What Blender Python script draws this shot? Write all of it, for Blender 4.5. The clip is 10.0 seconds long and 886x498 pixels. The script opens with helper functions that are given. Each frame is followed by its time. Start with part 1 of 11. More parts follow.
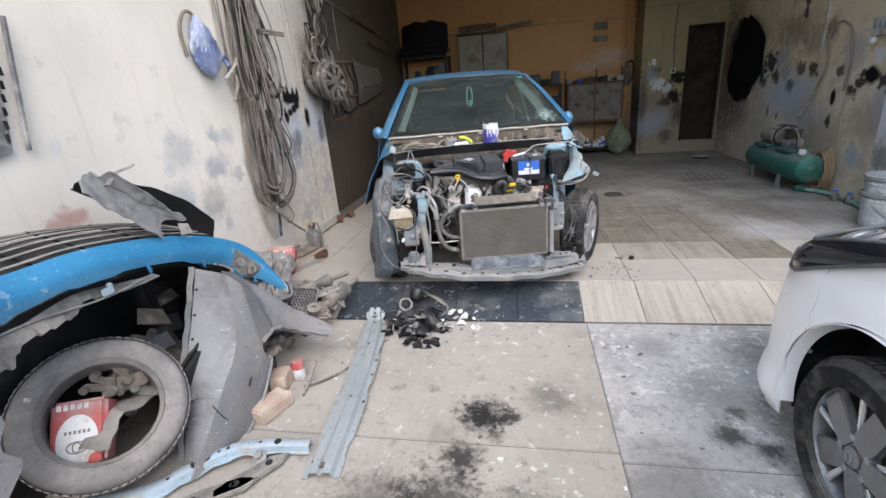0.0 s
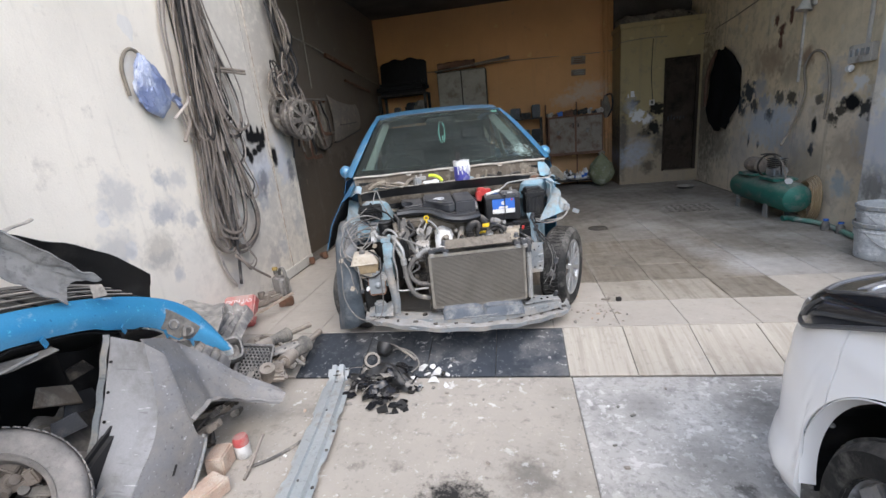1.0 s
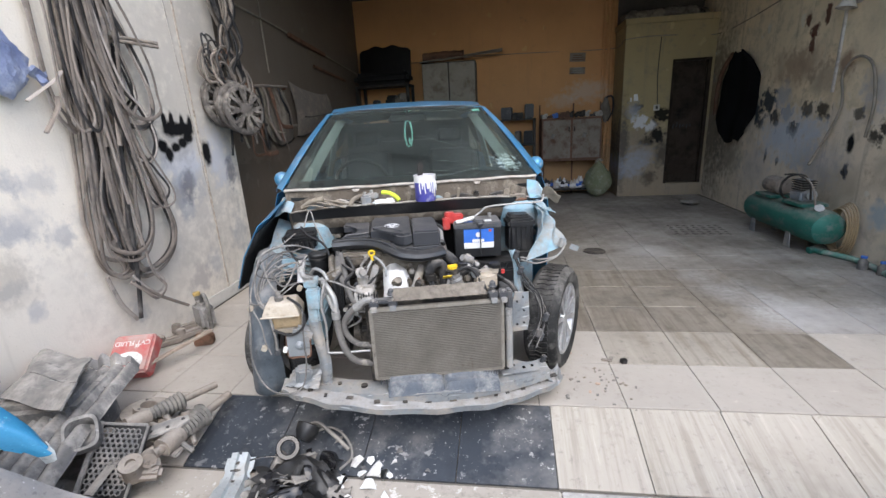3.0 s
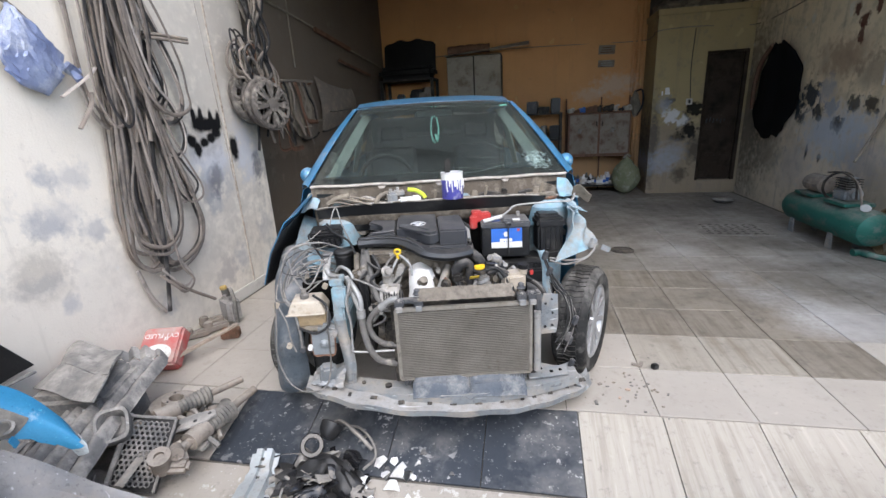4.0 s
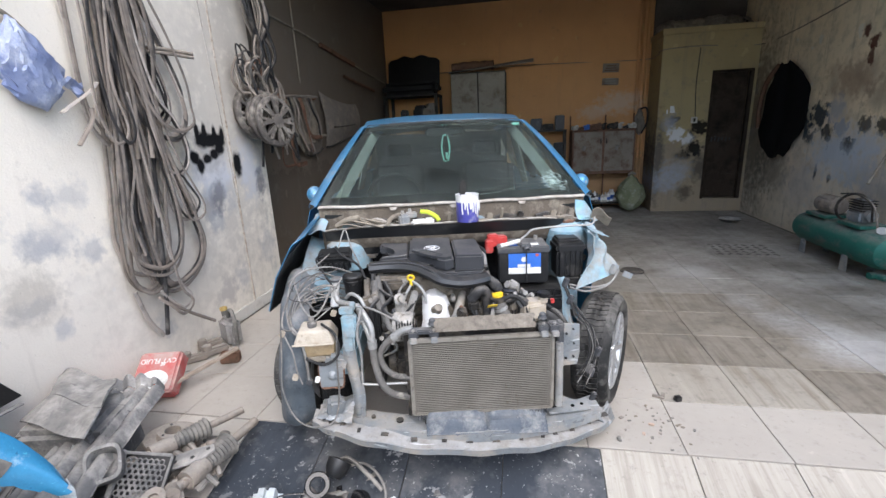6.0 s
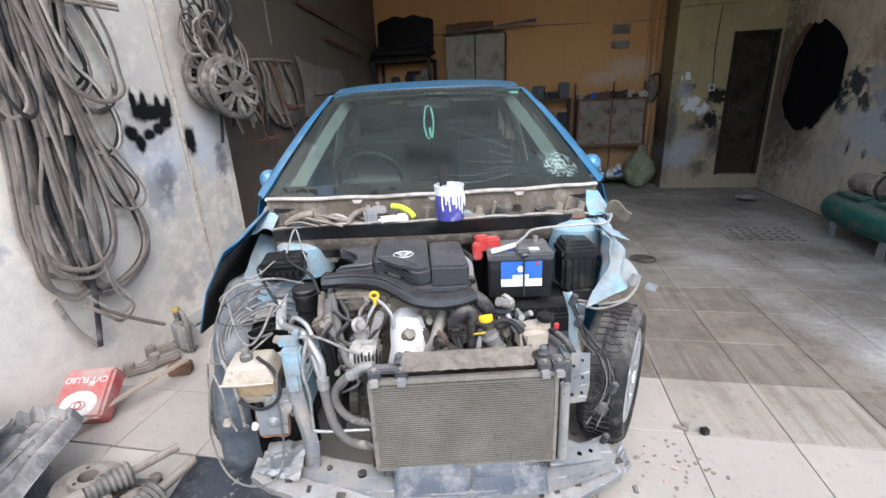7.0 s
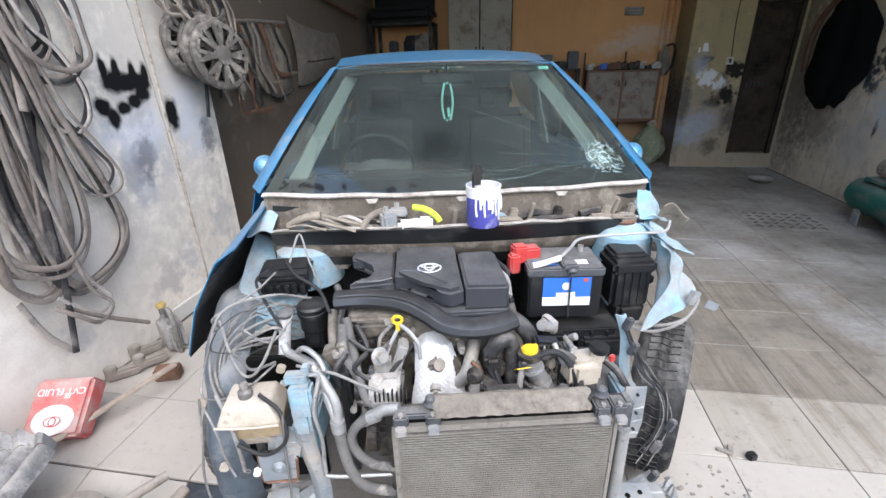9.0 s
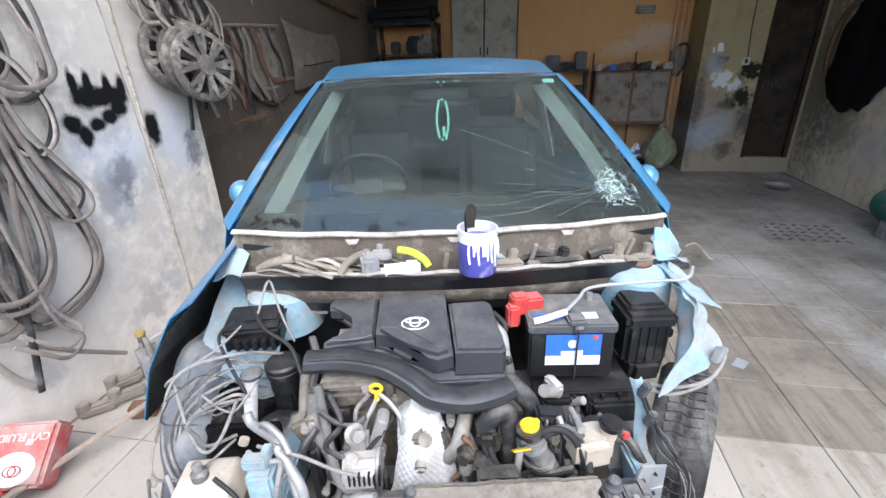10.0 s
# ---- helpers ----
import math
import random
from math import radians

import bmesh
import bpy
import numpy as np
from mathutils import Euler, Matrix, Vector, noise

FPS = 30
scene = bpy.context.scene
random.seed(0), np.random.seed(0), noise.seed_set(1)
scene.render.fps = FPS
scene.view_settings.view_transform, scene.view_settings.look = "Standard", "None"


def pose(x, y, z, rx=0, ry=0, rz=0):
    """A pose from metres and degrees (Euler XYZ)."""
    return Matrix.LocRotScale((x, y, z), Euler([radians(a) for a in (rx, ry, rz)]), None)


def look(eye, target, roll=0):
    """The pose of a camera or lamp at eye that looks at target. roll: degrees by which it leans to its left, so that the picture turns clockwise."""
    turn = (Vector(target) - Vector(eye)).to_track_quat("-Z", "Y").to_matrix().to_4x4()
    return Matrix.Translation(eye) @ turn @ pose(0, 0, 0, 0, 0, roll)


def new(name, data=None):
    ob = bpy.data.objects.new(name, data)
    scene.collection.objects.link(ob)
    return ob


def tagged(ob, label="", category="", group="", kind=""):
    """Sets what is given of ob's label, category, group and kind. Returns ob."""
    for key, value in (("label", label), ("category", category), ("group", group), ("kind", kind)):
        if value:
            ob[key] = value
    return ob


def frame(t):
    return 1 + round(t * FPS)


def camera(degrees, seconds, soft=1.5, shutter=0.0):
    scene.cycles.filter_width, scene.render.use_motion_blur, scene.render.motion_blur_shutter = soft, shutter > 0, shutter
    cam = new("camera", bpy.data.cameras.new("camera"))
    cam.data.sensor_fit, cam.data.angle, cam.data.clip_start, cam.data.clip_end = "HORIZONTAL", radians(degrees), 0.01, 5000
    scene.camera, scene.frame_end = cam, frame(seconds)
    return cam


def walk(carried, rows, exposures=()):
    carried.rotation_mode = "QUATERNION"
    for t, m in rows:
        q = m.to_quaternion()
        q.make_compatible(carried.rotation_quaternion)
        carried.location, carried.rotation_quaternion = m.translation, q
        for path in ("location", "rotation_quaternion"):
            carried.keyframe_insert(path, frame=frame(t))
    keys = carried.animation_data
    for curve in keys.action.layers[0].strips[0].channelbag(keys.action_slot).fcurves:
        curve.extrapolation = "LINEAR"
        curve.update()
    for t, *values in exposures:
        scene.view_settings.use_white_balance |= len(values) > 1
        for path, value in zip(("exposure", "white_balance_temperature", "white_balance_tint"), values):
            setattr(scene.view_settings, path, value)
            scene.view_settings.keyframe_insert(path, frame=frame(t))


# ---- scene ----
cam = camera(90.0, 10.0)
PATH = [
    (0, (0.654, 0.103, 1.385), (0.281, 1.95, 0.715), -4.8),
    (0.5, (0.711, 0.26, 1.389), (0.312, 2.136, 0.823), -4.9),
    (1, (0.751, 0.407, 1.378), (0.421, 2.305, 0.841), -5.8),
    (1.5, (0.725, 0.628, 1.383), (0.502, 2.538, 0.831), -4.0),
    (2, (0.722, 0.878, 1.41), (0.561, 2.792, 0.852), -2.9),
    (2.5, (0.818, 1.13, 1.395), (0.61, 3.04, 0.84), -3.0),
    (4, (0.776, 1.283, 1.41), (0.402, 3.161, 0.83), -3.2),
    (4.5, (0.758, 1.276, 1.409), (0.383, 3.157, 0.842), -3.0),
    (5, (0.741, 1.259, 1.413), (0.367, 3.147, 0.87), -2.8),
    (5.5, (0.7, 1.263, 1.427), (0.329, 3.157, 0.903), -2.7),
    (5.7, (0.674, 1.28, 1.439), (0.306, 3.176, 0.921), -2.7),
    (6.8, (0.691, 1.806, 1.438), (0.335, 3.678, 0.831), -2.7),
    (7, (0.686, 1.865, 1.444), (0.323, 3.721, 0.796), -2.7),
    (7.5, (0.657, 1.911, 1.45), (0.294, 3.749, 0.75), -2.5),
    (8, (0.627, 1.922, 1.464), (0.267, 3.743, 0.718), -2.2),
    (8.5, (0.577, 1.988, 1.473), (0.229, 3.8, 0.701), -1.9),
    (9, (0.504, 2.125, 1.497), (0.188, 3.938, 0.715), -1.6),
    (9.5, (0.507, 2.305, 1.532), (0.186, 4.086, 0.681), -1.6),
    (10, (0.52, 2.358, 1.566), (0.175, 4.16, 0.77), -1.9),
]
walk(cam, [(t, look(eye, target, roll)) for t, eye, target, roll in PATH],
     [(0.0, 1.34, 6450, 10), (2.5, 1.48, 6400, 10), (5.7, 1.54, 6320, 10), (7.5, 1.74, 6240, 10), (9.0, 1.84, 6180, 10), (10.0, 1.97, 6130, 10)])

# ---- light ----
world = bpy.data.worlds.new("sky")
scene.world = world
world.use_nodes = True
_wn = world.node_tree.nodes
_sky = _wn.new("ShaderNodeTexSky")
_sky.sky_type = "NISHITA"
_sky.sun_disc = False
_sky.sun_elevation, _sky.sun_rotation = radians(50), radians(146)
_sky.air_density, _sky.dust_density, _sky.ozone_density = 1.0, 2.2, 1.2
world.node_tree.links.new(_sky.outputs[0], _wn["Background"].inputs[0])
_wn["Background"].inputs[1].default_value = 0.15
_sun = bpy.data.lights.new("sun", "SUN")
_sun.energy, _sun.angle, _sun.color = 1.0, radians(70), (0.985, 0.99, 1.0)
_so = new("sun", _sun)
_so.matrix_world = look((0, 0, 0), (-0.06, 0.62, -0.9))
scene.view_settings.exposure = 1.25


# ---- node helpers ----
def link(nt, a, b):
    nt.links.new(a, b)


def node(nt, kind, **kw):
    n = nt.nodes.new(kind)
    for k, v in kw.items():
        n.inputs[k].default_value = v
    return n


def noise_tex(nt, vec, scale, detail=4.0, rough=0.6):
    n = node(nt, "ShaderNodeTexNoise", Scale=scale, Detail=detail, Roughness=rough)
    link(nt, vec, n.inputs["Vector"])
    return n.outputs["Fac"]


def ramp(nt, fac, a, b, lo=0.0, hi=1.0):
    m = node(nt, "ShaderNodeMapRange")
    m.inputs["From Min"].default_value, m.inputs["From Max"].default_value = a, b
    m.inputs["To Min"].default_value, m.inputs["To Max"].default_value = lo, hi
    link(nt, fac, m.inputs["Value"])
    return m.outputs["Result"]


def mix(nt, fac, a, b):
    m = nt.nodes.new("ShaderNodeMix")
    m.data_type = "RGBA"
    for sock, v in ((m.inputs[0], fac), (m.inputs[6], a), (m.inputs[7], b)):
        if isinstance(v, (int, float)):
            sock.default_value = v
        elif isinstance(v, tuple):
            sock.default_value = (*v[:3], 1.0)
        else:
            link(nt, v, sock)
    return m.outputs[2]


def math_node(nt, op, a, b=0.0):
    m = nt.nodes.new("ShaderNodeMath")
    m.operation = op
    for sock, v in ((m.inputs[0], a), (m.inputs[1], b)):
        if isinstance(v, (int, float)):
            sock.default_value = v
        else:
            link(nt, v, sock)
    return m.outputs[0]


def base_mat(name, rough=0.6, metal=0.0):
    m = bpy.data.materials.new(name)
    m.use_nodes = True
    nt = m.node_tree
    b = nt.nodes["Principled BSDF"]
    b.inputs["Roughness"].default_value, b.inputs["Metallic"].default_value = rough, metal
    b.inputs["Specular IOR Level"].default_value = 0.5 if rough < 0.45 else 0.18
    return m, nt, b


def coords(nt):
    return nt.nodes.new("ShaderNodeTexCoord").outputs["Object"]


def surf(name, c1, c2, rough=0.6, metal=0.0, s1=6.0, s2=60.0, dirt=None, dirt_amt=0.35, dirt_scale=9.0, bump=0.15,
         vary=0.0, coat=0.0, dust=0.0, dust_col=(0.36, 0.335, 0.3), spots=0.5, scr=0.0):
    """Two tones over noise, patches of dirt, fine relief, scratches, settled dust; vary: change from piece to piece."""
    m, nt, b = base_mat(name, rough, metal)
    co = coords(nt)
    col = mix(nt, ramp(nt, noise_tex(nt, co, s1), 0.3, 0.7), c1, c2)
    fine = noise_tex(nt, co, s2, 3.0)
    col = mix(nt, ramp(nt, fine, 0.35, 0.75, 0.0, 0.25), col, tuple(0.55 * v for v in c1))
    if dirt:
        d = noise_tex(nt, co, dirt_scale, 6.0, 0.7)
        k = ramp(nt, d, 0.62 - 0.35 * dirt_amt, 0.72 - 0.1 * dirt_amt)
        col = mix(nt, k, col, dirt)
        link(nt, ramp(nt, k, 0, 1, rough, min(1.0, rough + 0.35)), b.inputs["Roughness"])
        if metal:
            link(nt, ramp(nt, k, 0, 1, metal, 0.1), b.inputs["Metallic"])
    speck = noise_tex(nt, co, 38.0, 5.0, 0.75)
    col = mix(nt, ramp(nt, speck, 0.57, 0.68, 0.0, spots), col, tuple(0.3 * v for v in c2))
    col = mix(nt, ramp(nt, speck, 0.30, 0.38, 0.6 * spots, 0.0), col, tuple(min(0.8, 1.45 * v + 0.015) for v in c1))
    if scr:
        for turn, scale in (((0.3, 0.5, 0.6), (4.0, 60.0, 60.0)), ((1.1, 0.2, 2.0), (3.0, 45.0, 45.0))):
            mp = node(nt, "ShaderNodeMapping")
            mp.inputs["Rotation"].default_value, mp.inputs["Scale"].default_value = turn, scale
            link(nt, co, mp.inputs["Vector"])
            lines = noise_tex(nt, mp.outputs[0], 1.0, 2.0, 0.5)
            col = mix(nt, ramp(nt, lines, 0.69, 0.74, 0.0, scr), col, tuple(min(0.7, 2.2 * v + 0.06) for v in c1))
            col = mix(nt, ramp(nt, lines, 0.26, 0.31, scr, 0.0), col, tuple(0.4 * v for v in c1))
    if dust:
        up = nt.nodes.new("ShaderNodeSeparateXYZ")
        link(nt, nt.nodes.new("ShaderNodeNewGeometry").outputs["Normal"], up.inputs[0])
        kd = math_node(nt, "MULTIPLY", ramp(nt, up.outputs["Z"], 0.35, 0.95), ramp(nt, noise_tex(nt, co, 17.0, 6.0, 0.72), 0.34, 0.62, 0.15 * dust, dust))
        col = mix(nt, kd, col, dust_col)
    if vary:
        oi = nt.nodes.new("ShaderNodeObjectInfo").outputs["Random"]
        col = mix(nt, math_node(nt, "MULTIPLY", oi, vary), col, tuple(0.3 * v for v in c1))
    link(nt, col, b.inputs["Base Color"])
    if bump:
        bp = node(nt, "ShaderNodeBump", Strength=bump, Distance=0.01)
        link(nt, fine, bp.inputs["Height"])
        link(nt, bp.outputs[0], b.inputs["Normal"])
    if coat:
        b.inputs["Coat Weight"].default_value = coat
        b.inputs["Coat Roughness"].default_value = 0.12
    return m


def plaster(name, top, low, split, blots=(), axis="x", dirt=(0.2, 0.18, 0.16), amt=0.3, seam=0.05, bump=0.35):
    """Painted plaster: an upper and a lower coat that meet on a wavering line, stains, flaked spots,
    and blots (spray, smudges, painted shade) given as (along, height, size, tall, tone, strength)."""
    m, nt, b = base_mat(name, 0.85)
    co = coords(nt)
    sep = nt.nodes.new("ShaderNodeSeparateXYZ")
    link(nt, co, sep.inputs[0])
    along, z = sep.outputs["Y" if axis == "x" else "X"], sep.outputs["Z"]
    n1, n2, n3 = noise_tex(nt, co, 1.3, 5), noise_tex(nt, co, 7.0, 6, 0.65), noise_tex(nt, co, 90.0, 3)
    h = math_node(nt, "ADD", z, ramp(nt, n2, 0.2, 0.8, -0.35, 0.35))
    k = ramp(nt, h, split - seam, split + seam)
    col = mix(nt, k, low, top)
    col = mix(nt, ramp(nt, n1, 0.35, 0.7, 0.0, 0.45), col, tuple(0.72 * c for c in top))
    col = mix(nt, ramp(nt, n2, 0.66 - 0.3 * amt, 0.82, 0.0, 0.75), col, dirt)
    flake = noise_tex(nt, co, 4.3, 2, 0.45)
    col = mix(nt, ramp(nt, flake, 0.70, 0.72, 0.0, 0.5), col, tuple(min(0.62, 1.3 * c) for c in top))
    pits = noise_tex(nt, co, 23.0, 7, 0.75)
    col = mix(nt, ramp(nt, pits, 0.655, 0.70, 0.0, 0.3 + 0.5 * amt), col, tuple(0.45 * c for c in dirt))
    col = mix(nt, ramp(nt, pits, 0.27, 0.33, 0.55, 0.0), col, tuple(min(0.8, 1.2 * c) for c in top))
    chips = noise_tex(nt, co, 62.0, 4, 0.7)
    col = mix(nt, ramp(nt, chips, 0.67, 0.71, 0.0, 0.2 + 0.6 * amt), col, tuple(0.6 * c for c in dirt))
    runs = node(nt, "ShaderNodeMapping")
    runs.inputs["Scale"].default_value = (5.0, 5.0, 0.35)
    link(nt, co, runs.inputs["Vector"])
    col = mix(nt, ramp(nt, noise_tex(nt, runs.outputs[0], 2.0, 6, 0.7), 0.56, 0.75, 0.0, 0.25 + 0.6 * amt), col, dirt)
    warp = noise_tex(nt, co, 14.0, 3, 0.6)
    for a, zz, size, tall, tone, strength in blots:
        da = math_node(nt, "SUBTRACT", along, a)
        dz = math_node(nt, "DIVIDE", math_node(nt, "SUBTRACT", z, zz), tall)
        r = math_node(nt, "SQRT", math_node(nt, "ADD", math_node(nt, "MULTIPLY", da, da), math_node(nt, "MULTIPLY", dz, dz)))
        r = math_node(nt, "ADD", r, ramp(nt, warp, 0.2, 0.8, -(0.75 if strength < 1.0 else 0.22) * size, (0.75 if strength < 1.0 else 0.22) * size))
        col = mix(nt, ramp(nt, r, 0.55 * size, (0.95 if strength > 0.75 else 1.5) * size, strength, 0.0), col, tone)
    link(nt, col, b.inputs["Base Color"])
    bp = node(nt, "ShaderNodeBump", Strength=bump, Distance=0.012)
    hh = math_node(nt, "ADD", math_node(nt, "MULTIPLY", n3, 0.35), math_node(nt, "ADD", n2, math_node(nt, "MULTIPLY", flake, 1.5)))
    link(nt, hh, bp.inputs["Height"])
    link(nt, bp.outputs[0], b.inputs["Normal"])
    return m


def glass_mat(name, tint=(0.8, 0.9, 0.88), rough=0.0):
    m, nt, b = base_mat(name, rough)
    b.inputs["Base Color"].default_value = (*tint, 1)
    b.inputs["Transmission Weight"].default_value = 1.0
    b.inputs["IOR"].default_value = 1.45
    return m


BLACK, GREYB = (0.006, 0.006, 0.007), (0.3, 0.32, 0.36)
M = {}
M["wall_left"] = plaster("cream_plaster", (0.8, 0.745, 0.65), (0.74, 0.69, 0.61), 0.8, [
    # the first three large, soft blots paint the shade towards the pier
    (4.6, 1.5, 0.5, 2.2, (0.46, 0.43, 0.385), 0.75), (4.95, 2.2, 0.35, 2.5, (0.4, 0.37, 0.33), 0.7), (4.2, 2.4, 0.4, 1.6, (0.55, 0.51, 0.45), 0.6),
    (4.25, 0.99, 0.075, 1.6, (0.16, 0.17, 0.2), 0.7), (4.285, 0.29, 0.09, 0.9, (0.3, 0.28, 0.29), 0.6), (3.9, 0.6, 0.5, 0.9, (0.5, 0.46, 0.41), 0.5), (4.4, 1.08, 0.14, 1.0, GREYB, 0.6), (4.75, 1.15, 0.115, 1.2, GREYB, 0.47),
    (4.3, 0.85, 0.072, 1.0, GREYB, 0.51), (3.25, 1.2, 0.086, 0.8, GREYB, 0.38), (3.1, 1.0, 0.115, 0.7, GREYB, 0.34),
    (2.75, 1.15, 0.130, 0.9, GREYB, 0.42), (2.65, 0.85, 0.115, 0.8, GREYB, 0.42), (3.45, 0.95, 0.072, 1.0, GREYB, 0.30),
    (3.1, 1.22, 0.050, 0.9, GREYB, 0.59), (3.05, 0.98, 0.072, 0.8, GREYB, 0.51), (3.3, 0.9, 0.065, 0.9, GREYB, 0.47), (2.95, 0.7, 0.094, 0.5, GREYB, 0.42), (3.05, 0.55, 0.043, 1.0, GREYB, 0.51), (2.62, 0.72, 0.072, 0.8, GREYB, 0.42), (3.65, 0.3, 0.072, 1.0, GREYB, 0.47), (2.95, 0.75, 0.12, 1.0, (0.3, 0.27, 0.22), 0.4), (1.87, 0.92, 0.11, 0.5, (0.42, 0.15, 0.13), 0.6),
    (4.35, 1.2, 0.2, 0.7, (0.55, 0.57, 0.62), 0.7), (4.8, 1.2, 0.13, 1.6, (0.55, 0.57, 0.62), 0.65), (4.92, 1.05, 0.05, 2.0, (0.1, 0.1, 0.12), 0.7), (4.36, 1.02, 0.07, 1.4, (0.12, 0.12, 0.14), 0.7), (4.5, 0.35, 0.086, 1.0, GREYB, 0.42), (4.9, 0.5, 0.101, 1.5, GREYB, 0.34),
    (4.3, 1.36, 0.16, 0.9, (0.3, 0.28, 0.26), 0.5), (4.247, 1.5, 0.03, 3.2, BLACK, 1.0), (4.325, 1.49, 0.032, 3.0, BLACK, 1.0), (4.43, 1.48, 0.032, 2.7, BLACK, 1.0), (4.515, 1.475, 0.036, 2.2, BLACK, 1.0), (4.29, 1.44, 0.09, 0.8, BLACK, 1.0), (4.38, 1.43, 0.1, 0.65, BLACK, 1.0), (4.48, 1.425, 0.085, 0.8, BLACK, 1.0),
    (4.46, 1.375, 0.065, 0.9, BLACK, 1.0), (4.39, 1.335, 0.06, 0.8, BLACK, 1.0), (4.31, 1.305, 0.065, 0.7, BLACK, 1.0), (4.186, 1.325, 0.062, 1.0, BLACK, 1.0), (4.235, 1.26, 0.05, 1.4, BLACK, 1.0), (4.647, 1.238, 0.072, 1.9, BLACK, 1.0)], dirt=(0.42, 0.38, 0.33), amt=0.2)
# dark base colour carries the shade of the wall behind the pier
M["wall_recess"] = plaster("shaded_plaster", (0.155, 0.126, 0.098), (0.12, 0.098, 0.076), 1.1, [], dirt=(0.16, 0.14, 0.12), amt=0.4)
M["wall_back"] = plaster("orange_plaster", (0.6, 0.325, 0.142), (0.4, 0.25, 0.132), 0.9, [
    (2.25, 1.75, 0.3, 0.5, (0.5, 0.46, 0.4), 0.5), (1.8, 1.6, 0.2, 0.5, (0.5, 0.46, 0.4), 0.4)], axis="y",
    dirt=(0.3, 0.2, 0.12), amt=0.1, bump=0.15)
M["wall_room"] = plaster("olive_plaster", (0.36, 0.285, 0.15), (0.28, 0.225, 0.16), 1.15, [
    (2.95, 1.2, 0.14, 0.9, (0.62, 0.62, 0.62), 0.9), (3.12, 1.12, 0.1, 1.0, (0.62, 0.62, 0.62), 0.8),
    (3.28, 1.28, 0.14, 1.0, BLACK, 0.95), (3.22, 0.98, 0.15, 0.9, BLACK, 0.95), (3.33, 0.7, 0.1, 2.0, (0.03, 0.03, 0.03), 0.7), (2.72, 0.8, 0.07, 8.0, (0.05, 0.05, 0.05), 0.7), (2.9, 1.42, 0.12, 0.6, BLACK, 0.8), (2.85, 1.38, 0.1, 1.0, GREYB, 0.7),
    (3.1, 0.88, 0.12, 0.5, BLACK, 0.7), (2.85, 0.5, 0.2, 0.8, GREYB, 0.7), (3.15, 0.3, 0.1, 1.0, BLACK, 0.6),
    (3.0, 0.65, 0.18, 0.8, GREYB, 0.5)], axis="y", dirt=(0.16, 0.15, 0.13), amt=0.45)
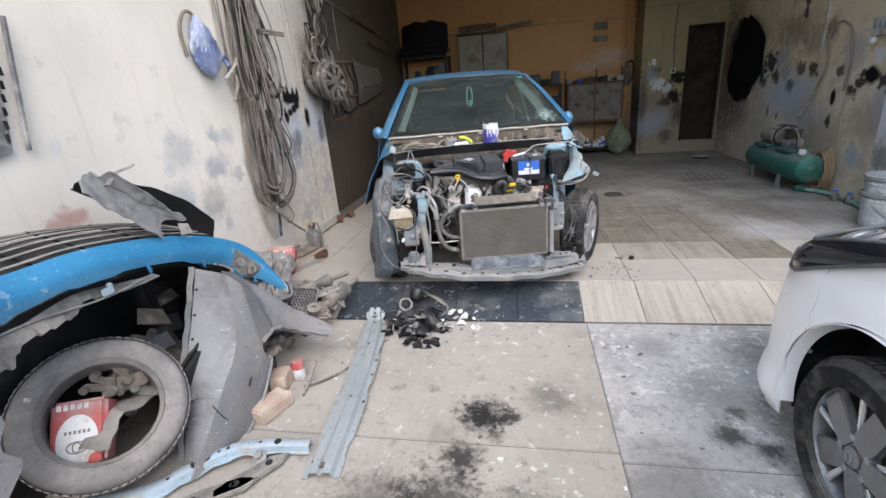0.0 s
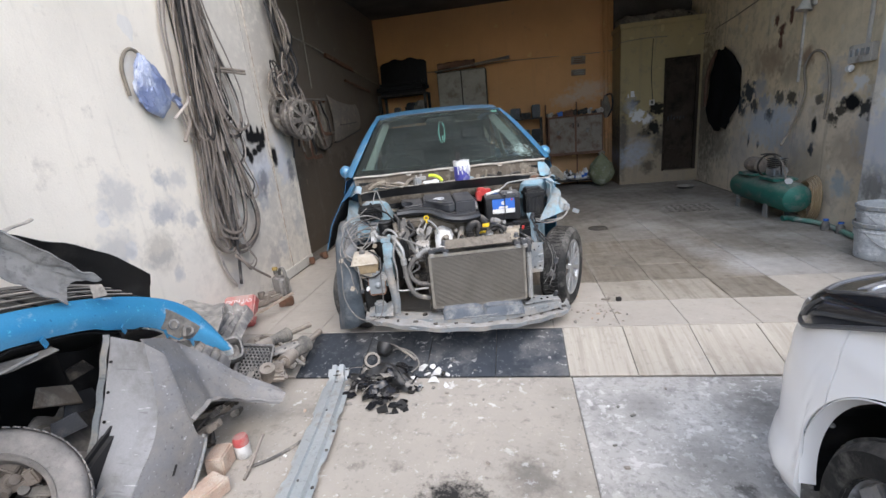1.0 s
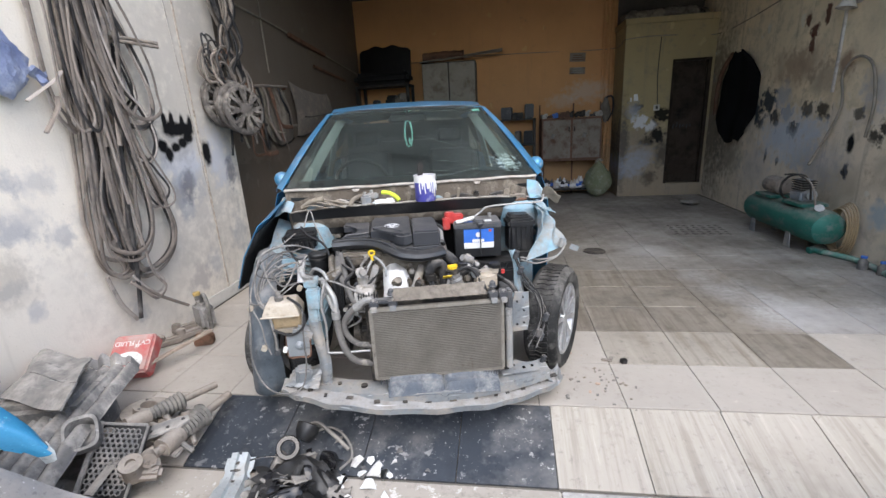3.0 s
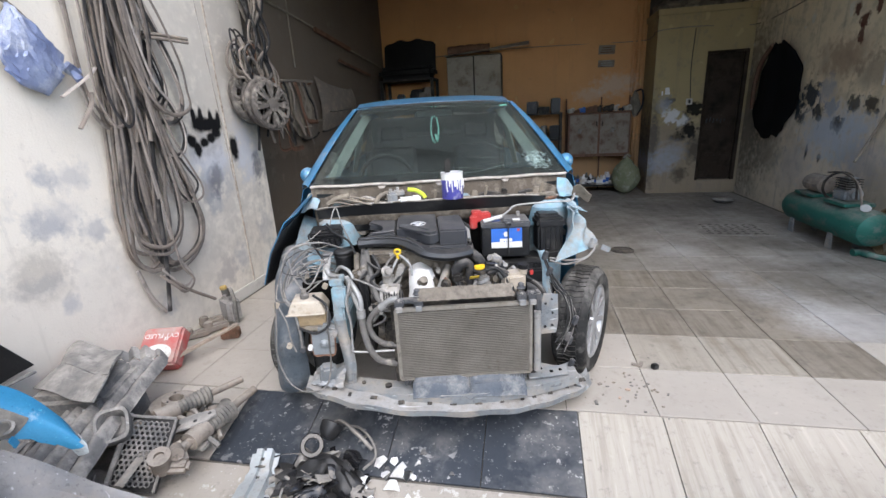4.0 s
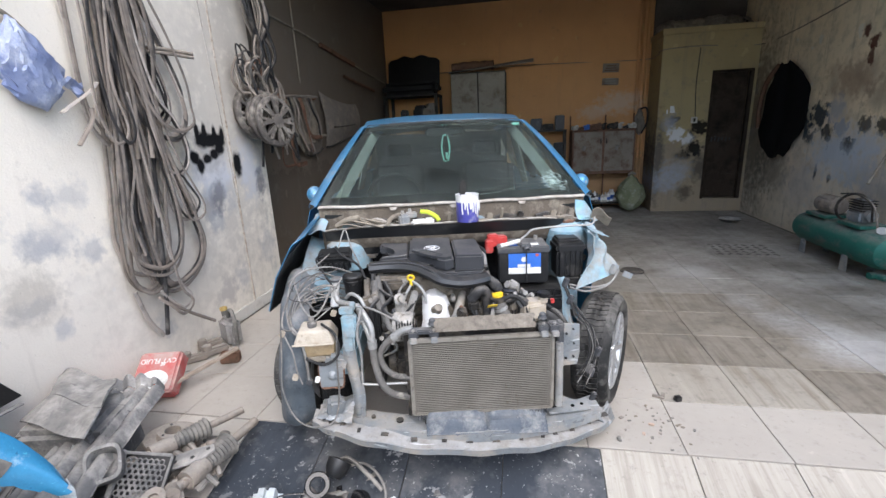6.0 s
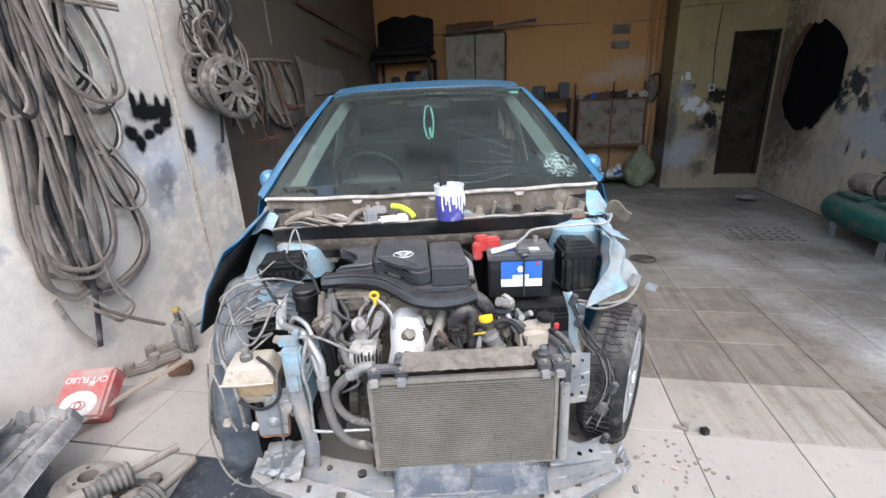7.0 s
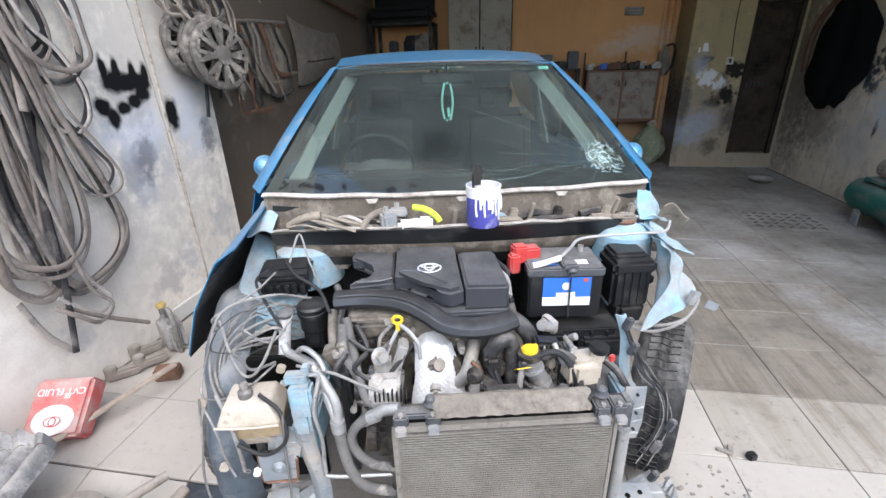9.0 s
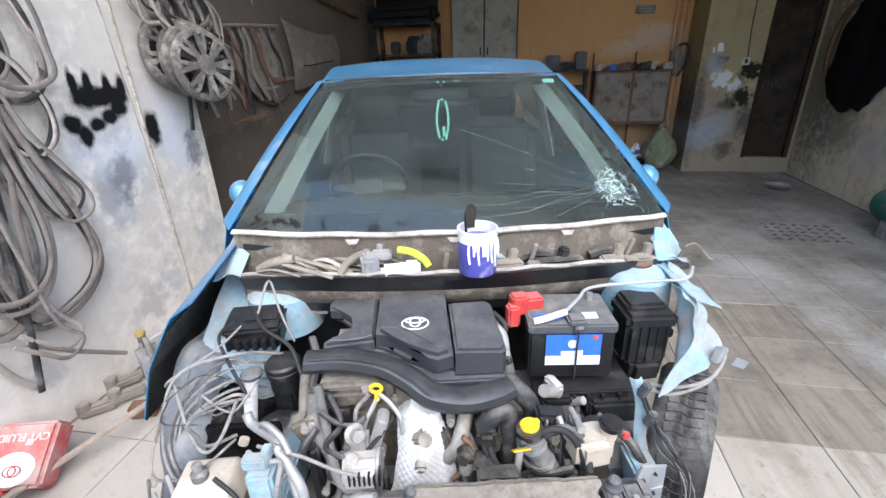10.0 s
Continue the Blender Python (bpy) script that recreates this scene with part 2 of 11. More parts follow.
M["wall_right"] = plaster("stained_plaster", (0.76, 0.63, 0.42), (0.68, 0.59, 0.46), 1.3, [
    (6.0, 0.6, 0.3, 0.6, (0.3, 0.25, 0.19), 0.55), (5.3, 0.75, 0.22, 0.9, (0.27, 0.22, 0.165), 0.6), (5.05, 1.0, 0.2, 1.6, (0.36, 0.4, 0.44), 0.6), (6.6, 0.9, 0.25, 0.8, (0.33, 0.35, 0.36), 0.6), (7.9, 1.5, 0.3, 1.2, (0.25, 0.22, 0.16), 0.5),
    (5.3, 1.75, 0.3, 0.5, (0.5, 0.44, 0.32), 0.5), (5.75, 2.1, 0.35, 0.8, (0.48, 0.4, 0.27), 0.5),
    (8.75, 1.3, 0.45, 2.5, (0.07, 0.06, 0.045), 0.7), (8.2, 0.7, 0.35, 0.8, (0.12, 0.11, 0.09), 0.6), (7.6, 1.3, 0.14, 1.0, (0.03, 0.04, 0.05), 0.95), (7.5, 1.15, 0.12, 0.8, (0.03, 0.04, 0.05), 0.9), (7.25, 0.75, 0.035, 3.0, BLACK, 0.9), (7.0, 0.72, 0.04, 2.2, BLACK, 0.8),
    (6.9, 1.0, 0.4, 0.6, (0.5, 0.55, 0.6), 0.7), (6.9, 1.75, 0.35, 0.5, (0.2, 0.12, 0.08), 0.6), (7.35, 1.4, 0.18, 1.0, (0.025, 0.035, 0.045), 0.95), (7.15, 1.2, 0.13, 1.0, BLACK, 0.85), (6.95, 1.25, 0.12, 1.0, GREYB, 0.8),
    (6.8, 1.1, 0.12, 0.9, BLACK, 0.85), (7.05, 1.45, 0.12, 1.0, GREYB, 0.7), (6.6, 1.3, 0.11, 1.0, BLACK, 0.8),
    (6.35, 1.28, 0.12, 0.9, BLACK, 0.85), (6.5, 1.1, 0.2, 0.5, (0.45, 0.5, 0.55), 0.6), (7.0, 1.02, 0.22, 0.5, (0.45, 0.5, 0.55), 0.6),
    (5.38, 1.2, 0.14, 0.8, BLACK, 1.0), (5.52, 1.15, 0.1, 1.0, BLACK, 0.9), (5.32, 1.38, 0.1, 0.9, (0.62, 0.62, 0.6), 0.9),
    (5.2, 1.15, 0.09, 1.0, BLACK, 0.9), (5.62, 1.05, 0.08, 1.2, BLACK, 0.9), (5.86, 1.25, 0.07, 1.3, BLACK, 0.8),
    (5.9, 0.98, 0.06, 1.8, BLACK, 1.0), (5.92, 0.72, 0.06, 1.2, BLACK, 0.95), (5.7, 1.45, 0.16, 1.0, GREYB, 0.6),
    (5.4, 0.4, 0.12, 0.9, (0.2, 0.32, 0.42), 0.6), (6.3, 0.75, 0.3, 0.6, GREYB, 0.4), (7.5, 0.6, 0.3, 0.8, GREYB, 0.35),
    (6.82, 2.2, 0.06, 1.6, (0.09, 0.03, 0.018), 0.95), (6.68, 2.08, 0.09, 0.9, (0.09, 0.03, 0.018), 0.95), (6.52, 2.2, 0.06, 1.8, (0.09, 0.03, 0.018), 0.95), (6.7, 1.95, 0.05, 1.8, (0.09, 0.03, 0.018), 0.9),
    (6.15, 1.7, 0.1, 1.0, (0.13, 0.05, 0.03), 0.7), (6.4, 1.6, 0.25, 0.5, (0.24, 0.19, 0.14), 0.6)],
    dirt=(0.2, 0.18, 0.145), amt=0.6, bump=0.6)
M["pilaster"] = plaster("grey_cream_plaster", (0.68, 0.635, 0.54), (0.56, 0.55, 0.52), 1.1, [
    (4.75, 1.25, 0.12, 1.0, (0.65, 0.66, 0.68), 0.8), (4.62, 1.2, 0.09, 1.2, BLACK, 0.9), (4.85, 1.55, 0.14, 1.0, GREYB, 0.7),
    (4.8, 0.5, 0.16, 1.0, BLACK, 0.6), (4.7, 0.9, 0.25, 1.0, (0.45, 0.48, 0.55), 0.6)], dirt=(0.2, 0.19, 0.17), amt=0.3)
M["ceiling"] = surf("dark_ceiling", (0.06, 0.055, 0.05), (0.1, 0.09, 0.08), 0.9, s1=2.0)
M["car_blue"] = surf("blue_car_paint", (0.03, 0.19, 0.37), (0.038, 0.22, 0.41), 0.3, 0.2, 3.0, 200.0, (0.3, 0.34, 0.36), 0.15, 6.0, 0.02, coat=0.5, spots=0.06, dust=0.22, dust_col=(0.34, 0.4, 0.44))
M["bay_blue"] = surf("pale_blue_primer", (0.17, 0.34, 0.43), (0.33, 0.44, 0.5), 0.5, 0.0, 11.0, 70.0, (0.24, 0.225, 0.2), 0.6, 7.0, 0.1, dust=0.35)
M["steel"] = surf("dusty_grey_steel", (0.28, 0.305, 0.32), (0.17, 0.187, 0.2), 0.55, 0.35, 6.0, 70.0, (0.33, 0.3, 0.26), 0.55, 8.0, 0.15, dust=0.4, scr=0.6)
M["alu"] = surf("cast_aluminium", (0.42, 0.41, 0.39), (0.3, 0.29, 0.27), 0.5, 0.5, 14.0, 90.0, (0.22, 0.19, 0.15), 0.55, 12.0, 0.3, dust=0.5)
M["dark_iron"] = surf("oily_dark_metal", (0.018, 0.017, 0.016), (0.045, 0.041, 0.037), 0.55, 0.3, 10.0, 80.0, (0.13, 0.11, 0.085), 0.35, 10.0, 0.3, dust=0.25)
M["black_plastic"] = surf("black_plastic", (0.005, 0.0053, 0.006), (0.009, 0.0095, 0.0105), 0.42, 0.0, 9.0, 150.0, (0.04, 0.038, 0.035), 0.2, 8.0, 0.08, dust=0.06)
M["grey_plastic"] = surf("dark_grey_plastic", (0.05, 0.053, 0.058), (0.075, 0.078, 0.083), 0.5, 0.0, 9.0, 160.0, (0.16, 0.15, 0.14), 0.25, 7.0, 0.08, dust=0.35)
M["rubber"] = surf("tyre_rubber", (0.014, 0.014, 0.014), (0.03, 0.03, 0.029), 0.8, 0.0, 9.0, 120.0, (0.13, 0.125, 0.115), 0.4, 7.0, 0.15, dust=0.3)


def white_paint():
    m, nt, b = base_mat("white_car_paint", 0.3)
    co = coords(nt)
    col = mix(nt, ramp(nt, noise_tex(nt, co, 2.2, 5), 0.4, 0.75), (0.93, 0.93, 0.93), (0.9, 0.895, 0.885))
    col = mix(nt, ramp(nt, noise_tex(nt, co, 30.0, 6, 0.75), 0.68, 0.74, 0.0, 0.3), col, (0.6, 0.57, 0.53))
    link(nt, col, b.inputs["Base Color"])
    b.inputs["Coat Weight"].default_value = 0.5
    b.inputs["Coat Roughness"].default_value = 0.08
    return m


M["white_paint"] = white_paint()
M["liner"] = surf("dusty_slate_plastic", (0.075, 0.092, 0.108), (0.12, 0.138, 0.155), 0.6, 0.0, 7.0, 90.0, (0.2, 0.2, 0.2), 0.4, 7.0, 0.15, dust=0.4)


# ---- mesh helpers ----
def part(name, bm, material, parent=None, label="", smooth=False):
    """Links a bmesh as one mesh object under a thing or a part."""
    bmesh.ops.recalc_face_normals(bm, faces=bm.faces)
    if smooth:
        for f in bm.faces:
            f.smooth = True
        for e in bm.edges:
            if len(e.link_faces) == 2 and e.calc_face_angle(0.0) > 0.65:
                e.smooth = False
    me = bpy.data.meshes.new(name)
    bm.to_mesh(me)
    bm.free()
    for mm in (material if isinstance(material, (list, tuple)) else [material]):
        me.materials.append(M[mm] if isinstance(mm, str) else mm)
    ob = new(name, me)
    if parent:
        ob.parent = parent
    if label:
        ob["label"] = label
    return ob


def thing(name, label, category, m=None, group="", kind=""):
    ob = new(name)
    if m is not None:
        ob.matrix_world = m
    return tagged(ob, label, category, group, kind)


def B():
    return bmesh.new()


def bx(bm, c, s, bev=0.0, rot=(0, 0, 0), seg=2):
    """A box at c with full sizes s, edges rounded by bev."""
    m = pose(*c, *rot) @ Matrix.Diagonal((*s, 1))
    vs = bmesh.ops.create_cube(bm, size=1.0, matrix=m)["verts"]
    if bev:
        es = list({e for v in vs for e in v.link_edges})
        bmesh.ops.bevel(bm, geom=es, offset=bev, segments=seg, affect="EDGES", clamp_overlap=True)
    return bm


def cy(bm, p0, p1, r0, r1=None, n=16, bev=0.0):
    """A cylinder or cone from p0 to p1."""
    p0, p1 = Vector(p0), Vector(p1)
    d = p1 - p0
    m = Matrix.Translation((p0 + p1) / 2) @ d.to_track_quat("Z", "Y").to_matrix().to_4x4()
    vs = bmesh.ops.create_cone(bm, cap_ends=True, segments=n, radius1=r0, radius2=r0 if r1 is None else r1, depth=d.length, matrix=m)["verts"]
    if bev:
        es = [e for e in {e for v in vs for e in v.link_edges} if any(len(f.verts) > 4 for f in e.link_faces)]
        bmesh.ops.bevel(bm, geom=es, offset=bev, segments=2, affect="EDGES", clamp_overlap=True)
    return bm


def curve_points(pts, per=6):
    """Points on a smooth line through pts."""
    pts = [Vector(p) for p in pts]
    if len(pts) < 3:
        return pts
    out = []
    ext = [2 * pts[0] - pts[1], *pts, 2 * pts[-1] - pts[-2]]
    for i in range(1, len(ext) - 2):
        a, b, c, d = ext[i - 1:i + 3]
        for k in range(per):
            t = k / per
            out.append(0.5 * (2 * b + (c - a) * t + (2 * a - 5 * b + 4 * c - d) * t * t + (3 * b - a - 3 * c + d) * t ** 3))
    out.append(pts[-1])
    return out


def tube(bm, pts, r, n=8, per=6, ring=None, flat=1.0):
    """A tube along a smooth line. ring(i): factor on the radius; flat squeezes the section."""
    line = curve_points(pts, per)
    prev, rings = None, []
    for i, p in enumerate(line):
        t = (line[min(i + 1, len(line) - 1)] - line[max(i - 1, 0)]).normalized()
        if prev is None:
            s = t.cross(Vector((0, 0, 1)) if abs(t.z) < 0.9 else Vector((1, 0, 0))).normalized()
        else:
            s = (prev - t * prev.dot(t)).normalized()
        prev = s
        u = t.cross(s)
        rr = r * (ring(i) if ring else 1.0)
        rings.append([bm.verts.new(p + s * (rr * math.cos(a)) + u * (rr * flat * math.sin(a))) for a in [2 * math.pi * k / n for k in range(n)]])
    for a, b in zip(rings, rings[1:]):
        for k in range(n):
            bm.faces.new((a[k], a[(k + 1) % n], b[(k + 1) % n], b[k]))
    bm.faces.new(rings[0][::-1])
    bm.faces.new(rings[-1])
    return bm


def lathe(bm, prof, m=None, n=32, close=False, caps=True):
    """Turns a profile of (radius, height) about z; close joins its ends."""
    m = m or Matrix()
    rows = []
    for r, z in prof:
        rows.append([bm.verts.new(m @ Vector((r * math.cos(2 * math.pi * k / n), r * math.sin(2 * math.pi * k / n), z))) for k in range(n)])
    pairs = list(zip(rows, rows[1:])) + ([(rows[-1], rows[0])] if close else [])
    for a, b in pairs:
        for k in range(n):
            bm.faces.new((a[k], a[(k + 1) % n], b[(k + 1) % n], b[k]))
    if not close and caps:
        for row, r in ((rows[0], prof[0][0]), (rows[-1], prof[-1][0])):
            if r > 1e-4:
                bm.faces.new(row)
    return bm


def prism(bm, poly, depth, m=None, bev=0.0):
    """A flat outline (x, y), pushed by depth along z, then placed by m."""
    m = m or Matrix()
    lo = [bm.verts.new(m @ Vector((x, y, 0))) for x, y in poly]
    hi = [bm.verts.new(m @ Vector((x, y, depth))) for x, y in poly]
    fs = [bm.faces.new(lo[::-1]), bm.faces.new(hi)]
    k = len(poly)
    for i in range(k):
        fs.append(bm.faces.new((lo[i], lo[(i + 1) % k], hi[(i + 1) % k], hi[i])))
    if bev:
        es = [e for e in {e for f in fs[:2] for e in f.edges}]
        bmesh.ops.bevel(bm, geom=es, offset=bev, segments=2, affect="EDGES", clamp_overlap=True)
    return bm


def sheet(bm, fn, nu, nv, thick=0.002):
    """A bent sheet: fn(a, b) with a and b from 0 to 1, with thickness."""
    g = [[Vector(fn(i / nu, j / nv)) for j in range(nv + 1)] for i in range(nu + 1)]
    nrm = [[None] * (nv + 1) for _ in range(nu + 1)]
    for i in range(nu + 1):
        for j in range(nv + 1):
            du = g[min(i + 1, nu)][j] - g[max(i - 1, 0)][j]
            dv = g[i][min(j + 1, nv)] - g[i][max(j - 1, 0)]
            c = du.cross(dv)
            nrm[i][j] = c.normalized() if c.length > 1e-9 else Vector((0, 0, 1))
    top = [[bm.verts.new(g[i][j]) for j in range(nv + 1)] for i in range(nu + 1)]
    bot = [[bm.verts.new(g[i][j] - nrm[i][j] * thick) for j in range(nv + 1)] for i in range(nu + 1)]
    for i in range(nu):
        for j in range(nv):
            bm.faces.new((top[i][j], top[i + 1][j], top[i + 1][j + 1], top[i][j + 1]))
            bm.faces.new((bot[i][j + 1], bot[i + 1][j + 1], bot[i + 1][j], bot[i][j]))
    for i in range(nu):
        bm.faces.new((top[i][0], bot[i][0], bot[i + 1][0], top[i + 1][0]))
        bm.faces.new((top[i + 1][nv], bot[i + 1][nv], bot[i][nv], top[i][nv]))
    for j in range(nv):
        bm.faces.new((top[0][j + 1], bot[0][j + 1], bot[0][j], top[0][j]))
        bm.faces.new((top[nu][j], bot[nu][j], bot[nu][j + 1], top[nu][j + 1]))
    return bm


def wob(p, s=3.0, a=1.0):
    """Smooth noise at a place."""
    return a * noise.noise(Vector(p) * s)


def lerp(a, b, t):
    return a + (b - a) * t


def spline(keys, x):
    """Smooth value at x through (x, value) keys."""
    if x <= keys[0][0]:
        return keys[0][1]
    for (x0, y0), (x1, y1) in zip(keys, keys[1:]):
        if x <= x1:
            t = (x - x0) / (x1 - x0)
            return lerp(y0, y1, t * t * (3 - 2 * t))
    return keys[-1][1]


# ---- floors ----
def floor_mat(name, c1, c2, grime, amount, streak=0.0, spots=(), rough=0.6, vary=0.0, bump=0.2, seedscale=1.0, flake=0.0, dusty=0.0, mottle=0.55, pale=()):
    """Worn floor: two tones, streaks across the slab, grime patches and round oil spots at (x, y, size, strength)."""
    m, nt, b = base_mat(name, rough)
    geo = nt.nodes.new("ShaderNodeNewGeometry").outputs["Position"]
    n1, n2, n3 = noise_tex(nt, geo, 1.6 * seedscale, 6, 0.65), noise_tex(nt, geo, 9.0, 6, 0.7), noise_tex(nt, geo, 110.0, 3)
    col = mix(nt, ramp(nt, n1, 0.32, 0.68), c1, c2)
    if streak:
        mp = node(nt, "ShaderNodeMapping")
        mp.inputs["Rotation"].default_value = (0, 0, radians(2))
        mp.inputs["Scale"].default_value = (19.0, 0.9, 1.0)
        link(nt, geo, mp.inputs["Vector"])
        grain = noise_tex(nt, mp.outputs[0], 1.0, 7, 0.72)
        plain = ramp(nt, nt.nodes.new("ShaderNodeObjectInfo").outputs["Random"], 0.25, 0.4, 0.35, 1.0)
        col = mix(nt, math_node(nt, "MULTIPLY", plain, ramp(nt, grain, 0.48, 0.62, 0.0, streak)), col, (0.48 * c1[0], 0.44 * c1[1], 0.38 * c1[2]))
        col = mix(nt, math_node(nt, "MULTIPLY", plain, ramp(nt, grain, 0.33, 0.42, 0.6, 0.0)), col, tuple(min(0.75, 1.3 * v + 0.02) for v in c1))
    col = mix(nt, ramp(nt, n1, 0.66 - amount * 0.3, 0.8 - amount * 0.15, 0.0, 0.85), col, grime)
    col = mix(nt, ramp(nt, n2, 0.62 - amount * 0.2, 0.74, 0.0, 0.8), col, grime)
    col = mix(nt, ramp(nt, n2, 0.25, 0.36, 0.5, 0.0), col, tuple(min(0.8, 1.5 * v) for v in c1))
    n4 = noise_tex(nt, geo, 26.0, 7, 0.75)
    col = mix(nt, ramp(nt, n4, 0.56 - 0.06 * (mottle > 0.6), 0.68, 0.0, mottle), col, tuple(0.42 * v for v in c2))
    if dusty:
        col = mix(nt, math_node(nt, "MULTIPLY", ramp(nt, noise_tex(nt, geo, 1.1, 6, 0.7), 0.46, 0.62), ramp(nt, n4, 0.3, 0.55, 0.2, dusty)), col, (0.44, 0.42, 0.39))
    if flake:
        fl_ = math_node(nt, "MULTIPLY", ramp(nt, noise_tex(nt, geo, 17.0, 5, 0.7), 0.63 - 0.05 * flake, 0.66 - 0.05 * flake), ramp(nt, noise_tex(nt, geo, 2.1, 3, 0.6), 0.42, 0.6))
        col = mix(nt, math_node(nt, "MULTIPLY", fl_, 0.8), col, (0.58, 0.57, 0.55))
        sp_ = noise_tex(nt, geo, 75.0, 2, 0.5)
        col = mix(nt, ramp(nt, sp_, 0.70, 0.73, 0.0, 0.7 * flake), col, (0.6, 0.59, 0.57))
    sep = nt.nodes.new("ShaderNodeSeparateXYZ")
    link(nt, geo, sep.inputs[0])
    for sx, sy, size, st in spots:
        dx, dy = math_node(nt, "SUBTRACT", sep.outputs[0], sx), math_node(nt, "SUBTRACT", sep.outputs[1], sy)
        r = math_node(nt, "SQRT", math_node(nt, "ADD", math_node(nt, "MULTIPLY", dx, dx), math_node(nt, "MULTIPLY", dy, dy)))
        r = math_node(nt, "ADD", r, ramp(nt, n2, 0.2, 0.8, -0.6 * size, 0.6 * size))
        r = math_node(nt, "ADD", r, ramp(nt, n4, 0.25, 0.75, -0.55 * size, 0.55 * size))
        col = mix(nt, ramp(nt, r, 0.3 * size, 1.0 * size, st, 0.0), col, (0.025, 0.024, 0.023))
    for sx, sy, size, st in pale:
        dx, dy = math_node(nt, "SUBTRACT", sep.outputs[0], sx), math_node(nt, "SUBTRACT", sep.outputs[1], sy)
        r = math_node(nt, "SQRT", math_node(nt, "ADD", math_node(nt, "MULTIPLY", dx, dx), math_node(nt, "MULTIPLY", dy, dy)))
        r = math_node(nt, "ADD", r, ramp(nt, n1, 0.25, 0.75, -0.6 * size, 0.6 * size))
        kp = math_node(nt, "MULTIPLY", ramp(nt, r, 0.1 * size, 1.2 * size, st, 0.0), ramp(nt, n4, 0.4, 0.6, 1.0, 0.45))
        col = mix(nt, kp, col, (0.46, 0.46, 0.46))
    if vary:
        oi = nt.nodes.new("ShaderNodeObjectInfo").outputs["Random"]
        col = mix(nt, math_node(nt, "MULTIPLY", oi, vary), col, tuple(0.5 * v for v in c1))
    link(nt, col, b.inputs["Base Color"])
    link(nt, ramp(nt, n2, 0.3, 0.7, rough - 0.12, min(1, rough + 0.2)), b.inputs["Roughness"])
    bp = node(nt, "ShaderNodeBump", Strength=bump, Distance=0.006)
    link(nt, math_node(nt, "ADD", n2, math_node(nt, "MULTIPLY", n3, 0.4)), bp.inputs["Height"])
    link(nt, bp.outputs[0], b.inputs["Normal"])
    return m


M["slab_sand"] = floor_mat("sandy_concrete", (0.385, 0.352, 0.308), (0.3, 0.276, 0.24), (0.14, 0.132, 0.122), 0.28,
                           spots=[(0.43, 1.85, 0.16, 1.0), (0.36, 1.58, 0.12, 0.9), (0.3, 1.35, 0.22, 0.8), (0.75, 2.0, 0.15, 0.4), (0.05, 1.3, 0.25, 0.6), (0.6, 1.2, 0.3, 0.7), (0.2, 1.12, 0.22, 0.75), (0.85, 1.05, 0.25, 0.6), (0.55, 1.85, 0.08, 0.9), (0.5, 1.72, 0.06, 0.7)], rough=0.85, flake=0.6, mottle=0.42)
M["slab_dark"] = floor_mat("oil_stained_concrete", (0.45, 0.435, 0.41), (0.33, 0.32, 0.305), (0.16, 0.157, 0.153), 0.4,
                           spots=[(1.5, 2.1, 0.22, 0.35), (1.2, 1.5, 0.3, 0.5), (1.9, 2.45, 0.25, 0.5), (1.35, 2.5, 0.15, 0.3), (1.5, 1.8, 0.1, 0.85), (1.62, 1.72, 0.08, 0.85), (1.58, 1.95, 0.06, 0.7)], rough=0.78, flake=1.6, mottle=0.62)
M["ground"] = floor_mat("street_concrete", (0.35, 0.32, 0.28), (0.25, 0.23, 0.2), (0.12, 0.11, 0.1), 0.3, rough=0.9)
DUST = [(2.2, 5.85, 0.3, 0.55), (2.52, 4.7, 0.28, 0.75), (2.65, 4.3, 0.25, 0.75), (2.38, 5.05, 0.18, 0.55), (3.0, 4.2, 0.3, 0.4), (3.35, 5.6, 0.2, 0.3)]
M["tile_cream"] = floor_mat("cream_floor_tile", (0.4, 0.37, 0.325), (0.355, 0.325, 0.285), (0.26, 0.235, 0.2), 0.14, rough=0.42, vary=0.12, bump=0.06, mottle=0.35)
M["tile_wood"] = floor_mat("streaked_tile", (0.43, 0.4, 0.345), (0.385, 0.35, 0.3), (0.27, 0.235, 0.19), 0.16, 0.5, rough=0.4, vary=0.15, bump=0.06)
M["tile_streak"] = floor_mat("brown_streaked_tile", (0.35, 0.32, 0.275), (0.28, 0.252, 0.21), (0.15, 0.132, 0.108), 0.28, 0.85, rough=0.42, vary=0.2, bump=0.08, pale=DUST)
M["tile_grime"] = floor_mat("grimy_tile", (0.25, 0.222, 0.185), (0.17, 0.15, 0.123), (0.09, 0.08, 0.067), 0.4, 0.8, rough=0.42, vary=0.2, bump=0.1, pale=DUST)
M["tile_grey"] = floor_mat("dusty_tile", (0.225, 0.207, 0.18), (0.165, 0.15, 0.13), (0.095, 0.087, 0.075), 0.38, 0.25, rough=0.42, vary=0.12, bump=0.1, dusty=0.6, pale=DUST)
M["tile_dark"] = floor_mat("dark_slate_tile", (0.03, 0.036, 0.045), (0.05, 0.058, 0.07), (0.15, 0.15, 0.15), 0.22, 0.25, rough=0.5, vary=0.2, bump=0.1, flake=0.7, dusty=0.3)
M["grout"] = surf("grey_grout", (0.17, 0.157, 0.14), (0.12, 0.11, 0.097), 0.9)


def structure(name, bm, material, label, category):
    ob = part(name, bm, material)
    return tagged(ob, label, category, kind="structure")


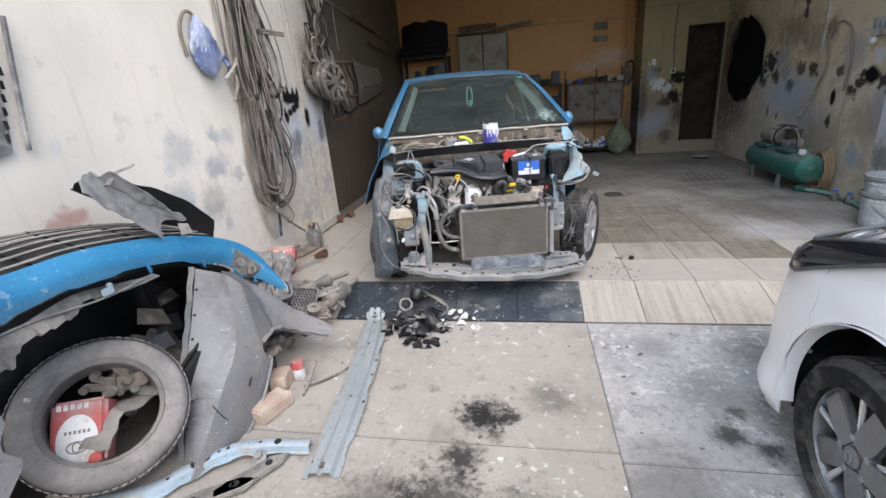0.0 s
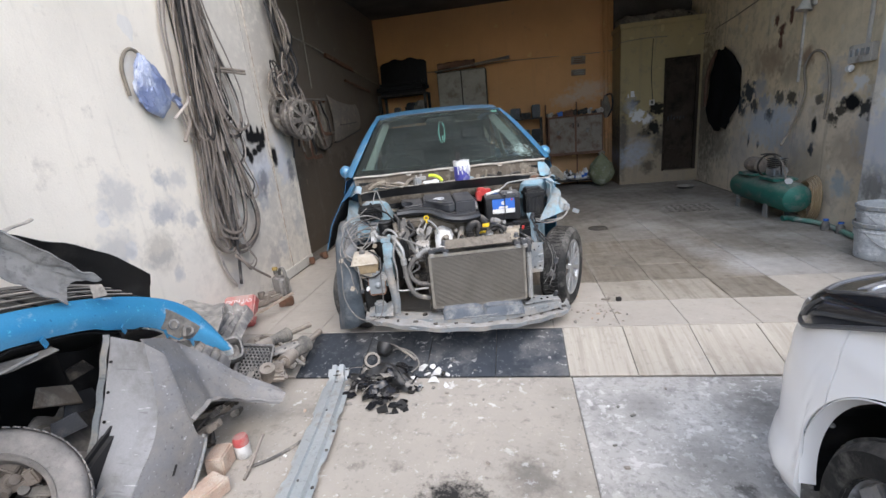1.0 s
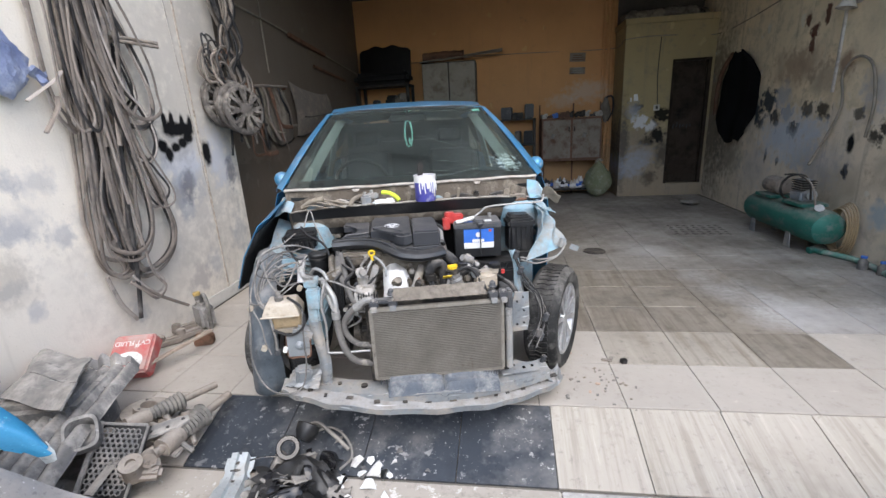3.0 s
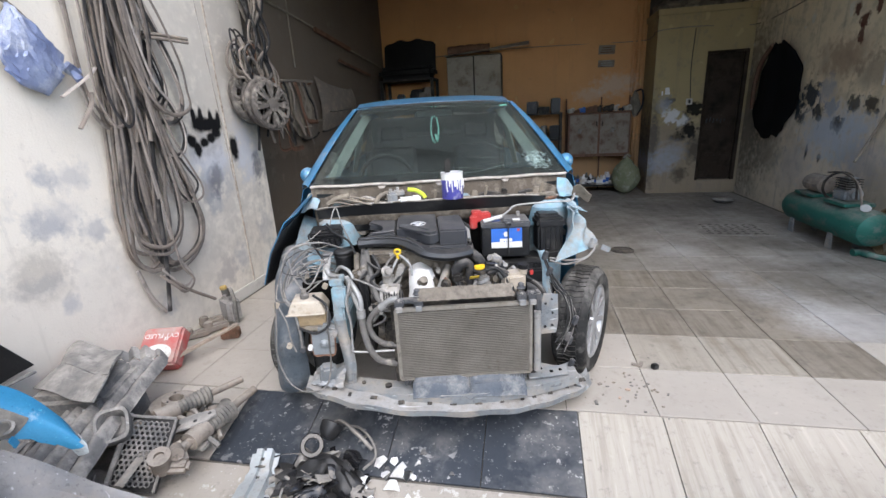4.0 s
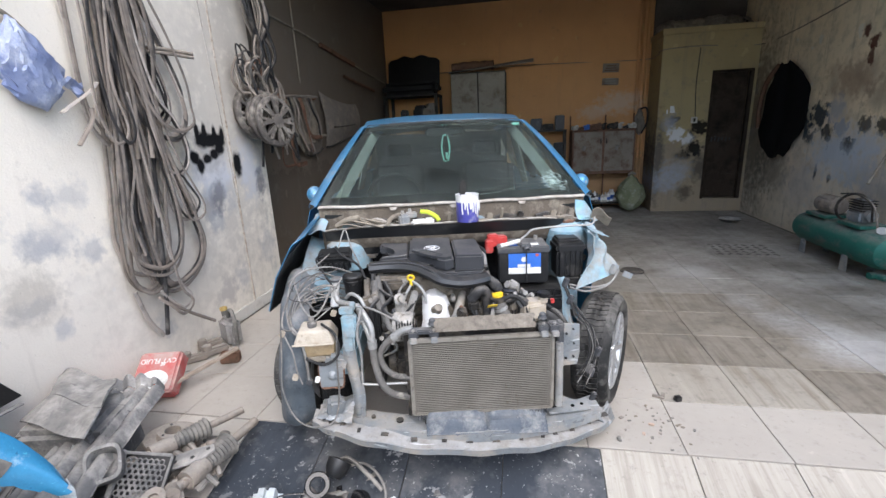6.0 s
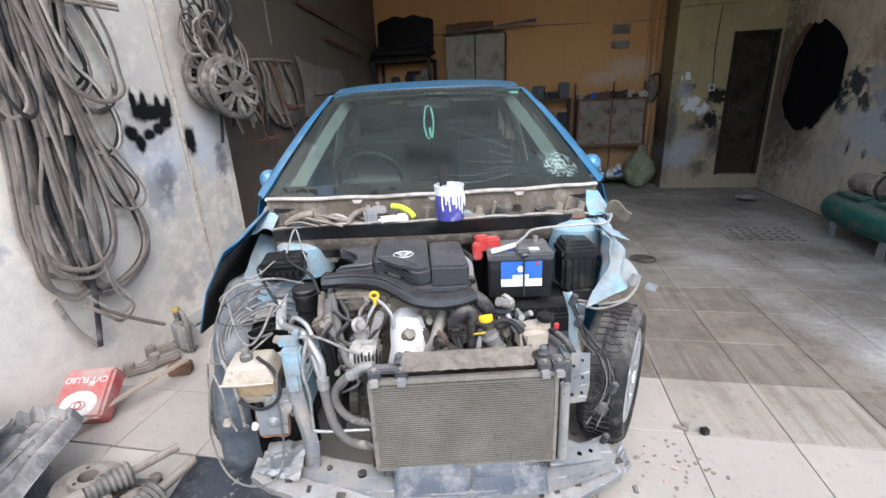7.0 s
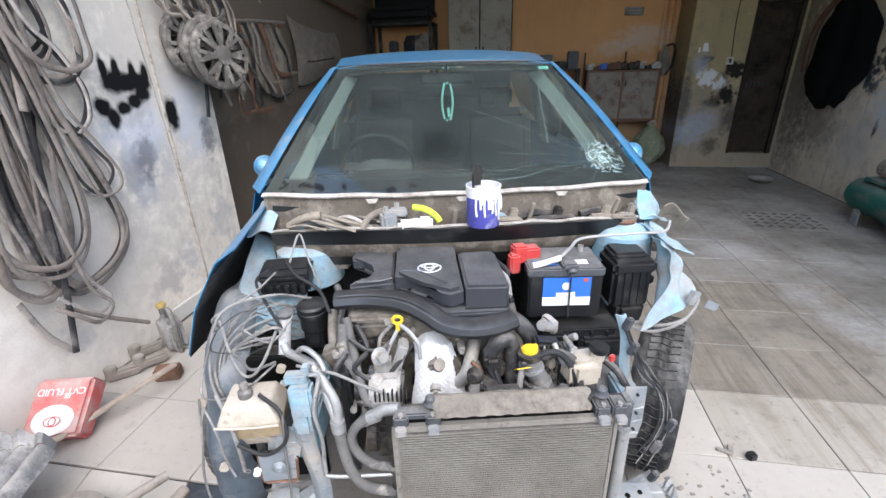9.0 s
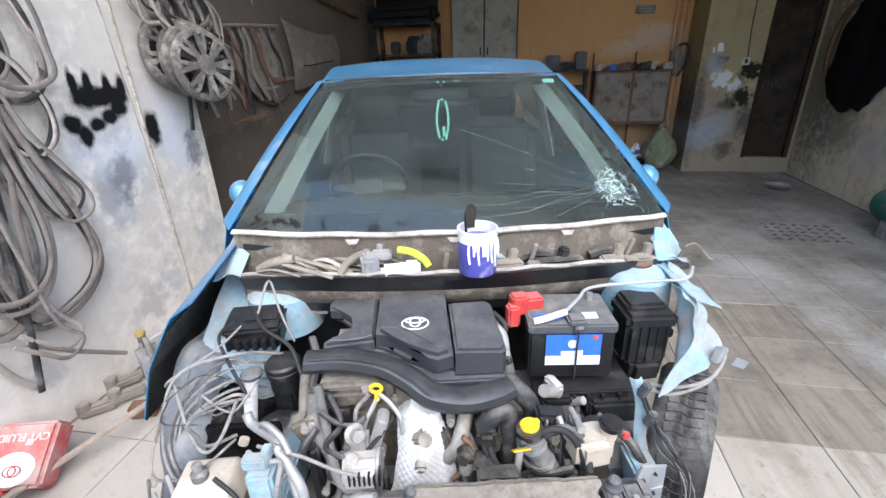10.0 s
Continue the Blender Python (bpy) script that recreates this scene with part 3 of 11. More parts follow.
Z_OUT = -0.115
structure("ground", bx(B(), (0, -12, Z_OUT - 0.11), (80, 60, 0.2)), "ground", "dusty grey-brown concrete ground of the lane outside", "ground")
_slab = structure("pavement", bx(B(), (1.15, 0.4, Z_OUT - 0.012), (5.5, 4.7, 0.02)), "grout", "broken concrete apron before the workshop", "pavement")
for x0, x1, y0, y1, mt in [(-1.6, 1.025, 1.665, 2.768, "slab_sand"), (-1.6, 1.025, -1.9, 1.66, "slab_sand"), (1.03, 3.88, 1.615, 2.768, "slab_dark"),
                           (1.03, 3.88, -1.9, 1.61, "slab_dark")]:
    part("slab", bx(B(), ((x0 + x1) / 2, (y0 + y1) / 2, Z_OUT - 0.012), (x1 - x0, y1 - y0, 0.03), 0.004), mt, _slab)

_floor = structure("floor", bx(B(), (1.1, 6.4, -0.062), (5.75, 6.4, 0.11)), "grout", "worn tiled workshop floor, streaked with grime", "floor")
PITCH = 0.405


def tile_mesh(name, w, d, material):
    bm = bx(B(), (0, 0, -0.004), (w - 0.004, d - 0.005, 0.012), 0.0015, seg=1)
    bmesh.ops.recalc_face_normals(bm, faces=bm.faces)
    me = bpy.data.meshes.new(name)
    bm.to_mesh(me)
    bm.free()
    me.materials.append(M[material])
    return me


TX = 0.423
_tiles = {k: tile_mesh("tile", TX, PITCH, k) for k in ("tile_cream", "tile_streak", "tile_grime", "tile_grey")}
for j in range(16):
    y = 3.19 + PITCH * (j + 0.5)
    for i in range(-7, 7):
        x = 1.39 + TX * (i + 0.5)
        if x > 3.85 or x < -1.65 or y > 9.5:
            continue
        if j == 0 or x < -0.5 or (j == 1 and (i < 0 or i > 2)):
            kind = "tile_cream"
        elif i < 3 and j < 5:
            kind = "tile_streak" if j == 1 and i < 2 else "tile_grime"
        else:
            kind = "tile_grey"
        ob = new("tile", _tiles[kind])
        ob.location = (x, y, 0.0)
        ob.parent = _floor

# the sloping row of tiles at the threshold
_thr = structure("threshold", prism(B(), [(3.19, -0.012), (2.77, -0.122), (2.77, -0.2), (3.19, -0.2)], 5.55, Matrix(((0, 0, 1, -1.66), (1, 0, 0, 0), (0, 1, 0, 0), (0, 0, 0, 1)))),
                 "grout", "sloping row of dark and cream tiles at the workshop entrance", "threshold")
_slope = math.degrees(math.atan2(0.11, 0.415))
_edges = [(-1.6 + 0.44 * i, "tile_cream") for i in range(2)] + [(-0.72 + 0.434 * i, "tile_dark") for i in range(4)] + \
         [(x, "tile_wood") for x in (1.016, 1.4, 1.805, 2.195)] + [(2.568 + 0.42 * i, "tile_dark") for i in range(4)]
_cache = {}
for (x0, mt), (x1, _) in zip(_edges, _edges[1:]):
    key = (round(x1 - x0, 3), mt)
    _cache[key] = _cache.get(key) or tile_mesh("tile", x1 - x0, 0.425, mt)
    ob = new("tile", _cache[key])
    ob.matrix_world = pose((x0 + x1) / 2, 2.98, -0.054, _slope, 0, 0)
    ob.parent = _thr

# ---- walls ----
LX, RX, BY, RY, CZ = -1.6, 3.98, 9.6, 8.95, 3.45
structure("wall_west", bx(B(), (LX - 0.15, 0.5, 1.6), (0.3, 9.1, 4.0)), "wall_left", "cream plastered wall with scuffs, grey smudges, black sprayed marks and painted shade", "wall")
structure("wall_west_back", bx(B(), (LX - 0.34, 7.4, 1.6), (0.3, 4.7, 4.0)), "wall_recess", "grimy plaster wall set back behind the pier, shade put into its colour", "wall")
structure("wall_north", bx(B(), (1.1, BY + 0.15, 1.6), (6.4, 0.3, 4.0)), "wall_back", "faded orange painted back wall", "wall")
structure("wall_east", bx(B(), (RX + 0.15, 7.35, 1.6), (0.3, 4.8, 4.0)), "wall_right", "stained olive-cream plaster wall with black and white spray marks", "wall")
structure("pilaster_east", bx(B(), (RX + 0.09, 3.9, 1.6), (0.44, 2.1, 4.0), 0.01), "pilaster", "grey-cream plaster pier with paint smears", "wall")
structure("ceiling", bx(B(), (1.1, 7.3, CZ + 0.1), (6.2, 4.9, 0.2)), "ceiling", "dark concrete ceiling", "ceiling")
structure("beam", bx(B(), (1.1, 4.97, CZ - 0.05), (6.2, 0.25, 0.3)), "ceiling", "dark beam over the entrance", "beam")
# slab added out of view to shade the pier wall and the windscreen
structure("canopy", bx(B(), (1.1, 4.62, 3.49), (6.2, 0.44, 0.12), 0.01), "ceiling", "unseen dark slab added over the entrance to shade it", "canopy")
# added above view: keeps the sky out of the windscreen's reflection
structure("wall_sky_block", bx(B(), (1.1, 4.97, 5.57), (6.4, 0.25, 4.0)), "wall_recess", "unseen dark wall added over the entrance to cut off sky light", "wall")
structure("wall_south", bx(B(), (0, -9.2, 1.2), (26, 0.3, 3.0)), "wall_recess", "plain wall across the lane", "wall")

# the small room in the back corner: front wall with a doorway, side wall, roof with a loft above
bm = B()
D0, D1, DT, DS = 3.4, 3.93, 2.09, 0.2
bx(bm, ((2.67 + D0) / 2, RY + 0.06, 1.31), (D0 - 2.67, 0.12, 2.62))
bx(bm, ((D0 + D1) / 2, RY + 0.06, (DT + 2.62) / 2), (D1 - D0, 0.12, 2.62 - DT))
bx(bm, ((D0 + D1) / 2, RY + 0.06, DS / 2), (D1 - D0, 0.12, DS))
bx(bm, ((RX + D1) / 2 + 0.005, RY + 0.06, 1.31), (RX - D1 + 0.03, 0.12, 2.62))
bx(bm, (2.73, (RY + 0.12 + BY) / 2, 1.31), (0.12, BY - RY - 0.12, 2.62))
structure("wall_room", bm, "wall_room", "olive plaster front of a small corner room with a doorway and step", "wall")
structure("room_roof", bx(B(), (3.33, (RY + BY) / 2 + 0.01, 2.66), (1.36, BY - RY + 0.1, 0.08)), "wall_room", "concrete slab over the small room", "slab")
# added panel: its black colour is the deep shade over the small room
structure("loft_shade_panel", bx(B(), (3.33, BY - 0.03, 3.07), (1.3, 0.05, 0.74)), "ceiling", "near-black panel added behind the loft in place of deep shade", "wall")
structure("room_floor", bx(B(), (3.4, (RY + BY) / 2 + 0.06, 0.1), (1.2, BY - RY - 0.1, 0.18)), "grout", "raised floor inside the small room", "floor")


# ---- the blue car ----
CAR = pose(0.36, 3.5, 0, 0, 0, 12)
M["glass"] = glass_mat("windscreen_glass", (0.78, 0.86, 0.84))


def dusty_glass():
    """Tinted glass under a thin, uneven film of dust."""
    m = glass_mat("dusty_windscreen_glass", (0.62, 0.72, 0.69))
    nt = m.node_tree
    film = node(nt, "ShaderNodeBsdfDiffuse", Roughness=1.0)
    film.inputs["Color"].default_value = (0.4, 0.44, 0.42, 1)
    blend = nt.nodes.new("ShaderNodeMixShader")
    co = coords(nt)
    k = math_node(nt, "ADD", ramp(nt, noise_tex(nt, co, 5.0, 5, 0.65), 0.35, 0.7, 0.015, 0.04), ramp(nt, noise_tex(nt, co, 60.0, 4, 0.7), 0.58, 0.75, 0.0, 0.05))
    link(nt, k, blend.inputs[0])
    link(nt, nt.nodes["Principled BSDF"].outputs[0], blend.inputs[1])
    link(nt, film.outputs[0], blend.inputs[2])
    link(nt, blend.outputs[0], nt.nodes["Material Output"].inputs["Surface"])
    return m


M["dusty_glass"] = dusty_glass()
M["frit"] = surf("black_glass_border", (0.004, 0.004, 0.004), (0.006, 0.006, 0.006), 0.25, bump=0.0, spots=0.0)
M["seal"] = surf("dried_white_sealant", (0.46, 0.43, 0.385), (0.35, 0.32, 0.28), 0.8, dirt=(0.2, 0.17, 0.14), dirt_amt=0.5, dirt_scale=14)
M["cowl_floor"] = surf("grimy_cowl_metal", (0.12, 0.1, 0.078), (0.075, 0.063, 0.05), 0.8, 0.0, 9.0, 70.0, (0.24, 0.21, 0.17), 0.4, 9.0, 0.3, dust=0.25)
M["cowl"] = surf("dusty_tan_metal", (0.27, 0.235, 0.185), (0.19, 0.165, 0.13), 0.8, dirt=(0.14, 0.12, 0.1), dirt_amt=0.4)
M["trim_in"] = surf("dark_grey_cabin_plastic", (0.016, 0.018, 0.018), (0.022, 0.024, 0.024), 0.7, s2=200, spots=0.05)
M["cabin_light"] = surf("grey_cabin_trim", (0.16, 0.165, 0.155), (0.13, 0.135, 0.128), 0.7)
M["cabin_pale"] = surf("pale_grey_pillar_trim", (0.22, 0.25, 0.23), (0.18, 0.205, 0.19), 0.7, spots=0.05)
M["cloth"] = surf("charcoal_seat_cloth", (0.04, 0.041, 0.044), (0.06, 0.06, 0.063), 0.9, s2=300, bump=0.3)
M["mirror"] = base_mat("mirror", 0.03, 1.0)[0]
M["mirror"].node_tree.nodes["Principled BSDF"].inputs["Base Color"].default_value = (0.8, 0.82, 0.82, 1)
M["hub_silver"] = surf("silver_hubcap", (0.52, 0.53, 0.54), (0.42, 0.43, 0.44), 0.35, 0.7, dirt=(0.22, 0.2, 0.18), dirt_amt=0.3, spots=0.15)
UC = -0.025

car = thing("car", "blue hatchback with bumper, bonnet and lamps stripped off", "car", CAR)


def wind(a, b):
    """Place on the windscreen: a across, b up."""
    x = 2 * a - 1
    hw = lerp(0.715, 0.525, b) - 0.015 * math.sin(math.pi * b)
    v = lerp(0.225, 1.03, b) - lerp(0.115, 0.085, b) * (1 - x * x)
    w = lerp(1.06, 1.475, b) + 0.03 * math.sin(math.pi * b) + 0.012 * (1 - x * x)
    return (UC + hw * x, v, w)


def roof(a, b):
    x = 2 * a - 1
    hw = spline([(0, 0.56), (0.3, 0.59), (1, 0.55)], b)
    v = lerp(1.035, 2.95, b) - (0.085 * (1 - x * x) if b < 0.02 else 0.085 * (1 - x * x) * max(0, 1 - b * 3))
    w = spline([(0, 1.492), (0.35, 1.55), (1, 1.47)], b) - 0.028 * abs(x) ** 2.6 + 0.008
    return (UC + hw * x, v, w)


def side(s):
    """The flank of the body on one side (s = -1 or 1): a along, b up."""
    def fn(a, b):
        v = lerp(0.36, 3.2, a)
        w = lerp(0.2, 1.03, b)
        h = spline([(0.2, 0.77), (0.4, 0.825), (0.7, 0.845), (0.9, 0.83), (1.03, 0.795)], w) - 0.1 * max(0, a - 0.75)
        return (UC + s * h, v, w)
    return fn


part("windscreen", sheet(B(), wind, 24, 12, 0.004), "dusty_glass", car, "dark windscreen, cracked at one lower corner", True).visible_shadow = False
part("roof_panel", sheet(B(), roof, 20, 20, 0.003), "car_blue", car, smooth=True)
for s in (-1, 1):
    part("body_side", sheet(B(), side(s), 20, 10, 0.003), "car_blue", car, smooth=True)

    def pillar(a, b, s=s):
        inner = Vector(wind(0.0 if s < 0 else 1.0, b)) + Vector((s * 0.012, 0.004, 0.004))
        outer = Vector((UC + s * lerp(0.815, 0.583, b), lerp(0.42, 1.10, b), lerp(1.03, 1.468, b) + 0.03 * math.sin(math.pi * b)))
        p = inner.lerp(outer, a)
        p.z += 0.02 * math.sin(math.pi * a) * (1 - 0.85 * b)
        p.x += s * 0.012 * math.sin(math.pi * a) * (1 - 0.6 * b)
        return p
    part("pillar", sheet(B(), pillar, 6, 16, 0.003), "car_blue", car, smooth=True)

    def rail(a, b, s=s):
        p0 = Vector(roof(0.0 if s < 0 else 1.0, b))
        p1 = Vector((UC + s * lerp(0.585, 0.66, min(1, 3 * b)), lerp(1.10, 2.95, b), lerp(1.468, 1.4, min(1, 2 * b))))
        return p0.lerp(p1, a)
    part("roof_rail", sheet(B(), rail, 3, 14, 0.003), "car_blue", car, smooth=True)

    def side_glass(a, b, s=s):
        v = lerp(0.62, 2.75, a)
        lim = min(1.0, (v - 0.42) / 0.72)
        return (UC + s * lerp(0.79, lerp(0.79, 0.63, lim), b), v, lerp(1.03, lerp(1.03, 1.43, lim), b))
    part("side_window", sheet(B(), side_glass, 14, 5, 0.003), "glass", car).visible_shadow = False
    bm = B()
    bx(bm, (UC + s * 0.715, 1.72, 1.22), (0.05, 0.09, 0.46), 0.01, (0, -s * 20, 0))
    part("door_pillar", bm, "frit", car)
    # door mirror, folded back
    bm = bmesh.new()
    bmesh.ops.create_icosphere(bm, subdivisions=3, radius=1.0, matrix=pose(UC + s * 0.828, 0.62, 1.085, 0, -s * 8, -s * 12) @ Matrix.Diagonal((0.048, 0.06, 0.05, 1)))
    for v in bm.verts:
        v.co.y = min(v.co.y, 0.645)
    mir = part("door_mirror", bm, "car_blue", car, "blue door mirror with a black glass side", True)
    part("mirror_back", bx(B(), (UC + s * 0.828, 0.65, 1.085), (0.08, 0.012, 0.082), 0.012, (0, 0, -s * 8), 2), "black_plastic", mir)
    part("mirror_stalk", bx(B(), (UC + s * 0.8, 0.61, 1.05), (0.07, 0.05, 0.03), 0.01), "black_plastic", mir)

# border of the windscreen, inside the glass
def frit(a0, a1, b0, b1, off=0.006):
    def fn(a, b):
        p = Vector(wind(lerp(a0, a1, a), lerp(b0, b1, b)))
        return p + Vector((0, 0.004, -off))
    return fn


bm = B()
sheet(bm, frit(0, 1, 0.0, 0.09), 24, 2, 0.001)
sheet(bm, frit(0, 1, 0.965, 1.0), 24, 2, 0.001)
sheet(bm, frit(0.0, 0.028, 0.09, 0.965), 2, 12, 0.001)
sheet(bm, frit(0.972, 1.0, 0.09, 0.965), 2, 12, 0.001)
part("windscreen_border", bm, "frit", car)
bm = B()
tube(bm, [Vector(wind(i / 12, 1.0)) + Vector((0, 0.004, 0.005)) for i in range(13)], 0.006, 6, 3)
part("roof_seal", bm, "black_plastic", car)

# the cabin behind the glass
bm = B()
sheet(bm, lambda a, b: (UC + 0.68 * (2 * a - 1), lerp(0.2, 0.75, b) - 0.08 * (1 - (2 * a - 1) ** 2) * (1 - b), 1.025 - 0.03 * b + 0.02 * math.sin(math.pi * b)
                        + (0.03 * math.exp(-((a - 0.27) * 7) ** 2) * b)), 20, 8, 0.02)
bx(bm, (UC, 0.74, 0.85), (1.36, 0.08, 0.32), 0.03)
part("dashboard", bm, "trim_in", car, smooth=True)
bm = B()
bx(bm, (UC, 1.8, 0.3), (1.5, 2.8, 0.05))
bx(bm, (UC, 3.0, 0.85), (1.4, 0.06, 1.1))
part("cabin_shell", bm, "trim_in", car)
part("headlining", sheet(B(), lambda a, b: Vector(roof(a, b)) + Vector((0, 0.02, -0.035)), 12, 10, 0.01), "cabin_light", car, smooth=True)


def seat(u):
    st = part("seat", bx(B(), (u, 1.25, 0.52), (0.5, 0.52, 0.2), 0.06, (8, 0, 0), 3), "cloth", car, "charcoal cloth front seat", True)
    part("backrest", bx(B(), (u, 1.6, 0.88), (0.48, 0.16, 0.66), 0.07, (-14, 0, 0), 3), "cloth", st, smooth=True)
    part("headrest", bx(B(), (u, 1.74, 1.27), (0.25, 0.09, 0.16), 0.04, (-10, 0, 0), 3), "cloth", st, smooth=True)


seat(UC - 0.36)
seat(UC + 0.36)
part("rear_bench", bx(B(), (UC, 2.55, 0.95), (1.2, 0.18, 0.6), 0.06, (-12, 0, 0), 3), "cloth", car, smooth=True)
bm = B()
ring = [Vector((UC - 0.36 + 0.185 * math.cos(t), 0.98 - 0.07 * math.sin(t), 0.99 + 0.165 * math.sin(t))) for t in [2 * math.pi * k / 24 for k in range(25)]]
tube(bm, ring, 0.015, 8, 1)
bx(bm, (UC - 0.36, 0.96, 0.97), (0.16, 0.05, 0.12), 0.02, (-25, 0, 0))
bx(bm, (UC - 0.36, 0.97, 0.99), (0.35, 0.02, 0.04), 0.005, (-25, 0, 0))
part("steering_wheel", bm, "black_plastic", car, smooth=True)
bm = B()
bx(bm, (UC + 0.0, 0.83, 1.415), (0.26, 0.035, 0.065), 0.02, (-15, 0, 0), 3)
rv = part("rear_view_mirror", bm, "trim_in", car)
part("stalk", cy(B(), (UC, 0.845, 1.43), (UC, 0.93, 1.47), 0.01, n=8), "trim_in", rv)
# inner pillar trims, pale
for s in (-1, 1):
    part("pillar_trim", sheet(B(), lambda a, b, s=s: Vector(wind(0.035 if s < 0 else 0.965, lerp(0.09, 0.97, b))) + Vector((-s * 0.045 * a, 0.03 + 0.1 * a, -0.03 - 0.015 * a)), 4, 16, 0.004),
         "cabin_pale", car, smooth=True)
    part("belt_trim", sheet(B(), lambda a, b, s=s: (UC + s * (lerp(0.71, 0.585, b) - 0.03 * math.sin(math.pi * a)), 1.58 + 0.13 * a - 0.1 * b, lerp(0.98, 1.4, b)), 4, 10, 0.01), "cabin_pale", car, smooth=True)

# wheels
M["disc_iron"] = surf("rusty_brake_iron", (0.2, 0.15, 0.11), (0.14, 0.11, 0.09), 0.6, 0.4)


def wheel(parent, m, name="wheel", r=0.292, wdt=0.175, hub="hub_silver", spokes=10, label=""):
    """A wheel whose outer face looks along +x of m."""
    turn = m @ pose(0, 0, 0, 0, 90, 0)
    h = wdt / 2
    prof = [(r - 0.085, -h * 0.92), (r - 0.03, -h), (r - 0.008, -h * 0.8), (r, -h * 0.45), (r, h * 0.45), (r - 0.008, h * 0.8), (r - 0.03, h), (r - 0.085, h * 0.92), (r - 0.1, h * 0.8), (r - 0.1, -h * 0.8)]
    tyre = part(name, lathe(B(), prof, turn, 48, close=True), "rubber", parent, label, True)
    bm = B()
    for k in range(60):
        a = 2 * math.pi * k / 60
        for z, tw in ((-h * 0.3, 14), (0.0, -14), (h * 0.3, 14)):
            mm = turn @ pose(0, 0, 0, 0, 0, math.degrees(a)) @ pose(r + 0.001, 0, z, tw, 0, 0)
            vs = bmesh.ops.create_cube(bm, size=1.0, matrix=mm @ Matrix.Diagonal((0.008, 0.022, h * 0.52, 1)))
    part("tread", bm, "rubber", tyre)
    rim = B()
    ri = r - 0.098
    lathe(rim, [(ri + 0.012, h * 0.82), (ri + 0.004, h * 0.9), (ri - 0.012, h * 0.82), (ri - 0.02, h * 0.3), (ri - 0.03, -h * 0.8), (ri + 0.006, -h * 0.8)], turn, 40, close=True)
    part("rim", rim, hub, tyre, smooth=True)
    cap = B()
    lathe(cap, [(0.0, h * 0.86), (0.03, h * 0.86), (0.045, h * 0.8), (0.05, h * 0.6)], turn, 24)
    part("hubcap", cap, hub, tyre, smooth=True)
    for k in range(spokes):
        a = 360 * k / spokes
        poly = [(0.035, -0.012), (ri * 0.7, -0.013), (ri - 0.004, -0.019), (ri - 0.004, 0.019), (ri * 0.7, 0.013), (0.035, 0.012)]
        part("spoke", prism(B(), poly, 0.012, turn @ pose(0, 0, h * 0.62, 0, 0, a) @ pose(0, 0, 0, 0, -3, 0), 0.003), hub, tyre)
    part("brake_disc", lathe(B(), [(0.02, -0.01), (0.12, -0.01), (0.12, 0.012), (0.02, 0.012)], turn, 28), "disc_iron", tyre)
    return tyre


wheel(car, pose(UC + 0.745, -0.04, 0.292, 0, 0, -33))
wheel(car, pose(UC - 0.725, 0.0, 0.292, 0, 0, 180 - 24))
wheel(car, pose(UC + 0.73, 2.5, 0.292))
wheel(car, pose(UC - 0.73, 2.5, 0.292, 0, 0, 180))
# belly, dark, closing the underside
part("floor_pan", bx(B(), (UC, 1.75, 0.2), (1.45, 2.7, 0.04)), "dark_iron", car)


# left front wing, still fitted, seen along its open front edge
def wing(a, b):
    v = lerp(-0.1, 0.5, a)
    ang = lerp(0.0, 1.0, b)
    u = -spline([(0.0, 0.735), (0.25, 0.80), (0.6, 0.885 - 0.04 * a), (1.0, 0.935 - 0.07 * a)], ang)
    w = spline([(0.0, 0.985 + 0.07 * a), (0.25, 0.945 + 0.06 * a), (0.6, 0.8), (1.0, 0.64)], ang)
    return (u, v - 0.05 * b + 0.02 * a, w)


part("front_wing", sheet(B(), wing, 12, 14, 0.003), "car_blue", car, "blue wing with a bare front edge", True)
part("wing_lining", sheet(B(), lambda a, b: Vector(wing(a, lerp(0.36, 1.0, b))) + Vector((0.006, -0.003, -0.003)), 8, 10, 0.004), "black_plastic", car)


# arch liner on the left, slate plastic in front of the tyre
def arch(a, b):
    t = lerp(-0.55, 1.95, b)
    r = 0.375 + 0.012 * math.sin(11 * t) + wob((a, t, 0), 4, 0.016)
    u = lerp(-0.73, -0.905 + 0.03 * math.sin(t * 1.7) + 0.09 * max(0.0, t - 0.9), a)
    bulge = 0.05 * math.sin(math.pi * a) ** 0.7
    return (u, 0.05 - (r + bulge) * math.cos(t) * (0.95 - 0.25 * a ** 3), 0.34 + (r + 0.03 + 0.08 * a) * math.sin(t) - 0.03 * a ** 4)


part("arch_liner", sheet(B(), arch, 14, 26, 0.004), "liner", car, "slate plastic arch liner, dusty and bent", True)
# right inner arch: dark liner behind the tyre
part("inner_arch", sheet(B(), lambda a, b: (lerp(0.38, 0.5, a), 0.03 - 0.36 * math.cos(lerp(0.2, 2.8, b)), 0.3 + 0.36 * math.sin(lerp(0.2, 2.8, b))), 5, 14, 0.004), "black_plastic", car)

# ---- front structure ----
firewall = B()
sheet(firewall, lambda a, b: (UC + 0.66 * (2 * a - 1), 0.2 + 0.03 * math.sin(9 * a), lerp(0.25, 0.97, b)), 12, 6, 0.01)
part("firewall", firewall, "black_plastic", car)


def cowl_edge(a, z=0.0, dv=0.0):
    x = 2 * a - 1
    return Vector((UC + 0.665 * x, 0.115 - 0.12 * (1 - abs(x) ** 2.2) + dv, 0.955 + 0.04 * (1 - abs(x) ** 3) + z))


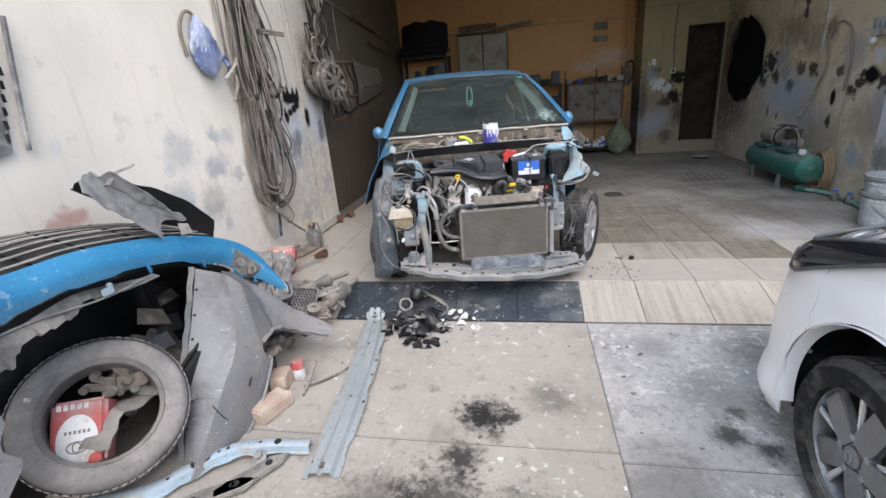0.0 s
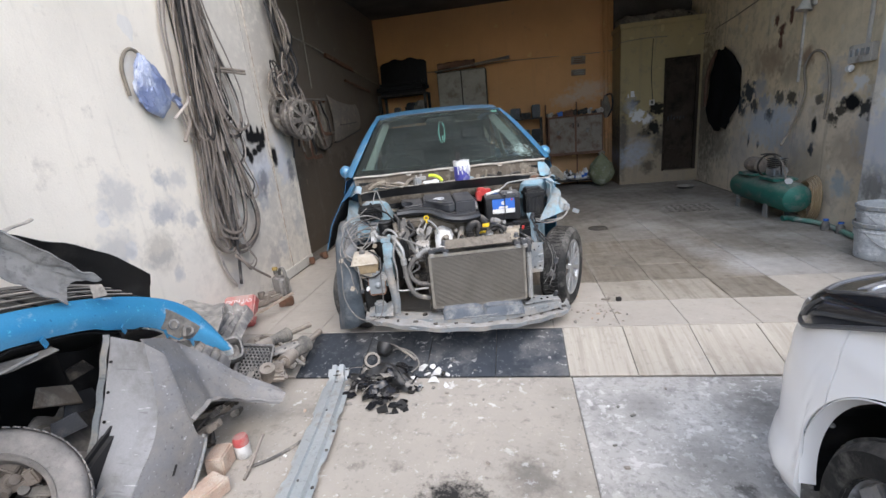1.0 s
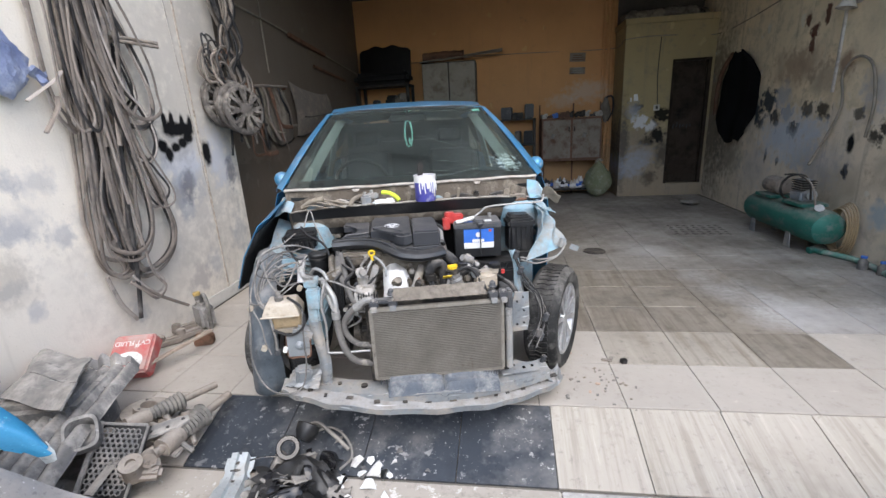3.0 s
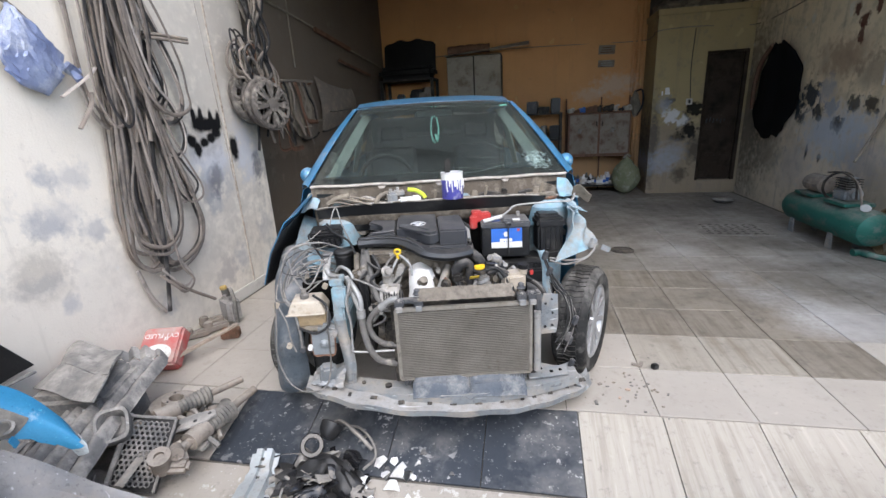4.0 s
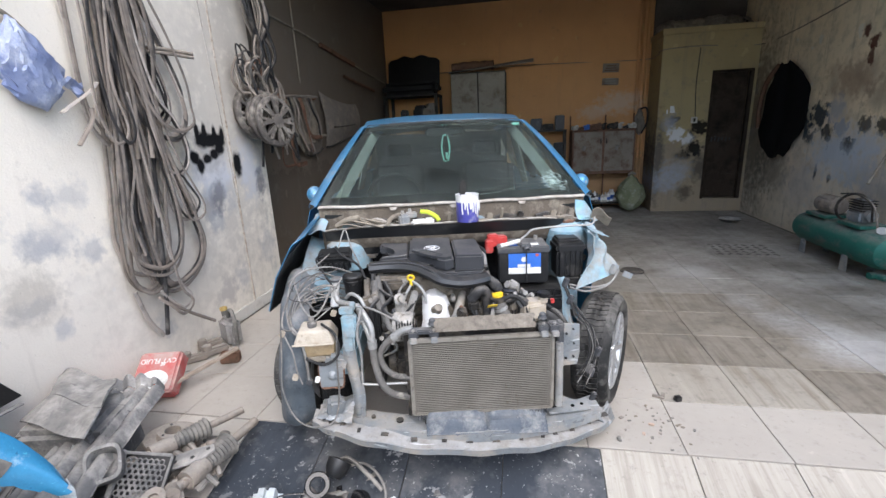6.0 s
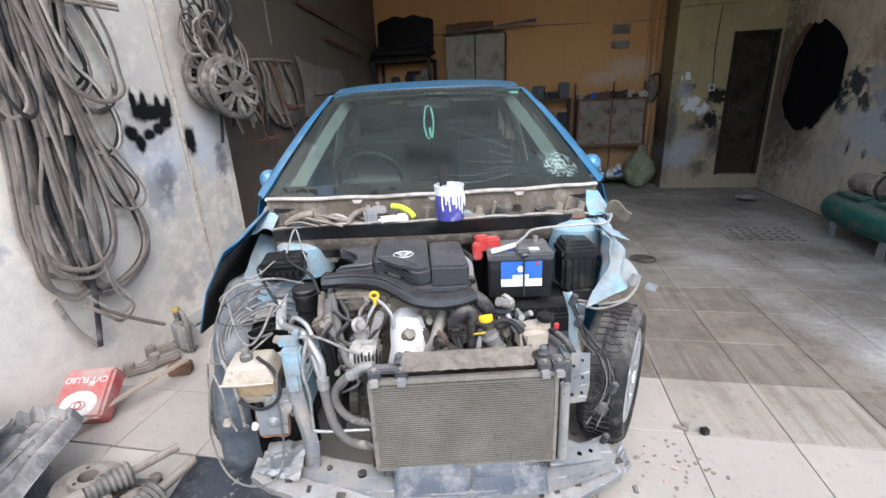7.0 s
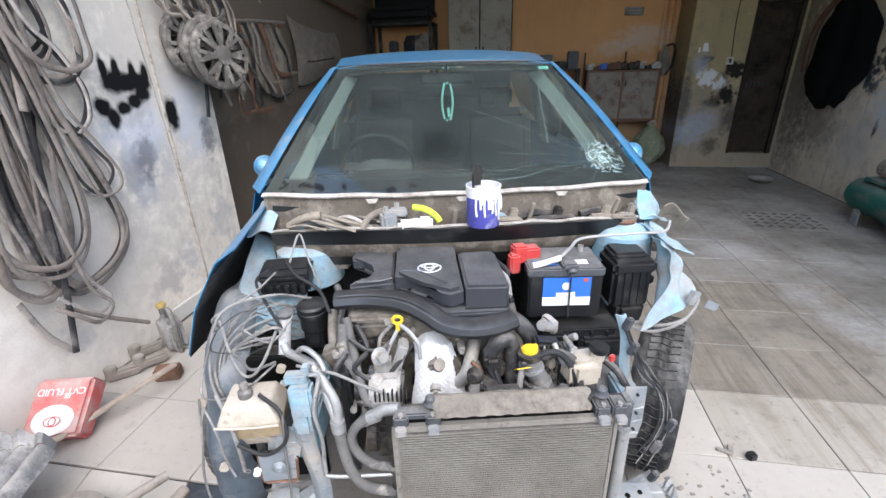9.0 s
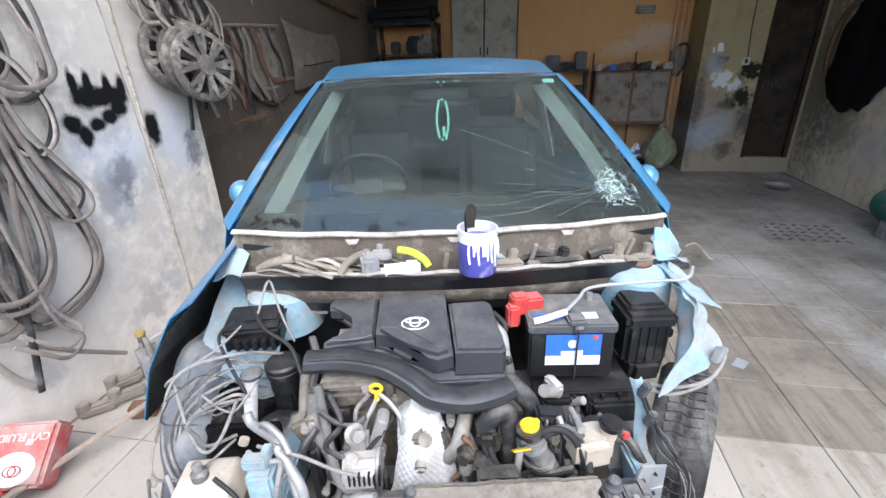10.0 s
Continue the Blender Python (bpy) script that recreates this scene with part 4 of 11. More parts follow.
# trough under the windscreen: tan dusty floor, pale strips along both edges
def trough(a, b):
    p, q = cowl_edge(a), Vector(wind(a, 0.0))
    r = p.lerp(q, b)
    r.z -= 0.16 * math.sin(math.pi * min(1, b * 1.05)) ** 0.7
    return r


part("cowl_trough", sheet(B(), trough, 24, 8, 0.003), "cowl_floor", car, "dusty tan cowl trough", True)
bm = B()
sheet(bm, lambda a, b: cowl_edge(a, 0.004 + 0.002 * math.sin(40 * a), 0.016 * b - 0.008 + 0.003 * math.sin(57 * a)), 60, 2, 0.004)
part("cowl_lip", bm, "seal", car, "pale dusty lip of the cowl")
bm = B()
sheet(bm, lambda a, b: Vector(wind(a, 0.0)) + Vector((0, -0.017 * b + 0.004, 0.004 - 0.008 * b + 0.002 * math.sin(31 * a))), 40, 2, 0.006)
part("screen_strip", bm, "seal", car, "pale sealant strip under the windscreen")
part("cowl_skirt", sheet(B(), lambda a, b: cowl_edge(a, -0.002 - 0.15 * b, -0.012 + 0.06 * b), 24, 3, 0.003), "black_plastic", car)
for s in (-1, 1):
    bm = B()
    sheet(bm, lambda a, b, s=s: (UC + s * lerp(0.665, 0.75, a), lerp(0.1, 0.3, b), 0.955 + 0.07 * b + 0.012 * math.sin(5 * a)), 5, 6, 0.003)
    part("cowl_corner", bm, "bay_blue", car, smooth=True)


# ---- engine bay ----
M["cover"] = surf("engine_cover_plastic", (0.028, 0.03, 0.034), (0.038, 0.04, 0.045), 0.36, s1=4.0, s2=400.0, dirt=(0.12, 0.115, 0.11), dirt_amt=0.15, dirt_scale=5.0, bump=0.05, dust=0.16, spots=0.08)
M["duct"] = surf("glossy_black_duct_plastic", (0.012, 0.013, 0.015), (0.018, 0.019, 0.021), 0.3, s1=4.0, s2=400.0, dirt=(0.07, 0.067, 0.063), dirt_amt=0.15, dirt_scale=6.0, bump=0.03, dust=0.1, spots=0.05)
M["silver_print"] = surf("silver_print", (0.62, 0.63, 0.64), (0.55, 0.56, 0.57), 0.4, 0.3, bump=0.0, spots=0.0)
M["yellow"] = surf("yellow_plastic", (0.72, 0.5, 0.03), (0.65, 0.44, 0.03), 0.5, dirt=(0.3, 0.22, 0.08), dirt_amt=0.2)
M["red"] = surf("red_plastic", (0.5, 0.06, 0.055), (0.42, 0.045, 0.04), 0.5, dirt=(0.33, 0.13, 0.11), dirt_amt=0.3, dust=0.3)
M["cream"] = surf("yellowed_white_plastic", (0.47, 0.42, 0.345), (0.36, 0.31, 0.245), 0.5, dirt=(0.3, 0.25, 0.17), dirt_amt=0.35, dust=0.3)
M["white_pl"] = surf("white_plastic", (0.72, 0.72, 0.7), (0.62, 0.62, 0.6), 0.5, dirt=(0.35, 0.33, 0.3), dirt_amt=0.3, spots=0.25)
M["label_blue"] = surf("blue_label", (0.03, 0.12, 0.45), (0.035, 0.14, 0.5), 0.4, bump=0.0, spots=0.05)
M["hose_rub"] = surf("black_rubber_hose", (0.02, 0.02, 0.021), (0.035, 0.035, 0.036), 0.6, dirt=(0.11, 0.1, 0.09), dirt_amt=0.35, dust=0.4)
M["hose_grey"] = surf("dusty_grey_hose", (0.105, 0.1, 0.094), (0.17, 0.162, 0.15), 0.75, dirt=(0.35, 0.32, 0.28), dirt_amt=0.3)
M["pipe_alu"] = surf("bare_aluminium_pipe", (0.4, 0.4, 0.39), (0.27, 0.27, 0.26), 0.45, 0.5, dirt=(0.32, 0.3, 0.27), dirt_amt=0.35, dust=0.3)
M["rust"] = surf("rusty_steel", (0.15, 0.08, 0.052), (0.2, 0.115, 0.078), 0.8, 0.1, dirt=(0.1, 0.07, 0.05), dirt_amt=0.4)
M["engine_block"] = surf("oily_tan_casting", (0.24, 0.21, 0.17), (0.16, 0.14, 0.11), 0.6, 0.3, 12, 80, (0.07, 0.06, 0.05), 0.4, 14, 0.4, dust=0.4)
M["wire"] = surf("dusty_grey_wire", (0.19, 0.184, 0.172), (0.29, 0.28, 0.262), 0.7, dirt=(0.12, 0.11, 0.1), dirt_amt=0.4, dust=0.3)
M["wire_black"] = surf("black_wire", (0.02, 0.02, 0.02), (0.04, 0.04, 0.04), 0.5)
M["beige"] = surf("dusty_beige_board", (0.23, 0.203, 0.167), (0.16, 0.14, 0.115), 0.85, dirt=(0.11, 0.094, 0.077), dirt_amt=0.5, dirt_scale=22.0, bump=0.4, dust=0.25)


def foil_mat():
    m, nt, b = base_mat("embossed_foil", 0.45, 0.5)
    co = coords(nt)
    br = nt.nodes.new("ShaderNodeTexBrick")
    br.inputs["Scale"].default_value = 60.0
    br.inputs["Mortar Size"].default_value = 0.03
    link(nt, co, br.inputs["Vector"])
    n = noise_tex(nt, co, 9.0)
    link(nt, mix(nt, ramp(nt, n, 0.35, 0.75), (0.74, 0.74, 0.735), (0.55, 0.53, 0.5)), b.inputs["Base Color"])
    bp = node(nt, "ShaderNodeBump", Strength=0.5, Distance=0.003)
    link(nt, math_node(nt, "ADD", br.outputs["Fac"], n), bp.inputs["Height"])
    link(nt, bp.outputs[0], b.inputs["Normal"])
    return m


M["foil"] = foil_mat()


def fins_mat():
    """Fine louvred core of a condenser."""
    m, nt, b = base_mat("condenser_core", 0.55, 0.35)
    co = coords(nt)
    n = noise_tex(nt, co, 4.0, 5)
    n2 = noise_tex(nt, co, 500.0, 2)
    col = mix(nt, ramp(nt, n, 0.3, 0.7), (0.06, 0.055, 0.048), (0.1, 0.092, 0.08))
    link(nt, mix(nt, ramp(nt, n2, 0.4, 0.6), col, (0.04, 0.037, 0.033)), b.inputs["Base Color"])
    return m


M["fins"] = fins_mat()


def fin_mat():
    m, nt, b = base_mat("flat_alu_tube", 0.5, 0.4)
    geo = nt.nodes.new("ShaderNodeNewGeometry").outputs["Position"]
    big, fine = noise_tex(nt, geo, 7.0, 5, 0.65), noise_tex(nt, geo, 260.0, 3)
    col = mix(nt, ramp(nt, big, 0.35, 0.7), (0.3, 0.28, 0.247), (0.21, 0.192, 0.165))
    col = mix(nt, ramp(nt, fine, 0.4, 0.7, 0.0, 0.5), col, (0.12, 0.11, 0.095))
    col = mix(nt, ramp(nt, noise_tex(nt, geo, 24.0, 5, 0.7), 0.6, 0.7, 0.0, 0.6), col, (0.15, 0.125, 0.095))
    link(nt, col, b.inputs["Base Color"])
    return m


M["fin"] = fin_mat()
M["fin_tube"] = surf("flat_alu_tube", (0.31, 0.29, 0.255), (0.24, 0.222, 0.195), 0.5, 0.4, dirt=(0.2, 0.176, 0.145), dirt_amt=0.4)

engine = part("engine", bx(bx(bx(B(), (-0.16, -0.06, 0.6), (0.5, 0.2, 0.42), 0.03), (-0.18, -0.17, 0.73), (0.42, 0.1, 0.14), 0.02), (0.2, -0.08, 0.45), (0.34, 0.28, 0.34), 0.05),
              "engine_block", car, "oily tan cast engine")

# engine cover: left part with a filler notch, raised middle part, lower right box
def tilt_plane(z=0.0):
    """Plane of the cover: rises towards the back."""
    return Matrix.Translation((0, 0, 0.897)) @ Matrix(((1, 0, 0, 0), (0, 1, 0, 0), (0, 0.15, 1, z), (0, 0, 0, 1)))


left_poly = [(-0.39, -0.155), (-0.255, -0.14), (-0.262, 0.07), (-0.30, 0.078), (-0.385, 0.066), (-0.405, 0.03), (-0.40, 0.0), (-0.36, -0.005),
             (-0.325, -0.035), (-0.312, -0.075), (-0.325, -0.115), (-0.36, -0.128), (-0.392, -0.13)]
mid_poly = [(-0.25, -0.14), (-0.2, -0.148), (-0.15, -0.185), (-0.11, -0.232), (-0.085, -0.242), (-0.045, -0.228), (-0.055, -0.02), (-0.068, 0.05), (-0.08, 0.098), (-0.1, 0.105), (-0.235, 0.105), (-0.25, 0.085)]
right_poly = [(-0.04, -0.235), (0.08, -0.24), (0.09, -0.225), (0.072, -0.05), (0.058, -0.038), (-0.048, -0.042)]
cov = part("engine_cover", prism(B(), left_poly, 0.042, tilt_plane(-0.05), 0.008), "cover", car, "dark grey plastic engine cover with a silver emblem", True)
part("cover_middle", prism(B(), mid_poly, 0.062, tilt_plane(-0.042), 0.012), "cover", cov, smooth=True)
part("cover_right", prism(B(), right_poly, 0.078, tilt_plane(-0.05), 0.008), "cover", cov, smooth=True)
skirt_poly = [(-0.4, -0.168), (-0.25, -0.152), (-0.16, -0.2), (-0.112, -0.25), (-0.085, -0.258), (0.09, -0.256), (0.1, -0.03), (-0.3, 0.0), (-0.4, -0.1)]
part("cover_skirt", prism(B(), skirt_poly, 0.022, tilt_plane(-0.066), 0.005), "cover", cov, smooth=True)
part("cover_bead", tube(B(), [tilt_plane(-0.0035) @ Vector((x, y, 0)) for x, y in ((-0.375, -0.142), (-0.3, -0.138), (-0.262, -0.126))], 0.004, 6, 6), "cover", cov, smooth=True)
part("cover_bead", tube(B(), [tilt_plane(0.021) @ Vector((x, y, 0)) for x, y in ((-0.235, -0.125), (-0.18, -0.135), (-0.13, -0.17), (-0.095, -0.2))], 0.004, 6, 6), "cover", cov, smooth=True)
bm = B()
for cx, cy_, rx, ry in ((0, 0, 0.036, 0.024), (0, 0.005, 0.0145, 0.0185), (0, 0.011, 0.026, 0.0095)):
    pts = [tilt_plane(0.0215) @ Vector((-0.143 + cx + rx * math.cos(t), -0.118 + cy_ + ry * math.sin(t), 0)) for t in [2 * math.pi * k / 28 for k in range(29)]]
    tube(bm, pts, 0.0026, 6, 1, flat=0.5)
part("emblem", bm, "silver_print", cov, "silver oval emblem")
bm = B()
for p0, p1 in (((-0.256, -0.14), (-0.258, 0.07)),):
    tube(bm, [tilt_plane(-0.006) @ Vector((x, y, 0)) for x, y in (p0, p1)], 0.003, 6, 1)
part("cover_groove", bm, "black_plastic", cov)

# intake duct in front of the cover
bm = B()
tube(bm, [(-0.43, -0.185, 0.838), (-0.33, -0.19, 0.842), (-0.225, -0.22, 0.84), (-0.155, -0.255, 0.82), (-0.10, -0.288, 0.798), (-0.02, -0.295, 0.786), (0.05, -0.278, 0.786), (0.095, -0.255, 0.788)], 0.038, 10, 6, flat=0.72)
bx(bm, (0.02, -0.225, 0.808), (0.14, 0.05, 0.03), 0.008)
part("intake_duct", bm, "duct", car, "glossy black intake duct", True)
bm = B()
tube(bm, [(-0.42, -0.208, 0.862), (-0.33, -0.213, 0.866), (-0.225, -0.243, 0.864), (-0.155, -0.278, 0.843), (-0.10, -0.313, 0.812), (-0.02, -0.32, 0.797), (0.03, -0.305, 0.797)], 0.004, 6, 6)
part("duct_rib", bm, "duct", car)
# hoses from the duct round the battery
for pts, r, mt in [([(0.055, -0.24, 0.78), (0.10, -0.2, 0.76), (0.105, -0.12, 0.77), (0.09, -0.04, 0.83)], 0.022, "hose_rub"),
                   ([(0.02, -0.3, 0.70), (0.055, -0.3, 0.74), (0.09, -0.28, 0.72), (0.095, -0.29, 0.62), (0.09, -0.3, 0.55)], 0.024, "hose_rub"),
                   ([(0.10, -0.2, 0.76), (0.13, -0.24, 0.75), (0.16, -0.24, 0.70), (0.165, -0.26, 0.64)], 0.026, "hose_rub"),
                   ([(0.17, -0.33, 0.70), (0.23, -0.33, 0.71), (0.27, -0.35, 0.68), (0.275, -0.38, 0.62)], 0.012, "hose_rub"),
                   ([(-0.4, -0.26, 0.80), (-0.40, -0.3, 0.72), (-0.365, -0.32, 0.66), (-0.36, -0.33, 0.58)], 0.017, "hose_grey"),
                   ([(-0.33, -0.3, 0.64), (-0.28, -0.32, 0.62), (-0.24, -0.3, 0.66)], 0.014, "hose_grey")]:
    part("hose", tube(B(), pts, r, 10, 6), mt, car, smooth=True)
# corrugated filler pipe with its yellow cap
bm = B()
tube(bm, [(0.137, -0.33, 0.705), (0.15, -0.335, 0.66), (0.19, -0.345, 0.59)], 0.027, 14, 10, ring=lambda i: 1.0 + 0.08 * (i % 2))
th = part("filler_pipe", bm, "hose_grey", car, smooth=True)
part("pipe_clamp", cy(cy(B(), (0.145, -0.333, 0.672), (0.15, -0.335, 0.66), 0.032, n=20), (0.168, -0.34, 0.625), (0.172, -0.341, 0.615), 0.032, n=20), "pipe_alu", th)
bm = B()
cy(bm, (0.137, -0.33, 0.70), (0.135, -0.33, 0.722), 0.034, n=20, bev=0.003)
part("filler_neck", bm, "dark_iron", th)
bm = B()
cy(bm, (0.135, -0.33, 0.722), (0.134, -0.33, 0.734), 0.024, n=20, bev=0.003)
bx(bm, (0.134, -0.33, 0.736), (0.05, 0.016, 0.01), 0.003, (0, 0, 15))
part("filler_cap", bm, "yellow", th, "yellow filler cap")
part("warning_tag", bx(B(), (0.105, -0.375, 0.698), (0.042, 0.03, 0.003), 0.001, (-40, 0, 8)), "yellow", car, "yellow warning tag")
# dipstick: yellow ring and pale bracket
bm = B()
tube(bm, [Vector((-0.243 + 0.014 * math.cos(t), -0.262, 0.806 + 0.012 * math.sin(t))) for t in [2 * math.pi * k / 14 for k in range(15)]], 0.005, 8, 1)
cy(bm, (-0.243, -0.262, 0.795), (-0.243, -0.262, 0.77), 0.007, n=10)
part("dipstick", bm, "yellow", car, "yellow dipstick ring")
part("dipstick_tube", tube(B(), [(-0.243, -0.262, 0.775), (-0.275, -0.29, 0.72), (-0.285, -0.3, 0.66)], 0.006, 8), "pipe_alu", car)
part("sensor_pipe", tube(B(), [(-0.235, -0.265, 0.79), (-0.21, -0.28, 0.775), (-0.185, -0.3, 0.745), (-0.18, -0.31, 0.70)], 0.006, 8), "pipe_alu", car)

# foil heat shield
def shield(a, b):
    """Embossed shield: a across, b down, narrow at the top, flared at the foot."""
    x = 2 * a - 1
    hw = spline([(0.0, 0.042), (0.1, 0.056), (0.45, 0.068), (0.75, 0.082), (1.0, 0.1)], b)
    crown = -0.03 * max(0, 0.12 - b) / 0.12 * x * x
    return (-0.148 + 0.012 * b + 0.012 * math.sin(3 * b) + hw * x, -0.228 - 0.11 * b - 0.026 * (1 - abs(x) ** 2.4) + 0.03 * max(0, 0.1 - b) / 0.1, lerp(0.735, 0.49, b) + crown + wob((a, b, 1), 5, 0.004))


sh = part("heat_shield", sheet(B(), lambda a, b: Vector(shield(a, b)) + Vector((0, -0.0014 * math.sin(18 * math.pi * a + 0.8 * math.sin(9 * b)) * math.sin(30 * math.pi * b + math.sin(7 * a)) - 0.004 * math.sin(7 * a + 9 * b), 0)), 80, 96, 0.002), "foil", car, "crinkled silver foil heat shield", True)
part("bolt", cy(cy(B(), (-0.14, -0.305, 0.6), (-0.14, -0.325, 0.592), 0.016, n=18), (-0.14, -0.325, 0.592), (-0.14, -0.333, 0.589), 0.009, n=6), "alu", sh)
# exhaust branch beside the shield
part("exhaust_branch", tube(B(), [(-0.01, -0.22, 0.7), (-0.025, -0.27, 0.68), (-0.045, -0.3, 0.63), (-0.07, -0.29, 0.59)], 0.021, 12), "alu", car, smooth=True)
# alternator: ribbed casting with slots and pulley
bm = B()
cy(bm, (-0.33, -0.3, 0.56), (-0.24, -0.3, 0.56), 0.066, n=24, bev=0.008)
ribs = []
for k in range(10):
    a = 2 * math.pi * k / 10
    ribs.append((a, bx(B(), (-0.285, -0.3 + 0.066 * math.cos(a), 0.56 + 0.066 * math.sin(a)), (0.07, 0.008, 0.02), 0.002, (math.degrees(a), 0, 0))))
bx(bm, (-0.29, -0.29, 0.64), (0.05, 0.04, 0.06), 0.008)
bx(bm, (-0.24, -0.27, 0.66), (0.03, 0.05, 0.09), 0.006, (0, 20, 0))
alt = part("alternator", bm, "alu", car, "ribbed aluminium alternator", True)
for _, rib_ in ribs:
    part("rib", rib_, "alu", alt)
part("pulley", cy(cy(B(), (-0.375, -0.3, 0.56), (-0.335, -0.3, 0.56), 0.03, n=20, bev=0.003), (-0.38, -0.3, 0.56), (-0.372, -0.3, 0.56), 0.012, n=8), "dark_iron", alt)
bm = B()
for k in range(8):
    bx(bm, (-0.31 + 0.012 * k, -0.352, 0.585 - 0.008 * (k % 2)), (0.005, 0.03, 0.04), 0.001)
part("slot", bm, "black_plastic", alt)
alt.location = (0.0, -0.022, 0.048)
# hoses and pipes over the alternator, tan cam cover under the duct
for pts, r, mt in [([(-0.392, -0.25, 0.815), (-0.371, -0.3, 0.72), (-0.358, -0.335, 0.66), (-0.335, -0.37, 0.612), (-0.28, -0.39, 0.58), (-0.24, -0.39, 0.56)], 0.013, "hose_grey"),
                   ([(-0.26, -0.262, 0.79), (-0.297, -0.275, 0.75), (-0.3, -0.3, 0.69), (-0.325, -0.325, 0.662), (-0.37, -0.325, 0.66)], 0.006, "hose_grey"),
                   ([(-0.585, -0.25, 0.735), (-0.572, -0.262, 0.712), (-0.535, -0.29, 0.712), (-0.5, -0.315, 0.712), (-0.476, -0.335, 0.70), (-0.445, -0.38, 0.641), (-0.416, -0.42, 0.591)], 0.013, "pipe_alu"),
                   ([(-0.49, -0.34, 0.715), (-0.455, -0.365, 0.70), (-0.45, -0.375, 0.675), (-0.475, -0.385, 0.64), (-0.48, -0.40, 0.58)], 0.006, "pipe_alu"),
                   ([(-0.38, -0.3, 0.775), (-0.34, -0.31, 0.745), (-0.3, -0.31, 0.735), (-0.27, -0.3, 0.75)], 0.007, "hose_rub"),
                   ([(0.145, -0.34, 0.70), (0.19, -0.345, 0.728), (0.235, -0.35, 0.705), (0.268, -0.365, 0.63), (0.25, -0.375, 0.57)], 0.009, "wire_black"),
                   ([(0.03, -0.3, 0.76), (0.01, -0.31, 0.70), (0.03, -0.33, 0.64), (0.06, -0.35, 0.59)], 0.006, "wire_black"),
                   ([(-0.03, -0.31, 0.68), (-0.005, -0.32, 0.65), (-0.02, -0.33, 0.60), (-0.06, -0.34, 0.565)], 0.007, "rust"),
                   ([(-0.46, -0.12, 0.76), (-0.45, -0.2, 0.72), (-0.43, -0.27, 0.70), (-0.4, -0.3, 0.64), (-0.41, -0.31, 0.55)], 0.016, "engine_block")]:
    part("hose", tube(B(), pts, r, 10, 6), mt, car, smooth=True)
cc = part("cam_cover", bx(bx(B(), (-0.295, -0.2, 0.775), (0.2, 0.07, 0.055), 0.01), (-0.18, -0.195, 0.765), (0.1, 0.06, 0.045), 0.01), "engine_block", car, "tan dusty cam cover", True)
for u, w in ((-0.355, 0.785), (-0.355, 0.762), (-0.29, 0.757)):
    part("groove", bx(B(), (u, -0.236, w), (0.075, 0.006, 0.008), 0.002), "dark_iron", cc)
part("clip", bx(bx(B(), (-0.268, -0.24, 0.785), (0.034, 0.012, 0.022), 0.003), (-0.268, -0.248, 0.785), (0.02, 0.01, 0.01), 0.002), "alu", cc)
for u, v, w in ((-0.235, -0.24, 0.77), (-0.2, -0.235, 0.755), (-0.385, -0.24, 0.748)):
    part("bolt", cy(B(), (u, v, w), (u, v - 0.012, w), 0.008, n=6), "alu", cc)
hd = part("bracket", bx(bx(B(), (-0.43, -0.27, 0.70), (0.06, 0.05, 0.075), 0.01, (0, -25, 0)), (-0.40, -0.29, 0.735), (0.03, 0.03, 0.05), 0.006, (0, -20, 0)), "engine_block", car, smooth=True)
part("bolt", cy(B(), (-0.425, -0.295, 0.725), (-0.42, -0.312, 0.727), 0.011, n=8), "alu", hd)
rbk = part("valve_block", bx(B(), (0.19, -0.285, 0.68), (0.075, 0.05, 0.1), 0.008, (0, 8, 0)), "black_plastic", car, smooth=True)
for k in range(6):
    part("rib", bx(B(), (0.165 + 0.012 * k, -0.313, 0.685 - 0.003 * k), (0.006, 0.012, 0.085), 0.002, (0, 8, 0)), "hose_grey" if k % 3 == 1 else "dark_iron", rbk)
part("wing_strip", sheet(B(), lambda a, b: (lerp(0.432, 0.47, b) + 0.03 * a + 0.008 * math.sin(6 * b), -0.205 - 0.05 * b - 0.01 * math.sin(math.pi * a), lerp(0.755, 0.52, b)), 5, 12, 0.003), "bay_blue", car, "pale blue strip of inner wing", True)

# castings and brackets that fill the gaps round the engine
random.seed(11)
for k in range(26):
    u, v, w = random.uniform(-0.42, 0.3), random.uniform(-0.3, -0.12), random.uniform(0.42, 0.72)
    s = [random.uniform(0.03, 0.075) for _ in range(3)]
    bm = bx(B(), (u, v, w), s, 0.008, [random.uniform(-30, 30) for _ in range(3)])
    if k % 3 == 0:
        cy(bm, (u, v - 0.02, w), (u + random.uniform(-0.05, 0.05), v - 0.05, w + 0.03), random.uniform(0.012, 0.022), n=14, bev=0.002)
    part("bracket", bm, random.choice(["alu", "dark_iron", "engine_block", "dark_iron"]), engine, smooth=True)
for k in range(16):
    u, w = random.uniform(-0.42, 0.3), random.uniform(0.5, 0.75)
    part("bolt", cy(cy(B(), (u, -0.25, w), (u, -0.285, w), 0.011, n=12), (u, -0.285, w), (u, -0.295, w), 0.008, n=6), "alu", engine)
random.seed(52)
